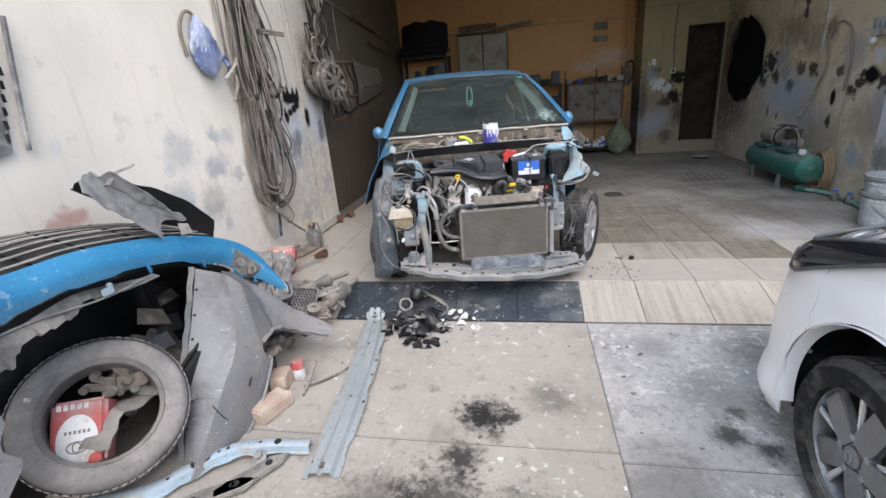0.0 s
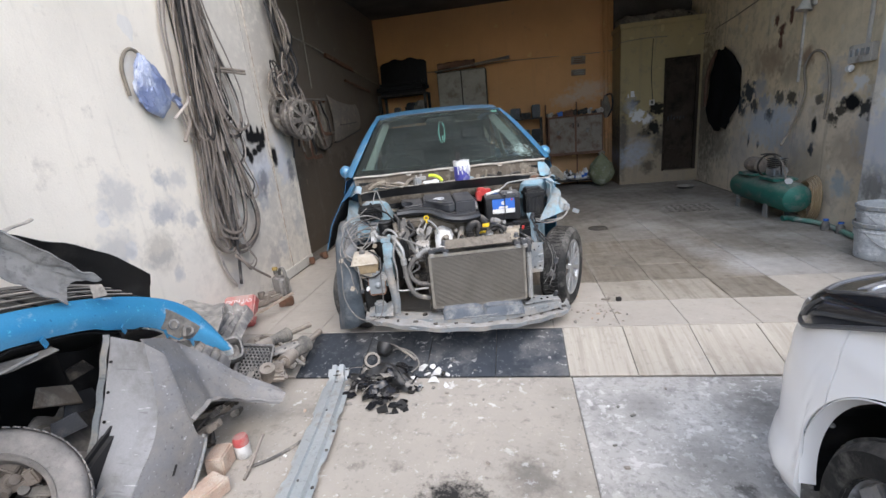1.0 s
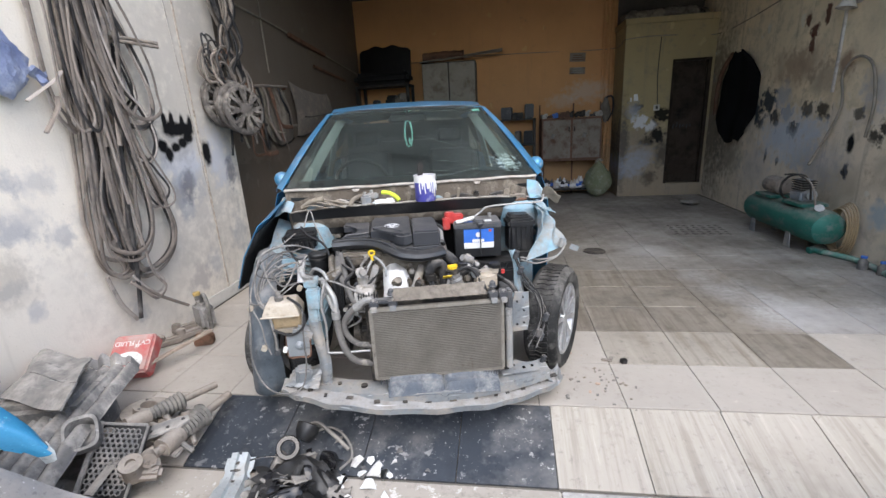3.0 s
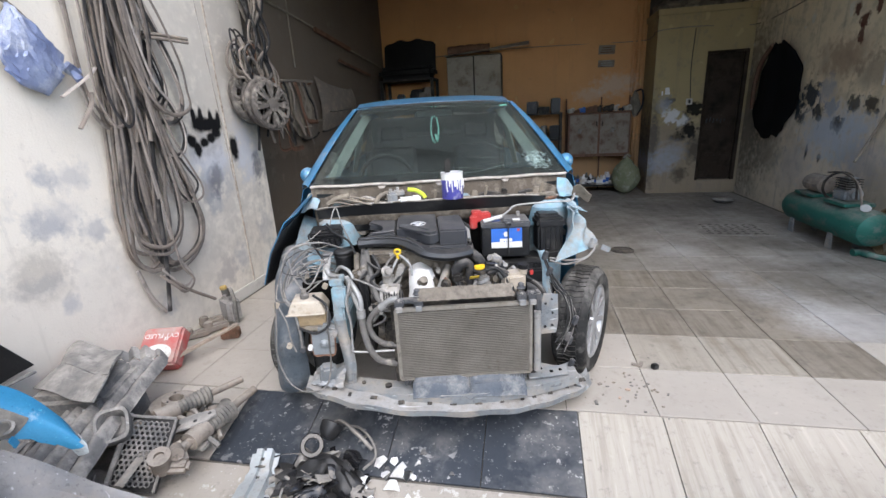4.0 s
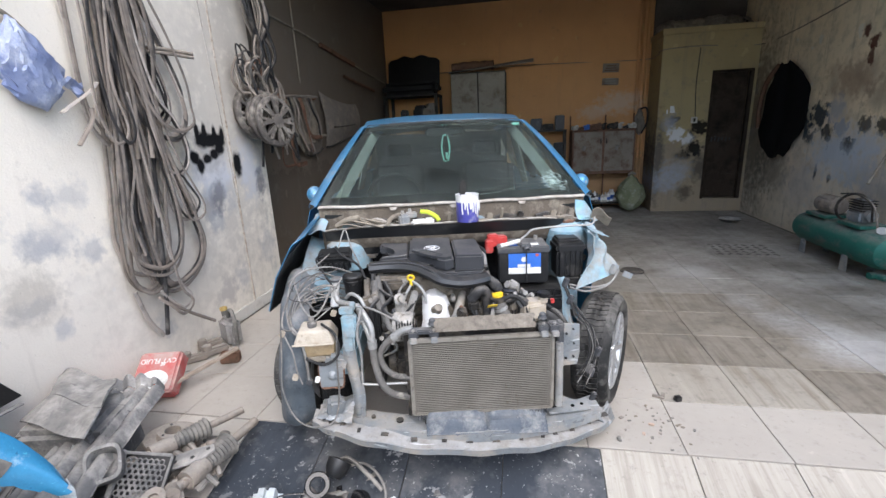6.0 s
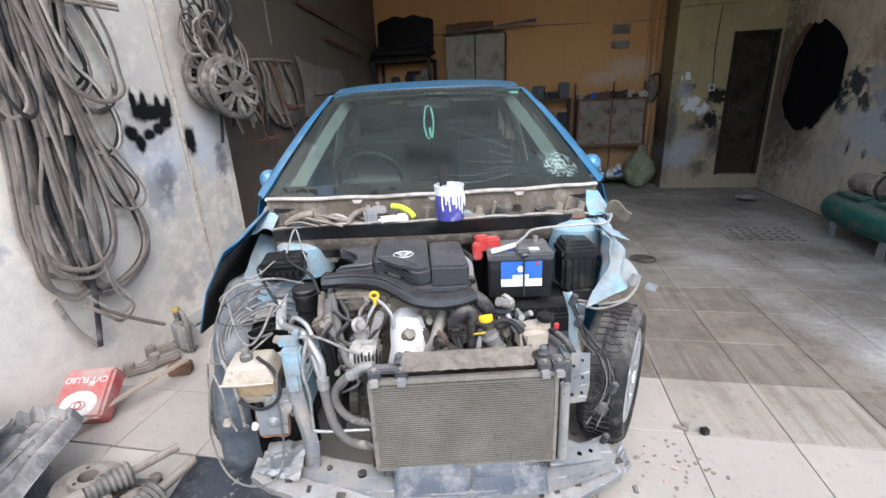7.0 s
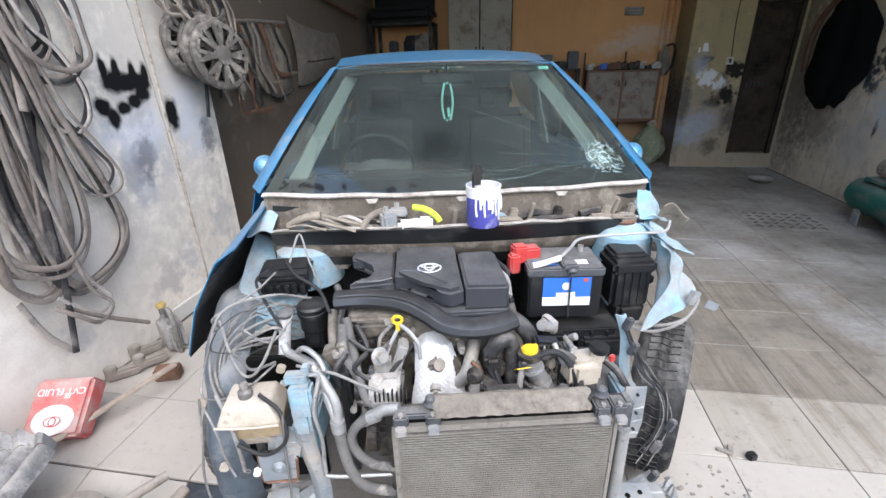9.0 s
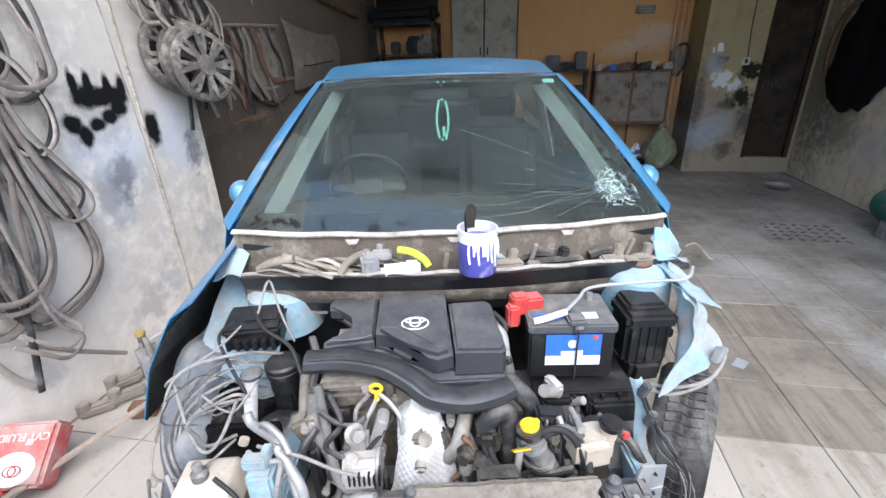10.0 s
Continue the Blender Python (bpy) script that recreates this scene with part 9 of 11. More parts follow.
# red fluid tin by the wall with its lettering
cv = thing("fluid_tin", "red fluid tin with a white oval, tipped against scrap", "tin", Matrix.Translation((-1.43, 3.36, 0.12)) @ pose(0, 0, 0, 38, 0, 14))
part("body", bx(B(), (0, 0, 0), (0.24, 0.25, 0.1), 0.014, (0, 0, 0), 3), "carton_red", cv, smooth=True)
part("oval", lathe(B(), [(0.0, 0.0), (0.08, 0.0), (0.081, 0.002)], pose(0.0, -0.055, 0.0505) @ Matrix.Diagonal((1.05, 0.78, 1, 1)), 32), "white_pl", cv, "white oval label")
bm = B()
for rx, ry in ((0.034, 0.02), (0.014, 0.016)):
    tube(bm, [Vector((rx * math.cos(t), -0.062 + ry * math.sin(t), 0.054)) for t in [2 * math.pi * k / 20 for k in range(21)]], 0.0022, 5, 1)
part("print", bm, "red", cv)


def text(body, size, m, material, parent, name="lettering"):
    cu = bpy.data.curves.new(name, "FONT")
    cu.body, cu.size, cu.extrude = body, size, 0.0006
    cu.align_x = "CENTER"
    tmp = bpy.data.objects.new("tmp", cu)
    scene.collection.objects.link(tmp)
    me = bpy.data.meshes.new_from_object(tmp.evaluated_get(bpy.context.evaluated_depsgraph_get()))
    bpy.data.objects.remove(tmp)
    me.materials.clear()
    me.materials.append(M[material])
    ob = new(name, me)
    ob.parent = parent
    ob.matrix_local = m
    return ob


text("CVT FLUID", 0.042, pose(0.0, 0.078, 0.0512, 0, 0, 180), "white_pl", cv)
text("FE", 0.03, pose(0.03, 0.055, 0.0512, 0, 0, 180), "white_pl", cv)
part("cap", cy(B(), (-0.06, -0.125, -0.01), (-0.06, -0.15, -0.01), 0.02, n=16, bev=0.003), "red", cv)
part("batten", bx(B(), (0, 0, 0), (0.034, 0.72, 0.014), 0.003), "wood", thing("wooden_batten", "weathered wooden batten lying across the scrap", "batten", Matrix.Translation((-1.3, 3.38, 0.09)) @ pose(0, 0, 0, 6, 0, -24)))
part("block", bx(B(), (0, 0, 0.035), (0.12, 0.07, 0.07), 0.008), "rust", thing("wooden_block", "small reddish wooden block on the tiles", "block", pose(-1.25, 3.74, 0.004, 0, 0, 20)))
jug = thing("oil_jug", "dirty translucent oil jug with a yellow cap", "jug", pose(-1.42, 4.0, 0.0, 0, 0, -35))
bm = bx(B(), (0, 0, 0.1), (0.2, 0.1, 0.2), 0.03, (0, 0, 0), 3)
part("body", bm, surf("dirty_clear_plastic", (0.3, 0.29, 0.28), (0.2, 0.19, 0.18), 0.35, dirt=(0.1, 0.09, 0.08), dirt_amt=0.4), jug, smooth=True)
part("handle", tube(B(), [(0.0, 0, 0.2), (0.03, 0, 0.26), (0.09, 0, 0.27), (0.12, 0, 0.2), (0.11, 0, 0.1), (0.1, 0, 0.02)], 0.014, 8), "dust_plastic", jug, smooth=True)
part("neck", cy(B(), (-0.07, 0, 0.2), (-0.075, 0, 0.235), 0.02, n=16), "dust_plastic", jug)
part("cap", cy(B(), (-0.075, 0, 0.235), (-0.078, 0, 0.262), 0.026, n=18, bev=0.004), surf("ochre_plastic", (0.45, 0.33, 0.12), (0.4, 0.28, 0.1), 0.5), jug)
for p in ((-1.5, 3.72, 0.02), (-1.42, 3.82, 0.03), (-1.52, 3.9, 0.03), (-1.56, 4.95, 0.03), (-1.5, 5.15, 0.03)):
    sc = thing("scrap_part", "dusty broken metal fitting among the scrap", "scrap", pose(*p, 0, 0, 60 * p[1]), "scrap by the wall")
    part("fitting", cy(bx(B(), (0, 0, 0.01), (0.16, 0.06, 0.05), 0.012), (0.05, 0, 0), (0.05, 0, 0.06), 0.03, n=16, bev=0.004), "rust" if p[1] > 4.5 else "scrap", sc, smooth=True)


# ---- white car at the entrance ----
wcar = thing("white_car", "white saloon car nosing up to the entrance", "car")
plan = along([(1.66, -2.0, 0), (1.645, 0.6, 0), (1.64, 1.3, 0), (1.632, 1.6, 0), (1.638, 1.85, 0), (1.70, 2.015, 0), (1.80, 2.115, 0), (1.95, 2.195, 0), (2.2, 2.26, 0), (2.5, 2.285, 0)])
AX, AY, AZ, AR, AH = 1.64, 1.39, 0.215, 0.392, 0.405


def plan_at(y):
    """Share of the way along the plan outline at which it reaches y."""
    return next(k / 2000 for k in range(2001) if plan(k / 2000).y >= y)


def flank(z, y):
    """How far the skin sits in from the plan outline at height z; the nose leans in, its foot bulges out."""
    fore = max(0.0, min(1.0, (y - 1.72) / 0.16))
    side_in = spline([(-0.02, 0.06), (0.1, 0.02), (0.35, 0.0), (0.5, 0.004), (0.62, 0.02), (0.78, 0.05), (0.9, 0.13)], z)
    nose_in = spline([(-0.02, 0.05), (0.03, 0.012), (0.1, -0.022), (0.16, -0.014), (0.22, 0.0), (0.38, 0.0), (0.52, 0.012), (0.64, 0.034)], z)
    return lerp(side_in, nose_in, fore)


def skin(s, a0, a1, z0, z1):
    def fn(a, b):
        p = plan(lerp(a0, a1, a))
        q = plan(lerp(a0, a1, a) + 0.004)
        n = Vector((-(q - p).y, (q - p).x, 0))
        n = n.normalized() if n.length > 1e-9 else Vector((-1, 0, 0))
        z = lerp(z0(p), z1(p), b)
        r = p - n * flank(z, p.y)
        x = r.x if s < 0 else 5.0 - r.x
        return (x, r.y, z)
    return fn


def arch_low(p):
    d = (p.y - AY) / AR
    if abs(d) < 1 and p.x < 1.7:
        return AZ + AH * math.sqrt(1 - d * d)
    return 0.06 if p.y < AY else 0.02 + 0.06 * max(0, 2.0 - p.y)


def wing_top(p):
    return 0.625 + 0.23 * max(-0.06, min(1.05, (1.885 - p.y) / 0.5))


def arch_point(t, r=0.0):
    return AY + (AR - r) * math.cos(t), AZ + (AH - r) * math.sin(t)


SEAM = plan_at(1.69)
M["lamp_black"] = surf("smoked_lamp", (0.012, 0.013, 0.016), (0.02, 0.021, 0.024), 0.06, coat=1.0, bump=0.0, spots=0.1)
M["lamp_bezel"] = surf("dark_grey_bezel", (0.07, 0.07, 0.073), (0.1, 0.1, 0.103), 0.3, dirt=(0.2, 0.19, 0.18), dirt_amt=0.2)
lamp_low = along([(1.672, 1.44, 0.828), (1.66, 1.58, 0.765), (1.656, 1.74, 0.693), (1.662, 1.885, 0.63), (1.73, 2.0, 0.628), (1.85, 2.095, 0.63), (2.02, 2.165, 0.635)])
lamp_top = along([(1.735, 1.43, 0.868), (1.71, 1.58, 0.845), (1.69, 1.72, 0.81), (1.682, 1.825, 0.775), (1.745, 1.9, 0.762), (1.86, 1.97, 0.755), (2.04, 2.03, 0.75)])
bonnet_edge = along([(1.78, 1.44, 0.842), (1.80, 1.5, 0.838), (1.84, 1.56, 0.833), (1.88, 1.62, 0.83), (1.94, 1.69, 0.826), (2.02, 1.77, 0.822), (2.14, 1.86, 0.815)])
for s in (-1, 1):
    def side_of(p, s=s):
        return Vector((p[0] if s < 0 else 5.0 - p[0], p[1], p[2]))
    part("body_side", sheet(B(), skin(s, 0.02, SEAM, arch_low, wing_top), 130, 10, 0.004), "white_paint", wcar, smooth=True)
    part("bumper", sheet(B(), skin(s, SEAM + 0.0022, 1.0, arch_low, wing_top), 60, 22, 0.004), "white_paint", wcar, smooth=True)
    part("arch_lip", sheet(B(), lambda a, b: side_of((1.637 + 0.045 * b, *arch_point(math.pi * lerp(-0.08, 1.08, a), 0.001 + 0.012 * b))), 40, 3, 0.004), "white_paint", wcar, smooth=True)
    part("arch_liner", sheet(B(), lambda a, b: side_of((1.68 + 0.2 * a, *arch_point(math.pi * lerp(-0.1, 1.1, b), 0.008))), 3, 28, 0.004), "black_plastic", wcar)
    part("arch_back", bx(B(), side_of((1.89, AY, AZ + 0.05)), (0.02, 0.84, 0.76)), "black_plastic", wcar)
    part("liner_clip", lathe(B(), [(0.0, 0.008), (0.009, 0.006), (0.011, 0.0)], Matrix.Translation(side_of((1.69, *arch_point(0.38, 0.012)))) @ Vector((-0.6, -0.6, -0.3)).to_track_quat("Z", "Y").to_matrix().to_4x4(), 12), "steel", wcar)

    # headlamp: smoked lens wrapped round the corner, a dark bezel under it, a round projector on top
    def lens(a, b, h=0.0):
        r = lamp_low(b).lerp(lamp_top(b), a)
        out = Vector((-0.8, 0.35, 0.3)).lerp(Vector((-0.2, 0.8, 0.5)), b).normalized()
        return side_of(r + out * (0.022 * math.sin(math.pi * a) + h))

    def crown(a, b):
        r = lamp_top(b).lerp(bonnet_edge(b), a)
        return side_of(r + Vector((0, 0, 0.012 * math.sin(math.pi * a))))
    lampg = part("headlamp", sheet(B(), lens, 8, 40, 0.004), "lamp_black", wcar, "dark smoked headlamp", True)
    part("lamp_crown", sheet(B(), crown, 6, 30, 0.004), "lamp_black", lampg, smooth=True)
    part("bezel", tube(B(), [lens(0.03, k / 24, 0.002) for k in range(25)], 0.008, 6, 1), "lamp_bezel", lampg, smooth=True)
    part("bezel", tube(B(), [lens(1.0, k / 24, 0.002) for k in range(25)], 0.006, 6, 1), "lamp_bezel", lampg, smooth=True)
    part("reflector", tube(B(), [lens(0.25 + 0.5 * k / 8, 0.5 - 0.06 * k / 8, 0.001) for k in range(9)], 0.012, 6, 1, flat=0.4), "lamp_bezel", lampg, smooth=True)
    part("marker_lens", tube(B(), [lens(0.2 + 0.4 * k / 6, 0.56, 0.001) for k in range(7)], 0.007, 6, 1, flat=0.5), "hub_silver", lampg, smooth=True)
    ringm = Matrix.Translation(crown(0.45, 0.5) + Vector((0, 0, 0.004))) @ Vector((-0.3 if s < 0 else 0.3, 0.3, 0.85)).to_track_quat("Z", "Y").to_matrix().to_4x4()
    part("lamp_ring", lathe(B(), [(0.062, 0.0), (0.07, 0.01), (0.084, 0.008), (0.088, -0.004)], ringm, 32, close=True), "lamp_bezel", lampg, smooth=True)
    part("projector", lathe(B(), [(0.0, 0.004), (0.03, 0.003), (0.034, 0.008), (0.048, 0.006), (0.05, -0.004)], ringm, 28), "hub_silver", lampg, smooth=True)

    def nose(a, b):
        q = plan(lerp(plan_at(2.19), 1.0, a))
        edge = Vector((q.x, q.y - 0.034, 0.62))
        r = edge.lerp(Vector((lerp(2.04, 2.5, a), lerp(2.03, 2.07, a), lerp(0.75, 0.785, a))), b)
        r.z += 0.015 * math.sin(math.pi * b)
        return side_of(r)
    part("nose_panel", sheet(B(), nose, 10, 6, 0.004), "white_paint", wcar, smooth=True)
part("bonnet", sheet(B(), lambda a, b: (lerp(1.78, 3.22, a), lerp(2.06 - 0.62 * (2 * a - 1) ** 2, 0.72, b), lerp(0.775 + 0.06 * (2 * a - 1) ** 2, 0.95, b) + 0.05 * math.sin(math.pi * a) - 0.05 * (2 * a - 1) ** 6), 20, 14, 0.004), "white_paint", wcar, smooth=True)
part("grille", bx(B(), (2.5, 2.25, 0.55), (0.7, 0.05, 0.1), 0.02), "black_plastic", wcar)
part("windscreen", sheet(B(), lambda a, b: (2.5 + lerp(0.72, 0.56, b) * (2 * a - 1), lerp(0.72, -0.02, b) + 0.06 * math.sin(math.pi * a), lerp(0.95, 1.32, b)), 10, 6, 0.004), "glass", wcar, smooth=True)
part("roof_panel", sheet(B(), lambda a, b: (2.5 + 0.58 * (2 * a - 1), lerp(0.0, -1.3, b), 1.32 + 0.05 * math.sin(math.pi * b) + 0.03 * math.sin(math.pi * a)), 10, 8, 0.004), "white_paint", wcar, smooth=True)
part("cabin", sheet(B(), lambda a, b: (2.5 + lerp(0.83, 0.57, b) * (1 if a > 0.5 else -1), lerp(0.6, -1.6, a % 0.5 * 2), lerp(0.88, 1.31, b)), 9, 4, 0.004), "trim_in", wcar)
part("rear_window", sheet(B(), lambda a, b: (2.5 + lerp(0.56, 0.68, b) * (2 * a - 1), lerp(-1.3, -1.72, b) - 0.04 * math.sin(math.pi * a), lerp(1.33, 0.96, b)), 10, 6, 0.004), "glass", wcar, smooth=True)
part("tail", bx(B(), (2.5, -1.87, 0.56), (1.66, 0.42, 0.8), 0.1, (0, 0, 0), 4), "white_paint", wcar, smooth=True)
M["hub_bright"] = surf("machined_alloy", (0.75, 0.75, 0.76), (0.68, 0.68, 0.69), 0.25, 0.6, bump=0.02)
M["alloy_grey"] = surf("gunmetal_alloy", (0.22, 0.22, 0.225), (0.27, 0.27, 0.275), 0.35, 0.5, dirt=(0.25, 0.23, 0.2), dirt_amt=0.2)


def alloy(x, y, sgn):
    m = pose(x, y, Z_OUT + 0.31, 0, 0, 180 if sgn < 0 else 0)
    turn = m @ pose(0, 0, 0, 0, 90, 0)
    r, h = 0.31, 0.1
    prof = [(r - 0.10, -h * 0.9), (r - 0.03, -h), (r - 0.01, -h * 0.8), (r, -h * 0.5), (r, h * 0.5), (r - 0.01, h * 0.8), (r - 0.03, h), (r - 0.095, h * 0.95), (r - 0.1, h * 0.8)]
    ty = part("wheel", lathe(B(), prof, turn, 56, close=True), "rubber", wcar, smooth=True)
    bm = B()
    for k in range(60):
        for z in (-0.5, -0.17, 0.17, 0.5):
            mm = turn @ pose(0, 0, 0, 0, 0, 6 * k) @ pose(r, 0, z * h, 15, 0, 0)
            bmesh.ops.create_cube(bm, size=1.0, matrix=mm @ Matrix.Diagonal((0.008, 0.024, h * 0.28, 1)))
    part("tread", bm, "rubber", ty)
    bm = B()
    lathe(bm, [(0.21, h * 0.9), (0.216, h * 0.82), (0.2, h * 0.6), (0.195, -h * 0.6), (0.2, -h * 0.8)], turn, 40, caps=False)
    part("rim", bm, "alloy_grey", ty, smooth=True)
    for k in range(5):
        poly = [(0.03, -0.045), (0.1, -0.035), (0.2, -0.05), (0.2, 0.05), (0.1, 0.035), (0.03, 0.045)]
        part("spoke", prism(B(), poly, 0.03, turn @ pose(0, 0, h * 0.55, 0, 0, 72 * k + 18) @ pose(0, 0, 0, 0, 4, 0), 0.008), "alloy_grey", ty)
    for k in range(5):
        poly = [(0.085, -0.016), (0.198, -0.034), (0.198, -0.012), (0.088, -0.0)]
        part("spoke_face", prism(B(), poly, 0.012, turn @ pose(0, 0, h * 0.62, 0, 0, 72 * k + 52), 0.003), "hub_bright", ty)
    cp = part("centre_cap", lathe(B(), [(0.034, h * 0.6), (0.034, h * 0.86), (0.028, h * 0.9), (0.0, h * 0.91)], turn, 24), "alloy_grey", ty, smooth=True)
    part("cap_emblem", tube(B(), [turn @ Vector((0.018 * math.cos(t), 0.012 * math.sin(t), h * 0.92)) for t in [2 * math.pi * k / 16 for k in range(17)]], 0.0025, 5, 1), "hub_silver", cp)
    for k in range(5):
        t = math.radians(72 * k + 54)
        part("wheel_nut", cy(B(), turn @ Vector((0.062 * math.cos(t), 0.062 * math.sin(t), h * 0.5)), turn @ Vector((0.062 * math.cos(t), 0.062 * math.sin(t), h * 0.82)), 0.011, n=6), "hub_silver", ty)


alloy(1.735, AY, -1)
alloy(3.265, AY, 1)
alloy(1.735, -1.15, -1)
alloy(3.265, -1.15, 1)

# ---- things on the cream wall ----
M["bead"] = surf("pitted_corner_bead", (0.52, 0.47, 0.4), (0.4, 0.34, 0.275), 0.8, 0.0, 9.0, 60.0, (0.2, 0.15, 0.11), 0.5, 26.0, 0.5, spots=0.9)
structure("trim", sheet(B(), lambda a, b: (-1.597 + 0.006 * math.sin(math.pi * a), 4.574 + 0.02 * a + 0.003 * math.sin(5 * b) + wob((a, b * 60, 1), 1.0, 0.003), lerp(0.05, 3.2, b)), 4, 160, 0.004), "bead", "thin pitted plaster bead running up the cream wall", "trim")
M["strap"] = surf("dusty_grey_rubber_strap", (0.27, 0.228, 0.192), (0.38, 0.325, 0.28), 0.8, 0.0, 5.0, 60.0, (0.12, 0.11, 0.1), 0.35, 8.0, 0.2, vary=0.5)
M["strap_pale"] = surf("pale_taupe_rubber_strap", (0.52, 0.465, 0.415), (0.42, 0.37, 0.325), 0.75, 0.0, 5.0, 60.0, (0.18, 0.16, 0.15), 0.3, 8.0, 0.2, vary=0.4)
M["strap_dark"] = surf("dark_rubber_strap", (0.035, 0.033, 0.033), (0.075, 0.07, 0.067), 0.7, 0.0, 5.0, 60.0, (0.24, 0.22, 0.2), 0.3, 8.0, 0.2, vary=0.5)
random.seed(9)
hb = thing("hose_bundle", "thick bundle of dusty grey rubber straps looped on the wall", "hoses")


# loops of the bundle as (along the wall, height), hung from the hooks
LOOPS = [
    ([(3.60, 2.6), (3.57, 2.1), (3.65, 1.75), (3.77, 1.54), (3.91, 1.475), (4.03, 1.52), (4.065, 1.63), (4.045, 1.8), (3.94, 2.05), (3.80, 2.32), (3.73, 2.6)], 4),
    ([(3.66, 2.6), (3.67, 2.1), (3.70, 1.78), (3.75, 1.62), (3.85, 1.56), (3.94, 1.62), (3.95, 1.75), (3.86, 2.05), (3.76, 2.6)], 3),
    ([(3.55, 2.6), (3.45, 2.2), (3.42, 1.95), (3.41, 1.64), (3.43, 1.5), (3.50, 1.42), (3.565, 1.5), (3.53, 1.75), (3.57, 2.1), (3.66, 2.6)], 4),
    ([(3.58, 2.6), (3.53, 2.0), (3.47, 1.34), (3.42, 1.12), (3.41, 0.93), (3.45, 0.76), (3.60, 0.69), (3.75, 0.77), (3.80, 1.0), (3.75, 1.4), (3.70, 1.9), (3.68, 2.6)], 4),
    ([(3.62, 2.6), (3.6, 1.9), (3.5, 1.3), (3.45, 0.9), (3.44, 0.68), (3.53, 0.565), (3.64, 0.6), (3.68, 0.8), (3.66, 1.3), (3.66, 1.9), (3.72, 2.6)], 4),
    ([(3.7, 2.5), (3.72, 1.9), (3.8, 1.4), (3.86, 1.06), (3.93, 0.935), (4.02, 0.95), (4.055, 1.03), (3.98, 1.17), (3.86, 1.4), (3.76, 1.9), (3.74, 2.5)], 3),
    ([(3.74, 2.5), (3.75, 1.8), (3.86, 1.3), (3.97, 0.98), (4.01, 0.74), (3.92, 0.6), (3.73, 0.54), (3.6, 0.62), (3.57, 1.0), (3.6, 1.6), (3.66, 2.5)], 4),
    ([(3.72, 2.4), (3.82, 1.75), (3.97, 1.56), (4.03, 1.4), (4.0, 1.27), (3.9, 1.22), (3.8, 1.35), (3.72, 1.9), (3.7, 2.5)], 3),
    ([(3.6, 1.7), (3.66, 0.9), (3.7, 0.58), (3.775, 0.44), (3.70, 0.385), (3.58, 0.48), (3.52, 0.56)], 2)]
for n, (keys, count) in enumerate(LOOPS):
    for k in range(count):
        x = -1.57 + 0.13 * random.random()
        dy, dz, sq = random.uniform(-0.022, 0.022), random.uniform(-0.03, 0.03), random.uniform(0.9, 1.06)
        mid_ = sum(y for y, _ in keys) / len(keys)
        pts = [(x + random.uniform(-0.012, 0.012), mid_ + (y - mid_) * sq + dy + random.uniform(-0.01, 0.01), z + dz * (z < 2.4)) for y, z in keys]
        part("strap", tube(B(), pts, random.choice([0.010, 0.013, 0.017, 0.009]), 6, 7, flat=random.choice([0.22, 0.3, 0.4])), random.choice(["strap", "strap", "strap_pale", "strap_dark"]), hb, smooth=True)
# straight runs down the middle, with cut ends
for k in range(22):
    f = random.random()
    end = random.choice([0.62, 0.75, 0.9, 1.05, 1.25])
    x = -1.585 + 0.11 * random.random()
    keys = [(lerp(3.56, 3.78, f), 2.6), (lerp(3.5, 3.88, f), 2.1), (lerp(3.5, 3.86, f), 1.7), (lerp(3.52, 3.8, f), 1.35), (lerp(3.48, 3.74, f), 1.05), (lerp(3.5, 3.7, f), 0.8), (lerp(3.54, 3.66, f), 0.6)]
    pts = [(x + random.uniform(-0.01, 0.01), y + random.uniform(-0.025, 0.025), z) for y, z in keys if z > end - 0.12]
    part("strap", tube(B(), pts, random.choice([0.010, 0.014, 0.018]), 6, 6, flat=random.choice([0.22, 0.3, 0.4])), random.choice(["strap", "strap", "strap_pale", "strap_dark", "strap_dark"]), hb, smooth=True)
part("loose_end", tube(B(), [(-1.50, 3.46, 1.75), (-1.47, 3.377, 1.696), (-1.45, 3.193, 1.591)], 0.013, 6, flat=0.4), "strap_pale", hb)
part("loose_end", tube(B(), [(-1.50, 3.4, 1.62), (-1.47, 3.353, 1.553), (-1.45, 3.241, 1.44)], 0.012, 6, flat=0.5), "strap", hb)
part("hanging_tail", tube(B(), [(-1.5, 3.66, 1.0), (-1.49, 3.6, 0.6), (-1.49, 3.536, 0.29)], 0.016, 8, flat=0.6), "strap_dark", hb)
part("hanging_tail", tube(B(), [(-1.55, 3.44, 0.6), (-1.56, 3.5, 0.4), (-1.56, 3.58, 0.26)], 0.014, 8, flat=0.4), "strap_pale", hb)
part("hanging_tail", tube(B(), [(-1.5, 3.57, 0.515), (-1.49, 3.72, 0.37), (-1.47, 3.927, 0.208)], 0.011, 8), "strap", hb)
part("hook", cy(cy(B(), (-1.62, 3.72, 2.62), (-1.46, 3.72, 2.64), 0.015, n=10), (-1.62, 3.84, 2.62), (-1.46, 3.84, 2.64), 0.015, n=10), "rust", hb)
for dz in (0.0, -0.022):
    part("tube", tube(B(), [(-1.62, 3.8, 1.99 + dz), (-1.5, 3.95, 1.985 + dz), (-1.43, 4.13, 1.975 + dz)], 0.011, 8, 1), "scrap", thing("pipe_stub", "dusty thin pipe sticking out of the wall", "pipe"))

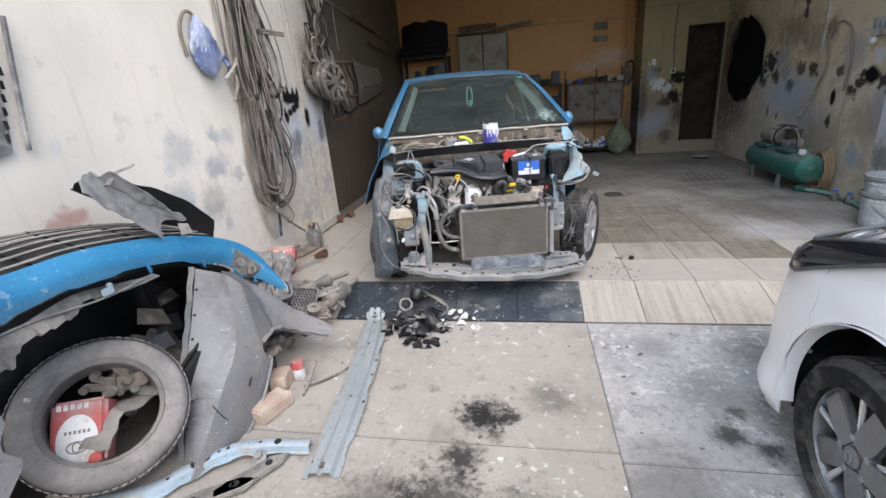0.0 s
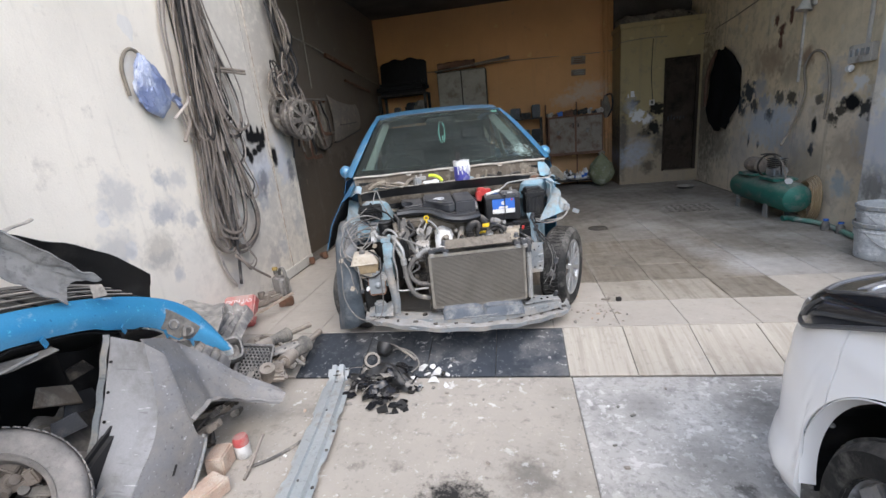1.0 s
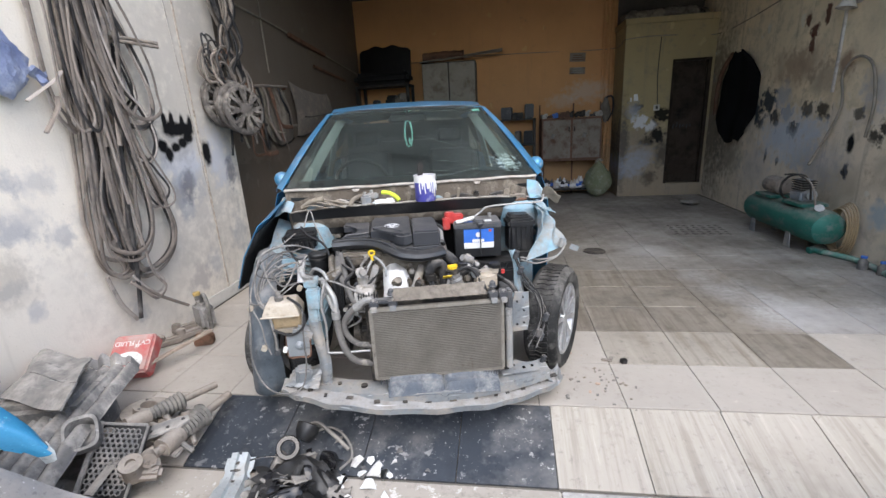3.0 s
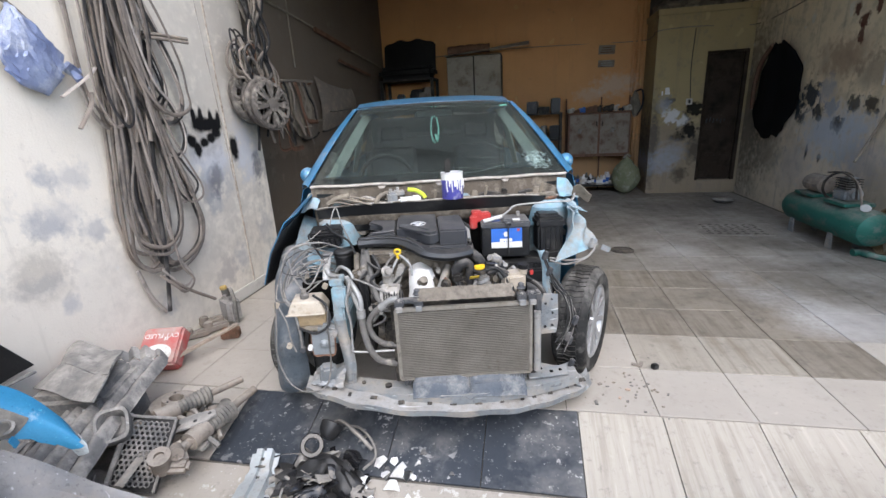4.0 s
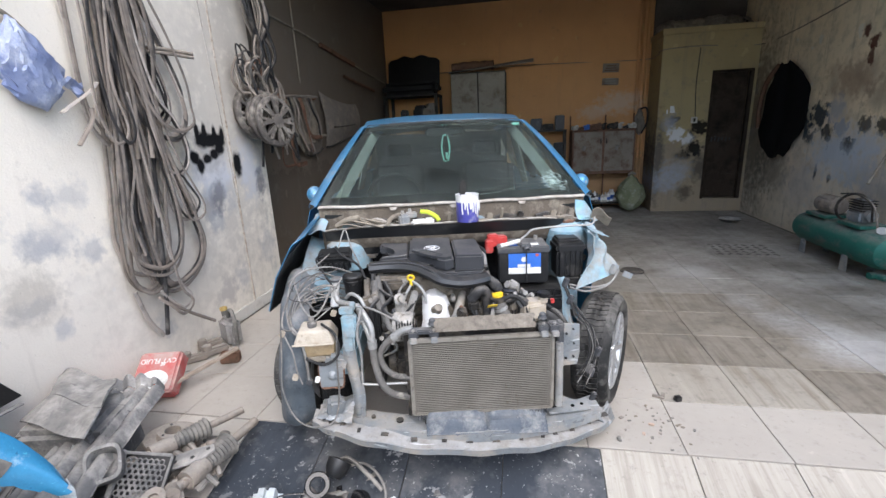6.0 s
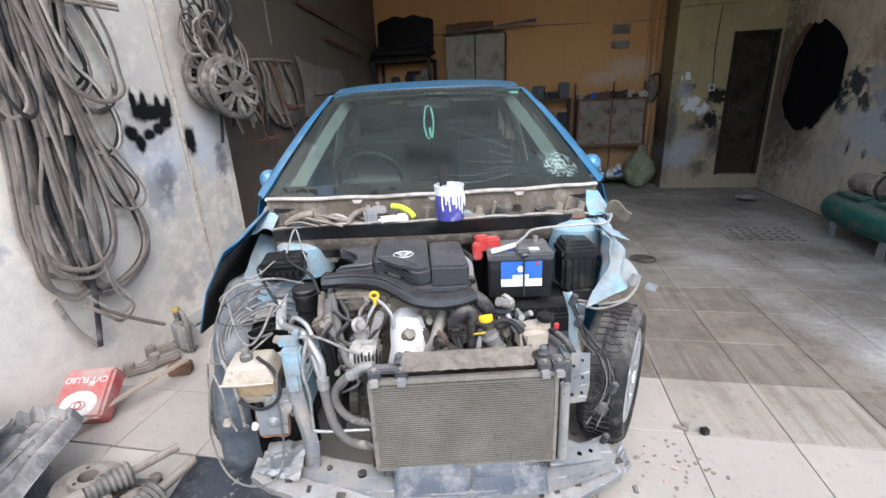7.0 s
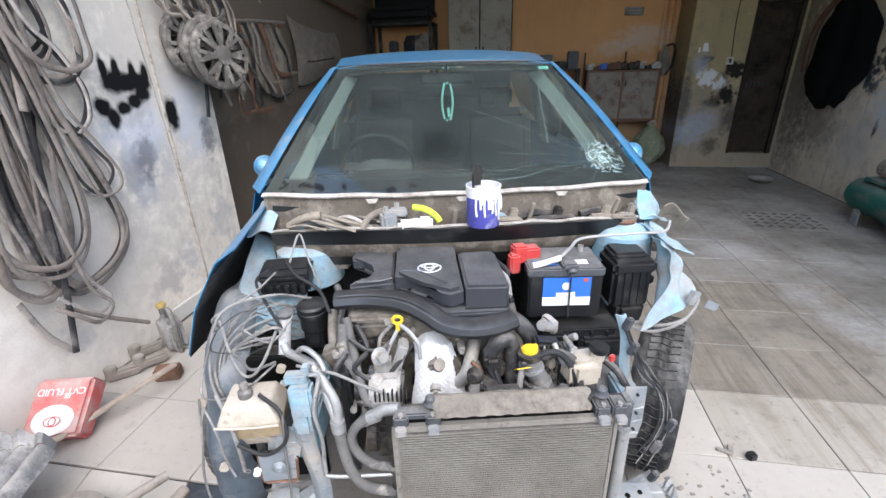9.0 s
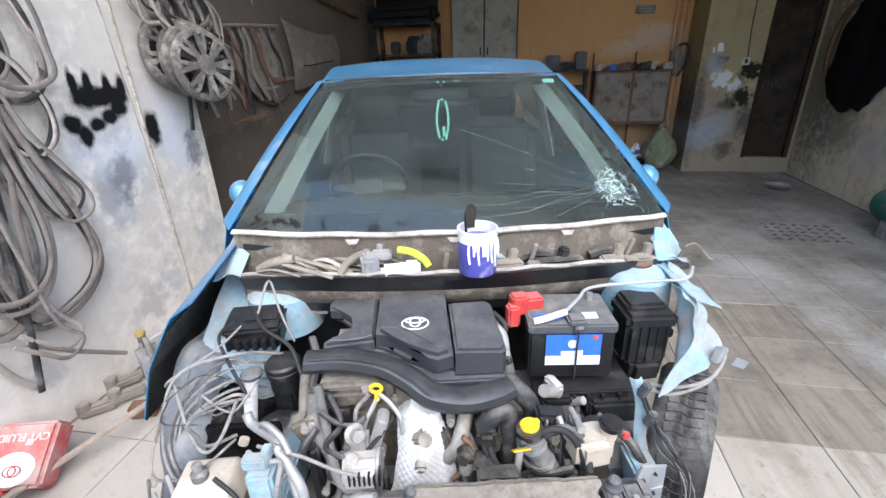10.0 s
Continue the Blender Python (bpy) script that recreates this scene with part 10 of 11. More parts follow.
M["bag"] = surf("blue_plastic_bag", (0.13, 0.17, 0.33), (0.36, 0.41, 0.55), 0.32, 0.0, 4.0, 40.0, (0.48, 0.51, 0.58), 0.35, 6.0, 0.5)
bag = thing("plastic_bag", "crumpled blue plastic bag hung on the wall", "bag")
bm = bmesh.new()
bmesh.ops.create_icosphere(bm, subdivisions=4, radius=1.0)
for v in bm.verts:
    p = v.co.copy()
    t = (p.z + 1) / 2
    wy = spline([(0.0, 0.05), (0.15, 0.13), (0.45, 0.14), (0.75, 0.085), (1.0, 0.03)], t)
    fold = 0.22 * noise.noise(Vector((p.x * 2, p.y * 3 + 5, p.z * 1.2)) * 2.2) + 0.42 * abs(noise.noise(Vector((p.x * 3, p.y * 5, p.z * 2.2)))) - 0.16 + 0.16 * abs(noise.noise(p * 7))
    v.co = Vector((-1.55 + 0.055 * p.x * (1 + fold), 3.145 + wy * p.y * (1 + fold) + 0.07 * (1 - t), 1.805 + 0.2 * p.z + 0.02 * fold + 0.25 * wy * p.y * (1 - t)))
part("sack", bm, "bag", bag, smooth=True)
part("loop", tube(B(), [(-1.58, 3.02, 1.74), (-1.58, 3.015, 1.9), (-1.57, 3.06, 2.0), (-1.57, 3.14, 2.02), (-1.57, 3.24, 1.93), (-1.57, 3.31, 1.8)], 0.011, 8), "cowl", bag, smooth=True)
part("tail", sheet(B(), lambda a, b: (-1.53 + 0.01 * math.sin(9 * b), 3.3 + 0.1 * a, 1.74 - 0.03 * a + (0.09 * b - 0.045) * (0.4 + 0.6 * a) + 0.015 * math.sin(7 * a + 5 * b)), 8, 6, 0.003), "bag", bag, smooth=True)

gr = thing("wall_grille", "dark grey slotted plastic grille hung on the wall", "grille")
part("plate", sheet(B(), lambda a, b: (-1.575, lerp(1.50, 1.74, a) + 0.11 * b, lerp(1.28, 1.86, b) - 0.02 * math.sin(math.pi * a)), 6, 12, 0.012), "dust_board", gr)
for j in range(6):
    for i in range(4):
        part("slot", bx(B(), (-1.568, 1.57 + 0.055 * i + 0.015 * j, 1.34 + 0.055 * j), (0.006, 0.012, 0.035)), "black_plastic", gr)
part("rim", tube(B(), [(-1.565, 1.80, 1.28), (-1.565, 1.83, 1.45), (-1.565, 1.9, 1.84)], 0.012, 6), "dust_board", gr)

# stack of wheel trims
def wheel_trim(i, c, n, r):
    hc = thing("wheel_trim", "dusty plastic wheel trim hung in a stack", "hubcap", Matrix.Translation(c) @ Vector(n).to_track_quat("Z", "Y").to_matrix().to_4x4() @ pose(0, 0, 0, 0, 0, 17 * i), "hanging wheel trims")
    part("ring", lathe(B(), [(r, -0.03), (r + 0.004, -0.01), (r - 0.006, 0.004), (r - 0.035, 0.008), (r - 0.03, -0.004), (r - 0.01, -0.03)], None, 40, close=True), "scrap_grey", hc, smooth=True)
    part("hub", lathe(B(), [(0.06, 0.0), (0.055, 0.02), (0.035, 0.026), (0.0, 0.027)], None, 24), "scrap_grey", hc, smooth=True)
    for k in range(8):
        poly = [(0.045, -0.012), (0.1, -0.022), (r - 0.02, -0.038), (r - 0.02, -0.014), (0.11, -0.004), (r - 0.02, 0.014), (r - 0.02, 0.038), (0.1, 0.022), (0.045, 0.012)]
        part("spoke", prism(B(), poly, 0.012, pose(0, 0, 0.004, 0, 0, 45 * k), 0.003), "scrap_grey", hc)


M["scrap_grey"] = surf("dusty_silver_plastic", (0.13, 0.117, 0.105), (0.085, 0.076, 0.069), 0.6, 0.1, 6.0, 60.0, (0.33, 0.3, 0.26), 0.4, 7.0, 0.15)
for i in range(5):
    wheel_trim(i, Vector((-1.31, 4.84, 1.56)) + Vector((-0.052, 0.012 * (i % 3), 0.022)) * i, (0.96, -0.24 - 0.02 * i, 0.06), 0.198 + 0.006 * (i % 2))
random.seed(14)
rp = thing("cable_hank", "hank of black cables and belts hung on the pier", "cables")
for k in range(16):
    y0 = 4.98 + random.uniform(-0.05, 0.08)
    pts = [(-1.52 + random.uniform(-0.04, 0.06), y0, 2.75), (-1.5 + random.uniform(-0.04, 0.08), y0 + random.uniform(-0.05, 0.1), 2.4), (-1.48 + random.uniform(-0.04, 0.06), y0 + random.uniform(-0.06, 0.2), 2.1),
           (-1.48, y0 + random.uniform(-0.12, 0.3), 1.85), (-1.48, y0 + random.uniform(-0.2, 0.45), random.uniform(1.2, 1.7))]
    part("cable", tube(B(), pts, random.choice([0.008, 0.012, 0.016]), 7, 5, flat=random.choice([1, 0.5])), random.choice(["hose_rub", "strap", "hose_rub", "scrap"]), rp, smooth=True)
for k in range(12):
    c = Vector((-1.47 + random.uniform(-0.03, 0.05), 4.78 + random.uniform(-0.1, 0.15), 1.95 + random.uniform(-0.13, 0.13)))
    pts = [c + Vector((random.uniform(-0.03, 0.03), 0.1 * math.cos(t) * random.uniform(0.5, 1.2), 0.13 * math.sin(t) * random.uniform(0.6, 1.2))) for t in (0, 1.2, 2.4, 3.6, 4.8)]
    part("cable", tube(B(), pts, random.choice([0.007, 0.011]), 7, 5), random.choice(["strap", "rust", "scrap", "hose_rub"]), rp, smooth=True)
# belts and seat webbing on the recessed wall
wb_ = thing("hung_belts", "brown belts and torn seat webbing hung from a rail", "belts")
part("rail", tube(B(), [(-1.72, 5.35, 1.80), (-1.7, 5.9, 1.84), (-1.7, 6.45, 1.86)], 0.014, 8), "scrap", wb_)
for y in (5.4, 5.9, 6.4):
    part("peg", cy(B(), (-1.80, y, 1.82), (-1.69, y, 1.84), 0.012, n=8), "rust", wb_)
for k in range(13):
    y0 = 5.4 + 0.075 * k + random.uniform(-0.03, 0.03)
    ln = random.uniform(0.4, 0.75)
    pts = [(-1.71, y0, 1.85), (-1.68, y0 + 0.02, 1.7), (-1.68, y0 + random.uniform(-0.02, 0.12), 1.85 - ln * 0.6), (-1.68, y0 + random.uniform(0, 0.2), 1.85 - ln)]
    if k % 3 == 0:
        pts.append((-1.68, pts[-1][1] + 0.25, pts[-1][2] - 0.02))
    part("belt", tube(B(), pts, 0.024 if k % 2 else 0.014, 6, 5, flat=0.3), random.choice(["strap", "hose_rub", "cowl", "rust"]), wb_, smooth=True)
part("cloth", sheet(B(), lambda a, b: (-1.72 + 0.02 * math.sin(9 * a), lerp(5.75, 6.4, a), 1.8 - lerp(0.3, 0.62, a * (1 - a) * 3) * b), 12, 6, 0.006), "cowl", wb_, smooth=True)
bar = thing("wall_rail", "thin conduit with a slotted bracket along the wall", "conduit")
part("conduit", tube(B(), [(-1.77, 5.12, 2.62), (-1.77, 6.6, 2.52), (-1.77, 8.2, 2.36), (-1.77, 9.5, 2.25)], 0.012, 8), "cowl", bar)
part("bracket", bx(B(), (-1.75, 7.35, 2.43), (0.04, 1.1, 0.05), 0.006, (-5, 0, 0)), "rust", bar)
part("conduit_drop", tube(B(), [(-1.77, 6.2, 3.4), (-1.77, 6.22, 2.0)], 0.01, 8), "cowl", bar)
part("rod", tube(B(), [(-1.72, 7.4, 2.18), (-1.72, 8.6, 2.08)], 0.02, 8), "rust", thing("iron_bar", "rusty bar on wall pegs", "bar"))
structure("pier_bead", tube(B(), [(-1.603, 4.46, 3.4), (-1.603, 4.49, 2.4), (-1.603, 4.56, 1.2), (-1.603, 4.60, 0.1)], 0.007, 6), "seal", "crooked plaster seam on the wall", "trim")
structure("skirting", bx(B(), (-1.594, 4.6, 0.05), (0.016, 0.9, 0.1), 0.004), "pilaster", "grimy plaster skirting at the foot of the pier", "skirting")

# ---- back of the workshop ----
M["seat_black"] = surf("black_vinyl", (0.005, 0.005, 0.0055), (0.01, 0.01, 0.0105), 0.6, s1=5)
rack = thing("storage_rack", "dark steel rack crowded with parts against the back wall", "rack")
for x in (-1.68, -0.8):
    for y in (9.05, 9.5):
        part("post", bx(B(), (x, y, 1.0), (0.05, 0.05, 2.02), 0.004), "dark_iron", rack)
for z in (0.5, 1.1, 1.6, 2.0):
    part("shelf", bx(B(), (-1.24, 9.28, z), (0.94, 0.5, 0.03), 0.004), "dark_iron", rack)
random.seed(2)
for k in range(22):
    x, z = random.uniform(-1.6, -0.88), random.choice([0.515, 1.115, 1.615, 1.615])
    s = [random.uniform(0.08, 0.22), random.uniform(0.1, 0.25), random.uniform(0.08, 0.28)]
    bxo = thing("stored_part", "dim spare part stored on the rack", "spare part", pose(x, 9.2 + random.uniform(-0.1, 0.12), z + s[2] / 2 + 0.001, 0, 0, random.uniform(-30, 30)), "parts on the rack")
    bm = bx(B(), (0, 0, 0), s, 0.02)
    bx(bm, (0, -s[1] / 2, 0), (s[0] * 0.5, 0.02, s[2] * 0.5), 0.005)
    part("lump", bm, random.choice(["dark_iron", "black_plastic", "beige", "scrap", "dust_plastic"]), bxo, smooth=True)
st_ = thing("bench_seat", "black vinyl bench seat lying on the rack", "bench", pose(-1.24, 9.25, 2.02))
part("cushion", bx(B(), (0, -0.02, 0.1), (0.95, 0.5, 0.2), 0.07, (0, 0, 0), 3), "seat_black", st_, smooth=True)
part("backrest", sheet(B(), lambda a, b: (0.46 * (2 * a - 1), 0.12 + 0.08 * b - 0.06 * math.sin(math.pi * a), 0.12 + (0.54 - 0.1 * abs(2 * a - 1) ** 6 - 0.035 * math.sin(3 * math.pi * a) ** 2) * b), 20, 8, 0.12), "seat_black", st_, smooth=True)
M["dirty_white"] = surf("dirty_white_board", (0.52, 0.49, 0.43), (0.43, 0.4, 0.35), 0.7, 0.0, 4.0, 60.0, (0.26, 0.23, 0.19), 0.3, 7.0, 0.08)
M["cabinet_grey"] = surf("grimy_grey_cabinet_paint", (0.32, 0.295, 0.245), (0.25, 0.227, 0.185), 0.7, 0.0, 3.0, 60.0, (0.17, 0.135, 0.1), 0.3, 5.0, 0.08, spots=0.12)
M["cupboard_paint"] = surf("rust_stained_cupboard_paint", (0.25, 0.22, 0.18), (0.19, 0.162, 0.13), 0.75, 0.0, 4.0, 60.0, (0.12, 0.07, 0.045), 0.4, 6.0, 0.1, spots=0.2)
cb = thing("white_cabinet", "tall grimy grey-white cabinet with two doors", "cabinet", pose(-0.1, 9.36, 0))
part("carcass", bx(B(), (0, 0, 1.16), (0.9, 0.44, 2.32), 0.006), "dark_iron", cb)
for s in (-1, 1):
    dr = part("door", bx(B(), (0.226 * s, -0.232, 1.2), (0.43, 0.02, 2.2), 0.005), "cabinet_grey", cb)
    part("handle", bx(B(), (0.05 * s, -0.25, 1.62), (0.02, 0.02, 0.1), 0.004), "dark_iron", dr)
rl = thing("rolled_mat", "rolled brown mat and bars on the cabinet", "roll", pose(-0.1, 9.3, 2.39))
part("roll", tube(B(), [(-0.45, 0, 0.03), (-0.1, 0.02, 0.05), (0.25, 0.0, 0.04)], 0.065, 12, 6, ring=lambda i: 1 + 0.12 * math.sin(2.2 * i)), "rust", rl, smooth=True)
for k in range(3):
    part("bar", tube(B(), [(-0.5, -0.05 + 0.04 * k, -0.045), (0.9, -0.04 + 0.04 * k, 0.05 + 0.02 * k)], 0.014, 8, 1), "scrap", rl)

tc = thing("tool_cupboard", "low dirty cupboard with rust-edged doors", "cupboard", pose(1.95, 9.42, 0))
part("carcass", bx(B(), (0, 0.02, 0.95), (1.0, 0.3, 0.72), 0.006), "rust", tc)
for s in (-1, 1):
    dr = part("door", bx(B(), (0.245 * s, -0.14, 0.96), (0.455, 0.02, 0.64), 0.006), "cupboard_paint", tc)
    part("hinge", bx(B(), (0.045 * s, -0.153, 1.13), (0.015, 0.01, 0.08), 0.002), "dark_iron", dr)
    part("smear", bx(B(), (0.26 * s - 0.05, -0.152, 1.02), (0.06, 0.003, 0.08), 0.0, (0, 20, 0)), "dust_plastic", dr)
for x in (-0.47, 0.47):
    part("leg", bx(B(), (x, -0.05, 0.3), (0.05, 0.05, 0.6), 0.004), "rust", tc)
part("lower_shelf", bx(B(), (0.0, -0.1, 0.12), (0.96, 0.4, 0.03), 0.004), "dark_iron", tc)
random.seed(6)
for k in range(24):
    r = random.uniform(0.025, 0.04)
    h = random.uniform(0.1, 0.2)
    x = 1.52 + 0.036 * k + random.uniform(-0.01, 0.01)
    bt = thing("bottle", "small workshop bottle with a pale label", "bottle", pose(x, 9.22 + random.uniform(-0.1, 0.1), 0.137), "bottles under the cupboard")
    part("body", lathe(B(), [(r, 0), (r, h * 0.7), (r * 0.45, h * 0.85), (r * 0.4, h), (0, h)], None, 14), random.choice(["black_plastic", "label_blue", "white_pl", "dirty_white", "dust_plastic"]), bt, smooth=True)
    part("label", lathe(B(), [(r + 0.001, h * 0.2), (r + 0.001, h * 0.55)], None, 14, caps=False), random.choice(["white_pl", "dirty_white", "label_blue"]), bt)
for k in range(11):
    s = (random.uniform(0.05, 0.14), 0.1, random.uniform(0.04, 0.12))
    it = thing("tool_item", "dark tool or box lying on the cupboard", "tool", pose(1.5 + 0.09 * k, 9.4, 1.315 + s[2] / 2 + 0.001, 0, 0, random.uniform(-20, 20)), "items on the cupboard")
    part("lump", bx(bx(B(), (0, 0, 0), s, 0.012), (0.03, 0, s[2] * 0.5), (0.06, 0.03, 0.03), 0.008), random.choice(["dark_iron", "black_plastic", "rust", "dirty_white", "label_blue"]), it, smooth=True)
for dx in (-0.52, 0.05, 0.5):
    part("rod", tube(B(), [(1.95 + dx, 9.5, 0.0), (1.95 + dx, 9.5, 1.55)], 0.012, 8, 1), "rust", thing("iron_rod", "rusty iron rod standing behind the cupboard", "rod", None, "rods behind the cupboard"))
sk = thing("sack", "full olive sack with white stripes beside the cupboard", "sack")
bm = bmesh.new()
bmesh.ops.create_icosphere(bm, subdivisions=4, radius=1.0)
for v in bm.verts:
    p = v.co.copy()
    t = (p.z + 1) / 2
    w = spline([(0, 0.17), (0.15, 0.2), (0.6, 0.185), (0.85, 0.13), (1, 0.07)], t)
    f = 1 + 0.16 * noise.noise(p * 2.5) + 0.08 * noise.noise(p * 6)
    v.co = Vector((2.36 + w * p.x * f * 1.1, 9.0 + w * p.y * f, 0.305 + 0.3 * p.z))
part("bag", bm, surf("olive_woven_sack", (0.16, 0.18, 0.1), (0.2, 0.21, 0.14), 0.8, dirt=(0.3, 0.3, 0.26), dirt_amt=0.3), sk, smooth=True)
part("tie", tube(B(), [(2.3, 8.95, 0.58), (2.36, 9.0, 0.63), (2.42, 9.0, 0.6)], 0.02, 8), "cowl", sk)
# pipes in the corner, notices
for x, r in ((2.47, 0.022), (2.55, 0.03), (2.61, 0.02)):
    pp_ = thing("corner_pipe", "painted vertical pipe in the corner", "pipe", None, "pipes in the corner")
    part("pipe", cy(B(), (x, 9.54, 0), (x, 9.54, 3.44), r, n=12), "wall_back", pp_)
rg = thing("rag", "dirty rags and a hose tied to the pipes", "rag")
bm = bmesh.new()
bmesh.ops.create_icosphere(bm, subdivisions=3, radius=1.0)
for v in bm.verts:
    p = v.co.copy()
    f = 1 + 0.4 * noise.noise(p * 2.6)
    v.co = Vector((2.53 + 0.07 * p.x * f, 9.45 + 0.05 * p.y * f, 1.4 + 0.19 * p.z * f))
part("cloth", bm, "cowl", rg, smooth=True)
part("hose", tube(B(), [(2.5, 9.48, 1.6), (2.62, 9.44, 1.62), (2.64, 9.44, 1.4), (2.56, 9.44, 1.22)], 0.015, 8), "hose_rub", rg)
for z0, z1 in ((2.22, 2.36), (2.02, 2.13)):
    nt_ = thing("notice", "faded paper notice pasted on the orange wall", "notice", None, "notices")
    part("paper", bx(B(), (2.06, 9.595, (z0 + z1) / 2), (0.26, 0.006, z1 - z0), 0, (0, 2, 0)), "cupboard_paint", nt_)
    for k in range(3):
        part("line", bx(B(), (2.06, 9.591, z0 + 0.03 + 0.035 * k), (0.2 - 0.03 * k, 0.004, 0.014), 0, (0, 2, 0)), "rust" if z0 > 2.2 else "steel", nt_)
mch = thing("shelf_unit", "small dark shelf with boxes behind the car", "shelf", pose(1.05, 9.4, 0))
for z in (0.4, 0.9, 1.33):
    part("shelf", bx(B(), (0, 0, z), (0.6, 0.35, 0.03), 0.003), "dark_iron", mch)
for x in (-0.28, 0.28):
    for y in (-0.15, 0.15):
        part("post", bx(B(), (x, y, 0.67), (0.035, 0.035, 1.34), 0.003), "dark_iron", mch)
random.seed(12)
for k in range(9):
    s = (random.uniform(0.08, 0.2), 0.2, random.uniform(0.08, 0.25))
    it = thing("stored_part", "dim spare part stored on the rack", "spare part", pose(0.86 + 0.19 * (k % 3), 9.38, (0.416, 0.916, 1.346)[k // 3] + s[2] / 2, 0, 0, random.uniform(-15, 15)), "boxes on the shelf")
    part("box", bx(bx(B(), (0, 0, 0), s, 0.012), (0, -0.1, 0), (0.05, 0.01, 0.04), 0.003), random.choice(["black_plastic", "dark_iron", "dust_plastic", "cover"]), it)
# bumper shells hung on the dim wall
for y0, y1, z0, z1, sag in ((6.1, 6.52, 1.82, 1.18, 0.05), (6.66, 7.85, 1.9, 1.24, 0.16)):
    hp = thing("hung_bumper", "dusty grey-brown bumper shell hung on the dim wall", "bumper", None, "bumpers hung on the wall")
    shell = lambda a, b: (-1.775 + 0.07 * math.sin(math.pi * b) * (1 - 0.4 * (2 * a - 1) ** 2), lerp(y0, y1, a) + 0.06 * b, lerp(z0 - 0.1 * a, z1 + sag * math.sin(1.6 * a), b) + 0.05 * abs(2 * a - 1) ** 3)
    part("shell", sheet(B(), shell, 14, 8, 0.006), "scrap", hp, smooth=True)
    part("lip", tube(B(), [Vector(shell(k / 12, 1.0)) + Vector((0.01, 0, 0)) for k in range(13)], 0.018, 6, 2, flat=0.6), "dark_iron", hp, smooth=True)
    part("slot", tube(B(), [Vector(shell(k / 12, 0.62)) + Vector((0.008, 0, 0)) for k in range(2, 10)], 0.02, 6, 2, flat=0.3), "dark_iron", hp, smooth=True)
# loft over the corner room
random.seed(19)
for k in range(10):
    c = Vector((2.85 + 0.11 * k, 9.2 + random.uniform(-0.1, 0.2), 2.76))
    bg = thing("stored_bundle", "dim bundle stored on the loft", "bundle", None, "bundles on the loft")
    bm = bmesh.new()
    bmesh.ops.create_icosphere(bm, subdivisions=3, radius=1.0)
    rr = random.uniform(0.1, 0.17)
    for v in bm.verts:
        p = v.co.copy()
        v.co = c + Vector((rr * 1.2 * p.x, rr * p.y, 0.7 * rr * p.z)) * (1 + 0.35 * noise.noise(p * 2 + Vector((k, 0, 0))))
    part("wrap", bm, random.choice(["beige", "dust_plastic", "cowl", "dark_iron"]), bg, smooth=True)

# ---- corner room: door, switch, wires ----
M["door_brown"] = surf("grimy_brown_steel_door", (0.03, 0.02, 0.013), (0.05, 0.036, 0.024), 0.7, 0.0, 2.2, 70.0, (0.016, 0.012, 0.01), 0.5, 4.0, 0.1)
dw = tagged(new("door_1"), "grimy dark brown steel door standing ajar", "door", kind="structure")
dw.matrix_world = pose(D1 - 0.02, RY + 0.03, DS, 0, 0, 0)
part("leaf", bx(B(), (-0.265, 0.06, 0.94), (0.5, 0.035, 1.86), 0.004, (0, 0, -6)), "door_brown", dw)
bm = B()
bx(bm, (-0.51, -0.02, 0.945), (0.035, 0.06, 1.89), 0.004)
bx(bm, (0.003, -0.02, 0.945), (0.05, 0.06, 1.89), 0.004)
bx(bm, (-0.255, -0.02, 1.875), (0.55, 0.06, 0.035), 0.004)
part("frame", bm, "door_brown", dw)
for z in (0.35, 0.95, 1.5):
    part("rail", bx(B(), (-0.265, 0.037, z), (0.46, 0.012, 0.05), 0.003, (0, 0, -6)), "door_brown", dw)
for k in range(7):
    part("mark", bx(B(), (-0.42 + 0.05 * k, 0.034, 0.9 + 0.02 * (k % 2)), (0.02, 0.004, 0.07), 0, (0, 8, -6)), "black_plastic", dw)
swt = thing("light_switch", "small white wall switch with a hanging wire", "switch")
part("plate", bx(B(), (3.19, RY - 0.012, 1.40), (0.09, 0.025, 0.09), 0.006), "dirty_white", swt)
part("rocker", bx(B(), (3.19, RY - 0.027, 1.40), (0.03, 0.012, 0.05), 0.003), "dark_iron", swt)
part("wire", tube(B(), [(3.2, RY - 0.01, 1.45), (3.17, RY - 0.012, 1.9), (3.185, RY - 0.012, 2.42)], 0.006, 6), "wire_black", swt)
wr = thing("wall_cable", "slack cable strung along the walls", "cable")
part("cable", tube(B(), [(-1.6, BY - 0.02, 2.36), (0.5, BY - 0.02, 2.42), (2.45, BY - 0.02, 2.38), (2.66, 9.2, 2.38), (2.68, RY - 0.015, 2.42), (3.2, RY - 0.015, 2.44), (3.93, RY - 0.02, 2.4), (RX - 0.015, 8.2, 2.42), (RX - 0.015, 7.0, 2.55), (RX - 0.015, 5.6, 2.75)], 0.007, 6, 8), "cowl", wr)
hnd = thing("paper_patch", "torn white paper patch on the wall", "paper")
part("paper", sheet(B(), lambda a, b: (2.84 + 0.07 * a * (1 - 0.3 * b), RY - 0.006 - 0.01 * a, 1.52 + 0.1 * b), 4, 4, 0.003), "white_pl", hnd)
part("scrap", bx(B(), (2.8, RY - 0.006, 1.54), (0.02, 0.006, 0.06)), "white_pl", hnd)

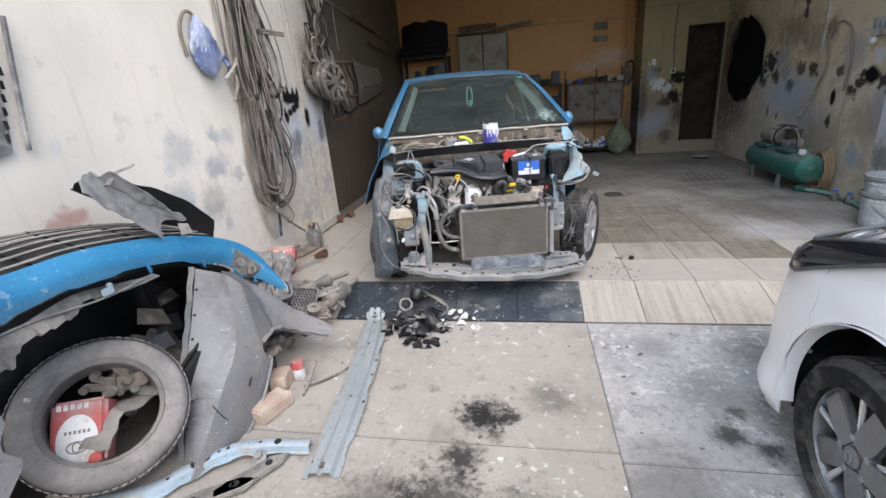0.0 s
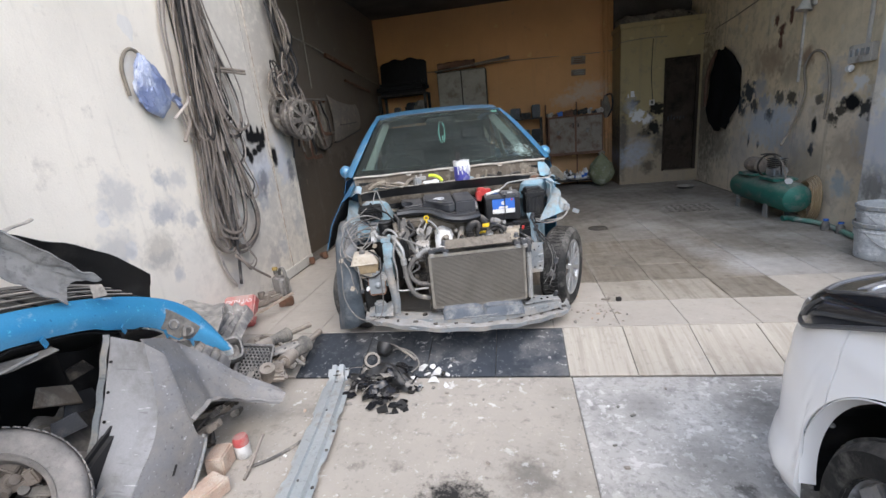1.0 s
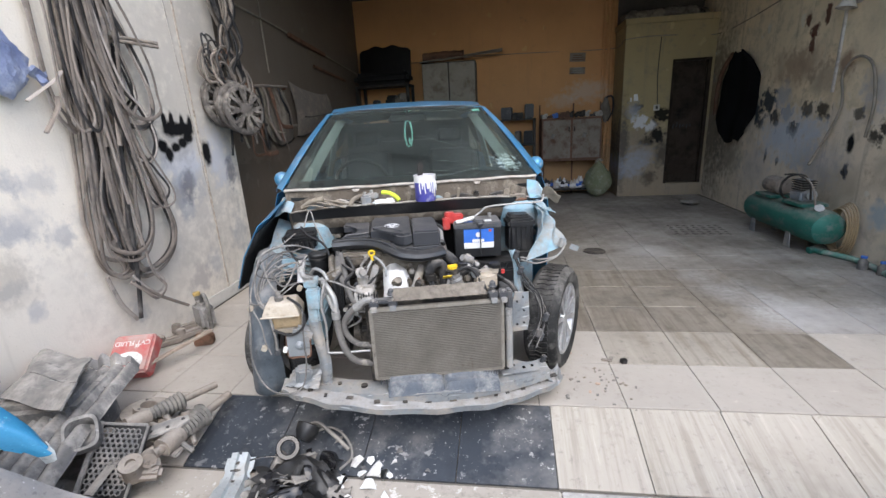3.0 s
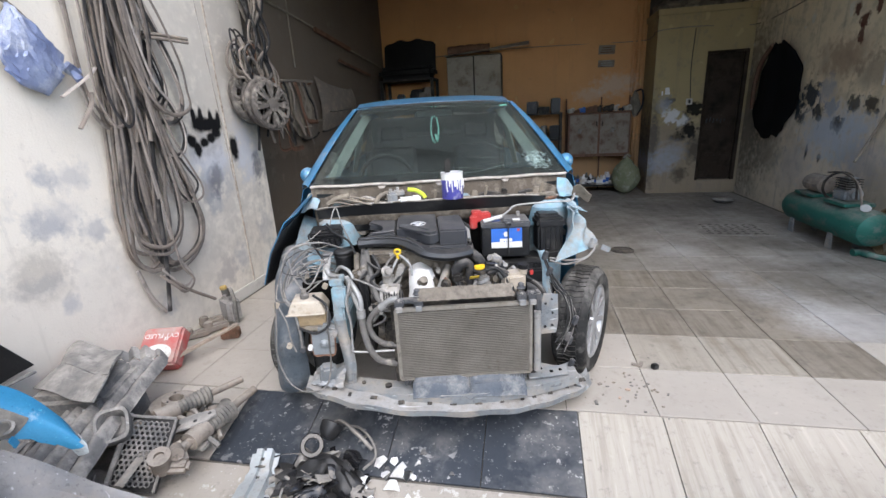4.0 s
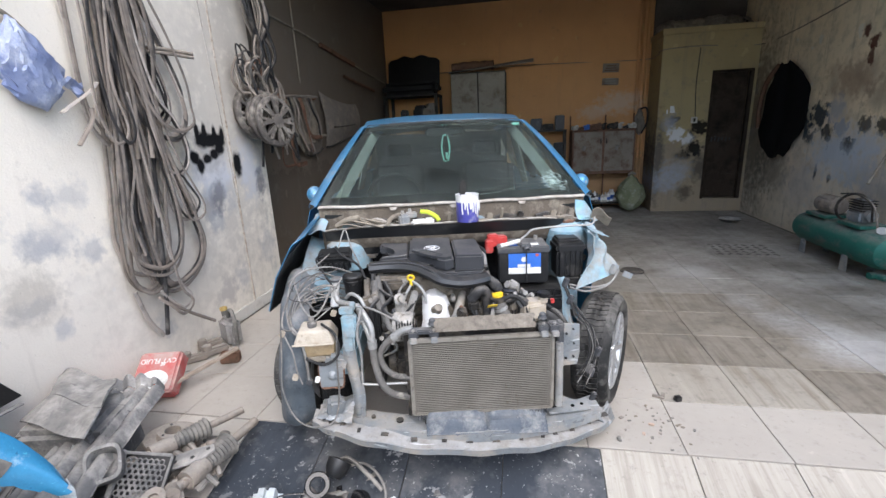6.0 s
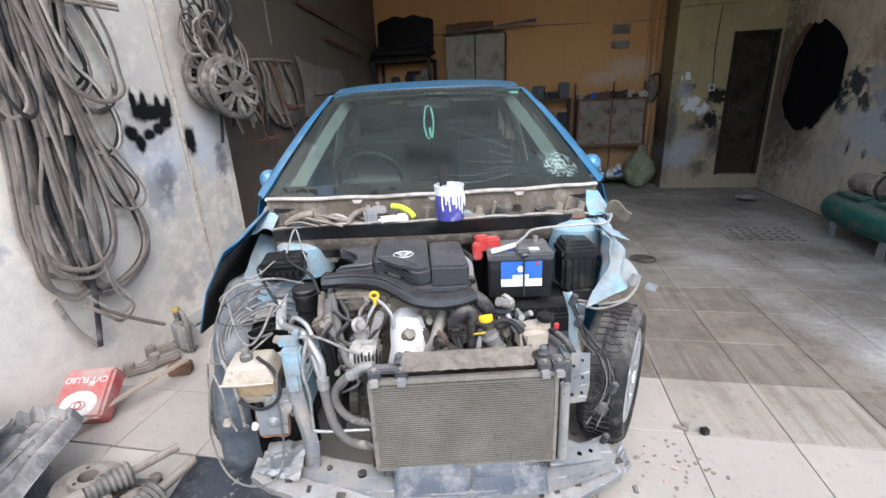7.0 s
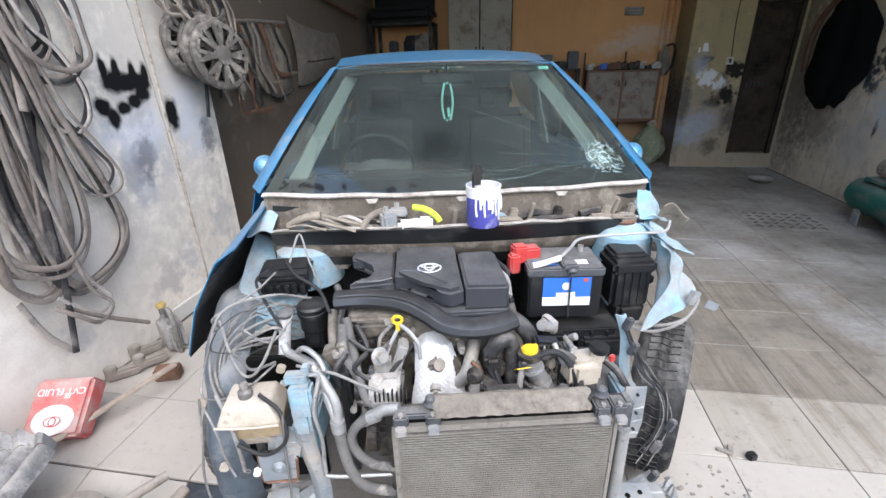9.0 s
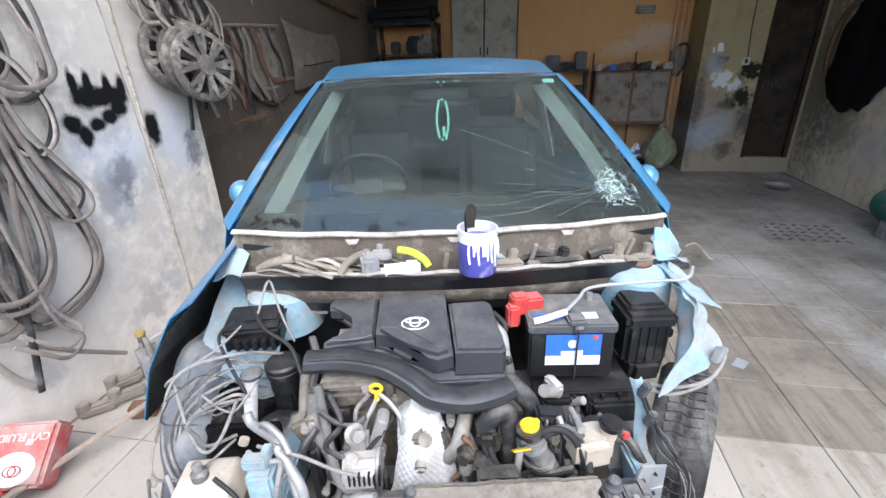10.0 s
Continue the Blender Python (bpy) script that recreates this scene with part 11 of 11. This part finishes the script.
# ---- things along the right wall ----
M["coat_black"] = surf("black_cloth", (0.0018, 0.0018, 0.002), (0.004, 0.004, 0.0045), 0.95, s1=4, bump=0.4)
ct = thing("black_cloth", "black cloth hung on the stained wall", "cloth")
part("drape", sheet(B(), lambda a, b: (RX - 0.05 - 0.06 * math.sin(math.pi * b) * (0.6 + 0.4 * math.sin(11 * b)) - 0.02 * math.sin(8 * a),
     8.08 + (b - 0.5) * spline([(0, 0.3), (0.08, 0.62), (0.3, 0.98), (0.7, 1.02), (0.9, 0.72), (1, 0.42)], 1 - a) - 0.06 * a + 0.02 * math.sin(13 * a), lerp(0.9, 2.07, a) + 0.03 * math.sin(9 * b) - 0.05 * abs(2 * b - 1) * a), 24, 16, 0.02), "coat_black", ct, smooth=True)
part("cord", tube(B(), [(RX - 0.03, 8.66, 1.25), (RX - 0.03, 8.68, 1.55), (RX - 0.03, 8.58, 1.85), (RX - 0.04, 8.3, 2.05)], 0.03, 6), "rust", ct)
M["comp_green"] = surf("green_tank_paint", (0.022, 0.115, 0.09), (0.032, 0.15, 0.115), 0.45, 0.1, 4.0, 80.0, (0.16, 0.17, 0.15), 0.3, 7.0, 0.05, dust=0.8, dust_col=(0.3, 0.285, 0.25))
cmp_ = thing("air_compressor", "dusty green air compressor with motor on top", "compressor", Matrix.Translation((3.70, 6.14, 0)) @ pose(0, 0, 0, 0, 0, -90) @ Matrix.Diagonal((1.3, 0.95, 0.92, 1)))
bm = B()
bm2 = lathe(bm, [(0.0, -0.5), (0.09, -0.49), (0.15, -0.46), (0.175, -0.4), (0.175, 0.4), (0.15, 0.46), (0.09, 0.49), (0.0, 0.5)], pose(0, 0, 0.34, 0, 90, 0), 36)
part("tank", bm, "comp_green", cmp_, "dusty green tank", True)
for x in (-0.31, 0.18):
    for y in (-0.12, 0.12):
        part("foot", prism(B(), [(-0.035, 0), (0.045, 0), (0.03, 0.2), (-0.025, 0.2)], 0.01, pose(x, y, 0, 90, 0, 0), 0.003), "steel", cmp_)
for x in (-0.22, 0.16):
    part("deck", bx(B(), (x, 0, 0.525), (0.24, 0.26, 0.035), 0.006), "comp_green", cmp_)
bm = cy(B(), (-0.32, 0, 0.64), (-0.1, 0, 0.64), 0.09, n=24, bev=0.012)
mot = part("motor", bm, "scrap", cmp_, "ribbed grey motor", True)
for k in range(16):
    t = 2 * math.pi * k / 16
    part("motor_rib", bx(B(), (-0.21, 0.093 * math.cos(t), 0.64 + 0.093 * math.sin(t)), (0.16, 0.006, 0.012), 0, (math.degrees(t), 0, 0)), "scrap", mot)
part("pump", cy(bx(bx(B(), (0.12, 0, 0.6), (0.16, 0.14, 0.12), 0.02), (0.12, 0.0, 0.71), (0.1, 0.1, 0.12), 0.01), (0.05, 0, 0.62), (0.23, 0, 0.62), 0.05, n=18), "steel", cmp_, smooth=True)
for k in range(5):
    part("pump_fin", bx(B(), (0.12, 0, 0.66 + 0.024 * k), (0.14, 0.13, 0.008), 0.002), "dark_iron", cmp_)
part("flywheel", tube(B(), [Vector((0.02 + 0.0 * k, 0.14 * math.cos(t), 0.66 + 0.14 * math.sin(t))) for k, t in enumerate([2 * math.pi * q / 24 for q in range(25)])], 0.012, 6, 1), "dark_iron", cmp_, smooth=True)
part("gauge", lathe(B(), [(0.035, 0), (0.035, 0.015), (0.0, 0.016)], pose(0.4, -0.06, 0.54, 90, 0, 30), 20), "white_pl", cmp_)
part("pipe", tube(B(), [(0.14, -0.05, 0.78), (0.22, -0.08, 0.8), (0.32, -0.08, 0.72), (0.34, -0.04, 0.52)], 0.009, 8), "scrap", cmp_)
part("guard", tube(B(), [(0.0, -0.1, 0.8), (0.18, -0.12, 0.83), (0.3, -0.1, 0.76), (0.34, -0.1, 0.6)], 0.008, 6), "dark_iron", cmp_)
for ob in cmp_.children:
    if not ob.name.startswith("foot"):
        ob.location.z = -0.055
M["ochre_hose"] = surf("ochre_hose", (0.3, 0.22, 0.12), (0.24, 0.17, 0.1), 0.6, dust=0.4)
hs = thing("air_hose", "brown air hose looping from the compressor up the wall", "hose")
part("riser", tube(B(), [(3.78, 6.1, 0.78), (3.92, 6.2, 0.95), (3.94, 6.05, 1.3), (3.95, 6.12, 1.6), (3.95, 5.98, 1.74), (3.95, 5.78, 1.66), (3.95, 5.68, 1.35), (3.95, 5.7, 1.05)], 0.012, 8), "cowl", hs, smooth=True)
for k in range(5):
    part("coil", tube(B(), [Vector((3.80 + 0.02 * k, 5.6 + 0.13 * math.cos(t), 0.24 + (0.2 + 0.012 * k) * math.sin(t))) for t in [2 * math.pi * q / 18 for q in range(19)]], 0.008, 7, 1), "ochre_hose", hs, smooth=True)
gp = thing("green_pipe", "green plastic pipe lying along the wall", "pipe")
part("pipe", tube(B(), [(3.72, 5.62, 0.03), (3.84, 5.3, 0.03), (3.78, 4.75, 0.03), (3.74, 4.5, 0.03)], 0.026, 10), surf("green_pvc", (0.1, 0.22, 0.18), (0.14, 0.26, 0.21), 0.6, dirt=(0.3, 0.29, 0.26), dirt_amt=0.4), gp, smooth=True)
part("elbow", tube(B(), [(3.64, 5.66, 0.03), (3.7, 5.66, 0.035), (3.73, 5.6, 0.03)], 0.034, 10), "comp_green", gp, smooth=True)


def bucket(x, y, label, h=0.36, z=0.0):
    bk = thing("bucket", label, "bucket", pose(x, y, z), "buckets")
    part("pail", lathe(B(), [(0.14, 0.0), (0.145, 0.005), (0.165, h * 0.75), (0.172, h * 0.76), (0.172, h * 0.8), (0.166, h * 0.81), (0.17, h), (0.176, h), (0.176, h - 0.015), (0.166, h - 0.01), (0.15, 0.02), (0.0, 0.02)], None, 40),
         surf("paint_splashed_grey_plastic", (0.42, 0.43, 0.43), (0.33, 0.34, 0.34), 0.5, dirt=(0.65, 0.65, 0.64), dirt_amt=0.35, dirt_scale=12), bk, smooth=True)
    part("rim", lathe(B(), [(0.172, h - 0.04), (0.182, h - 0.03), (0.182, h - 0.005), (0.172, h)], None, 40, close=True), "steel", bk, smooth=True)
    part("handle", tube(B(), [(-0.17, -0.02, h - 0.05), (-0.1, -0.14, h - 0.16), (0.0, -0.18, h - 0.2), (0.1, -0.14, h - 0.16), (0.17, -0.02, h - 0.05)], 0.005, 6), "pipe_alu", bk)


bucket(3.64, 4.33, "grey plastic bucket splashed with paint", 0.3)
bucket(3.645, 4.335, "grey plastic bucket nested in another, splashed with paint", 0.31, 0.13)
for p in ((3.82, 5.05, 0.05), (3.78, 5.2, 0.04)):
    sc = thing("small_jar", "small dirty jar at the foot of the wall", "jar", pose(*p[:2], 0.0, 0, 0, 30))
    part("jar", lathe(B(), [(0.035, 0.0), (0.035, 0.07), (0.02, 0.09), (0.02, 0.1), (0, 0.1)], None, 16), "dust_plastic", sc, smooth=True)
    part("lid", cy(B(), (0, 0, 0.1), (0, 0, 0.115), 0.024, n=14), "label_blue", sc)
bs = thing("blue_panel", "bright blue car panel lying by the bucket", "car panel")
part("panel", sheet(B(), lambda a, b: (lerp(3.30, 4.1, a), 3.82 + 0.3 * b * a + 0.1 * a, 0.03 + 0.2 * a + 0.1 * b * a), 10, 6, 0.006), "car_blue", bs, smooth=True)
part("edge", tube(B(), [(3.3, 3.82, 0.035), (3.7, 3.86, 0.13), (4.1, 3.92, 0.235)], 0.012, 6), "black_plastic", bs)
lampw = thing("wall_lamp", "white bulkhead lamp on the wall", "lamp", pose(RX, 6.13, 2.22))
part("base", bx(B(), (-0.02, 0, 0.03), (0.04, 0.12, 0.1), 0.01), "dirty_white", lampw)
part("shade", lathe(B(), [(0.03, 0.06), (0.05, 0.0), (0.08, -0.05), (0.075, -0.05), (0.0, 0.0)], pose(-0.09, 0, -0.0, 0, 10, 0), 20), "dirty_white", lampw, smooth=True)
swb = thing("socket_box", "white socket box with switches on the wall", "socket", pose(RX - 0.02, 5.3, 1.635))
part("box", bx(B(), (0, 0, 0), (0.06, 0.3, 0.16), 0.008), "dirty_white", swb)
for k in range(4):
    part("switch", bx(B(), (-0.033, -0.1 + 0.065 * k, 0.01), (0.012, 0.035, 0.06), 0.003), "steel", swb)
part("plug", bx(B(), (-0.03, 0.1, -0.12), (0.05, 0.07, 0.06), 0.012), "white_pl", swb)
part("conduit", bx(B(), (0.0, -0.04, 0.7), (0.025, 0.03, 1.25), 0.003), "dirty_white", swb)
part("conduit", bx(B(), (RX - 0.013, 6.25, 2.4), (0.022, 0.025, 1.9), 0.003), "dirty_white", thing("wall_conduit", "pale conduit running up the wall", "conduit"))
part("dish", lathe(B(), [(0.0, 0.0), (0.09, 0.0), (0.14, 0.03), (0.15, 0.03), (0.1, -0.01), (0.0, -0.012)], Matrix.Translation((3.5, 8.1, 0.02)), 24), "dust_plastic", thing("hub_scrap", "small rusty part on the floor", "scrap"))
# floor drain and grate
dn = thing("floor_drain", "round floor drain cover", "drain", pose(1.72, 5.81, 0.003))
part("cover", lathe(B(), [(0.0, 0.004), (0.075, 0.004), (0.08, 0.0), (0.1, 0.0), (0.1, 0.005), (0.11, 0.005), (0.112, -0.002)], None, 32), "dark_iron", dn, smooth=True)
gt_ = thing("floor_grate", "rusty cast floor grate", "grate", pose(3.03, 6.6, 0.003, 0, 0, -4))
bm = bx(B(), (0, 0, 0.002), (0.66, 0.52, 0.006), 0.002)
part("frame", bm, "tile_grey", gt_)
for j in range(5):
    for i in range(7):
        part("slot", bx(B(), (-0.26 + 0.087 * i, -0.19 + 0.095 * j, 0.006), (0.06, 0.022, 0.003), 0.001, (0, 0, 45 if (i + j) % 2 else -45)), "dark_iron", gt_)
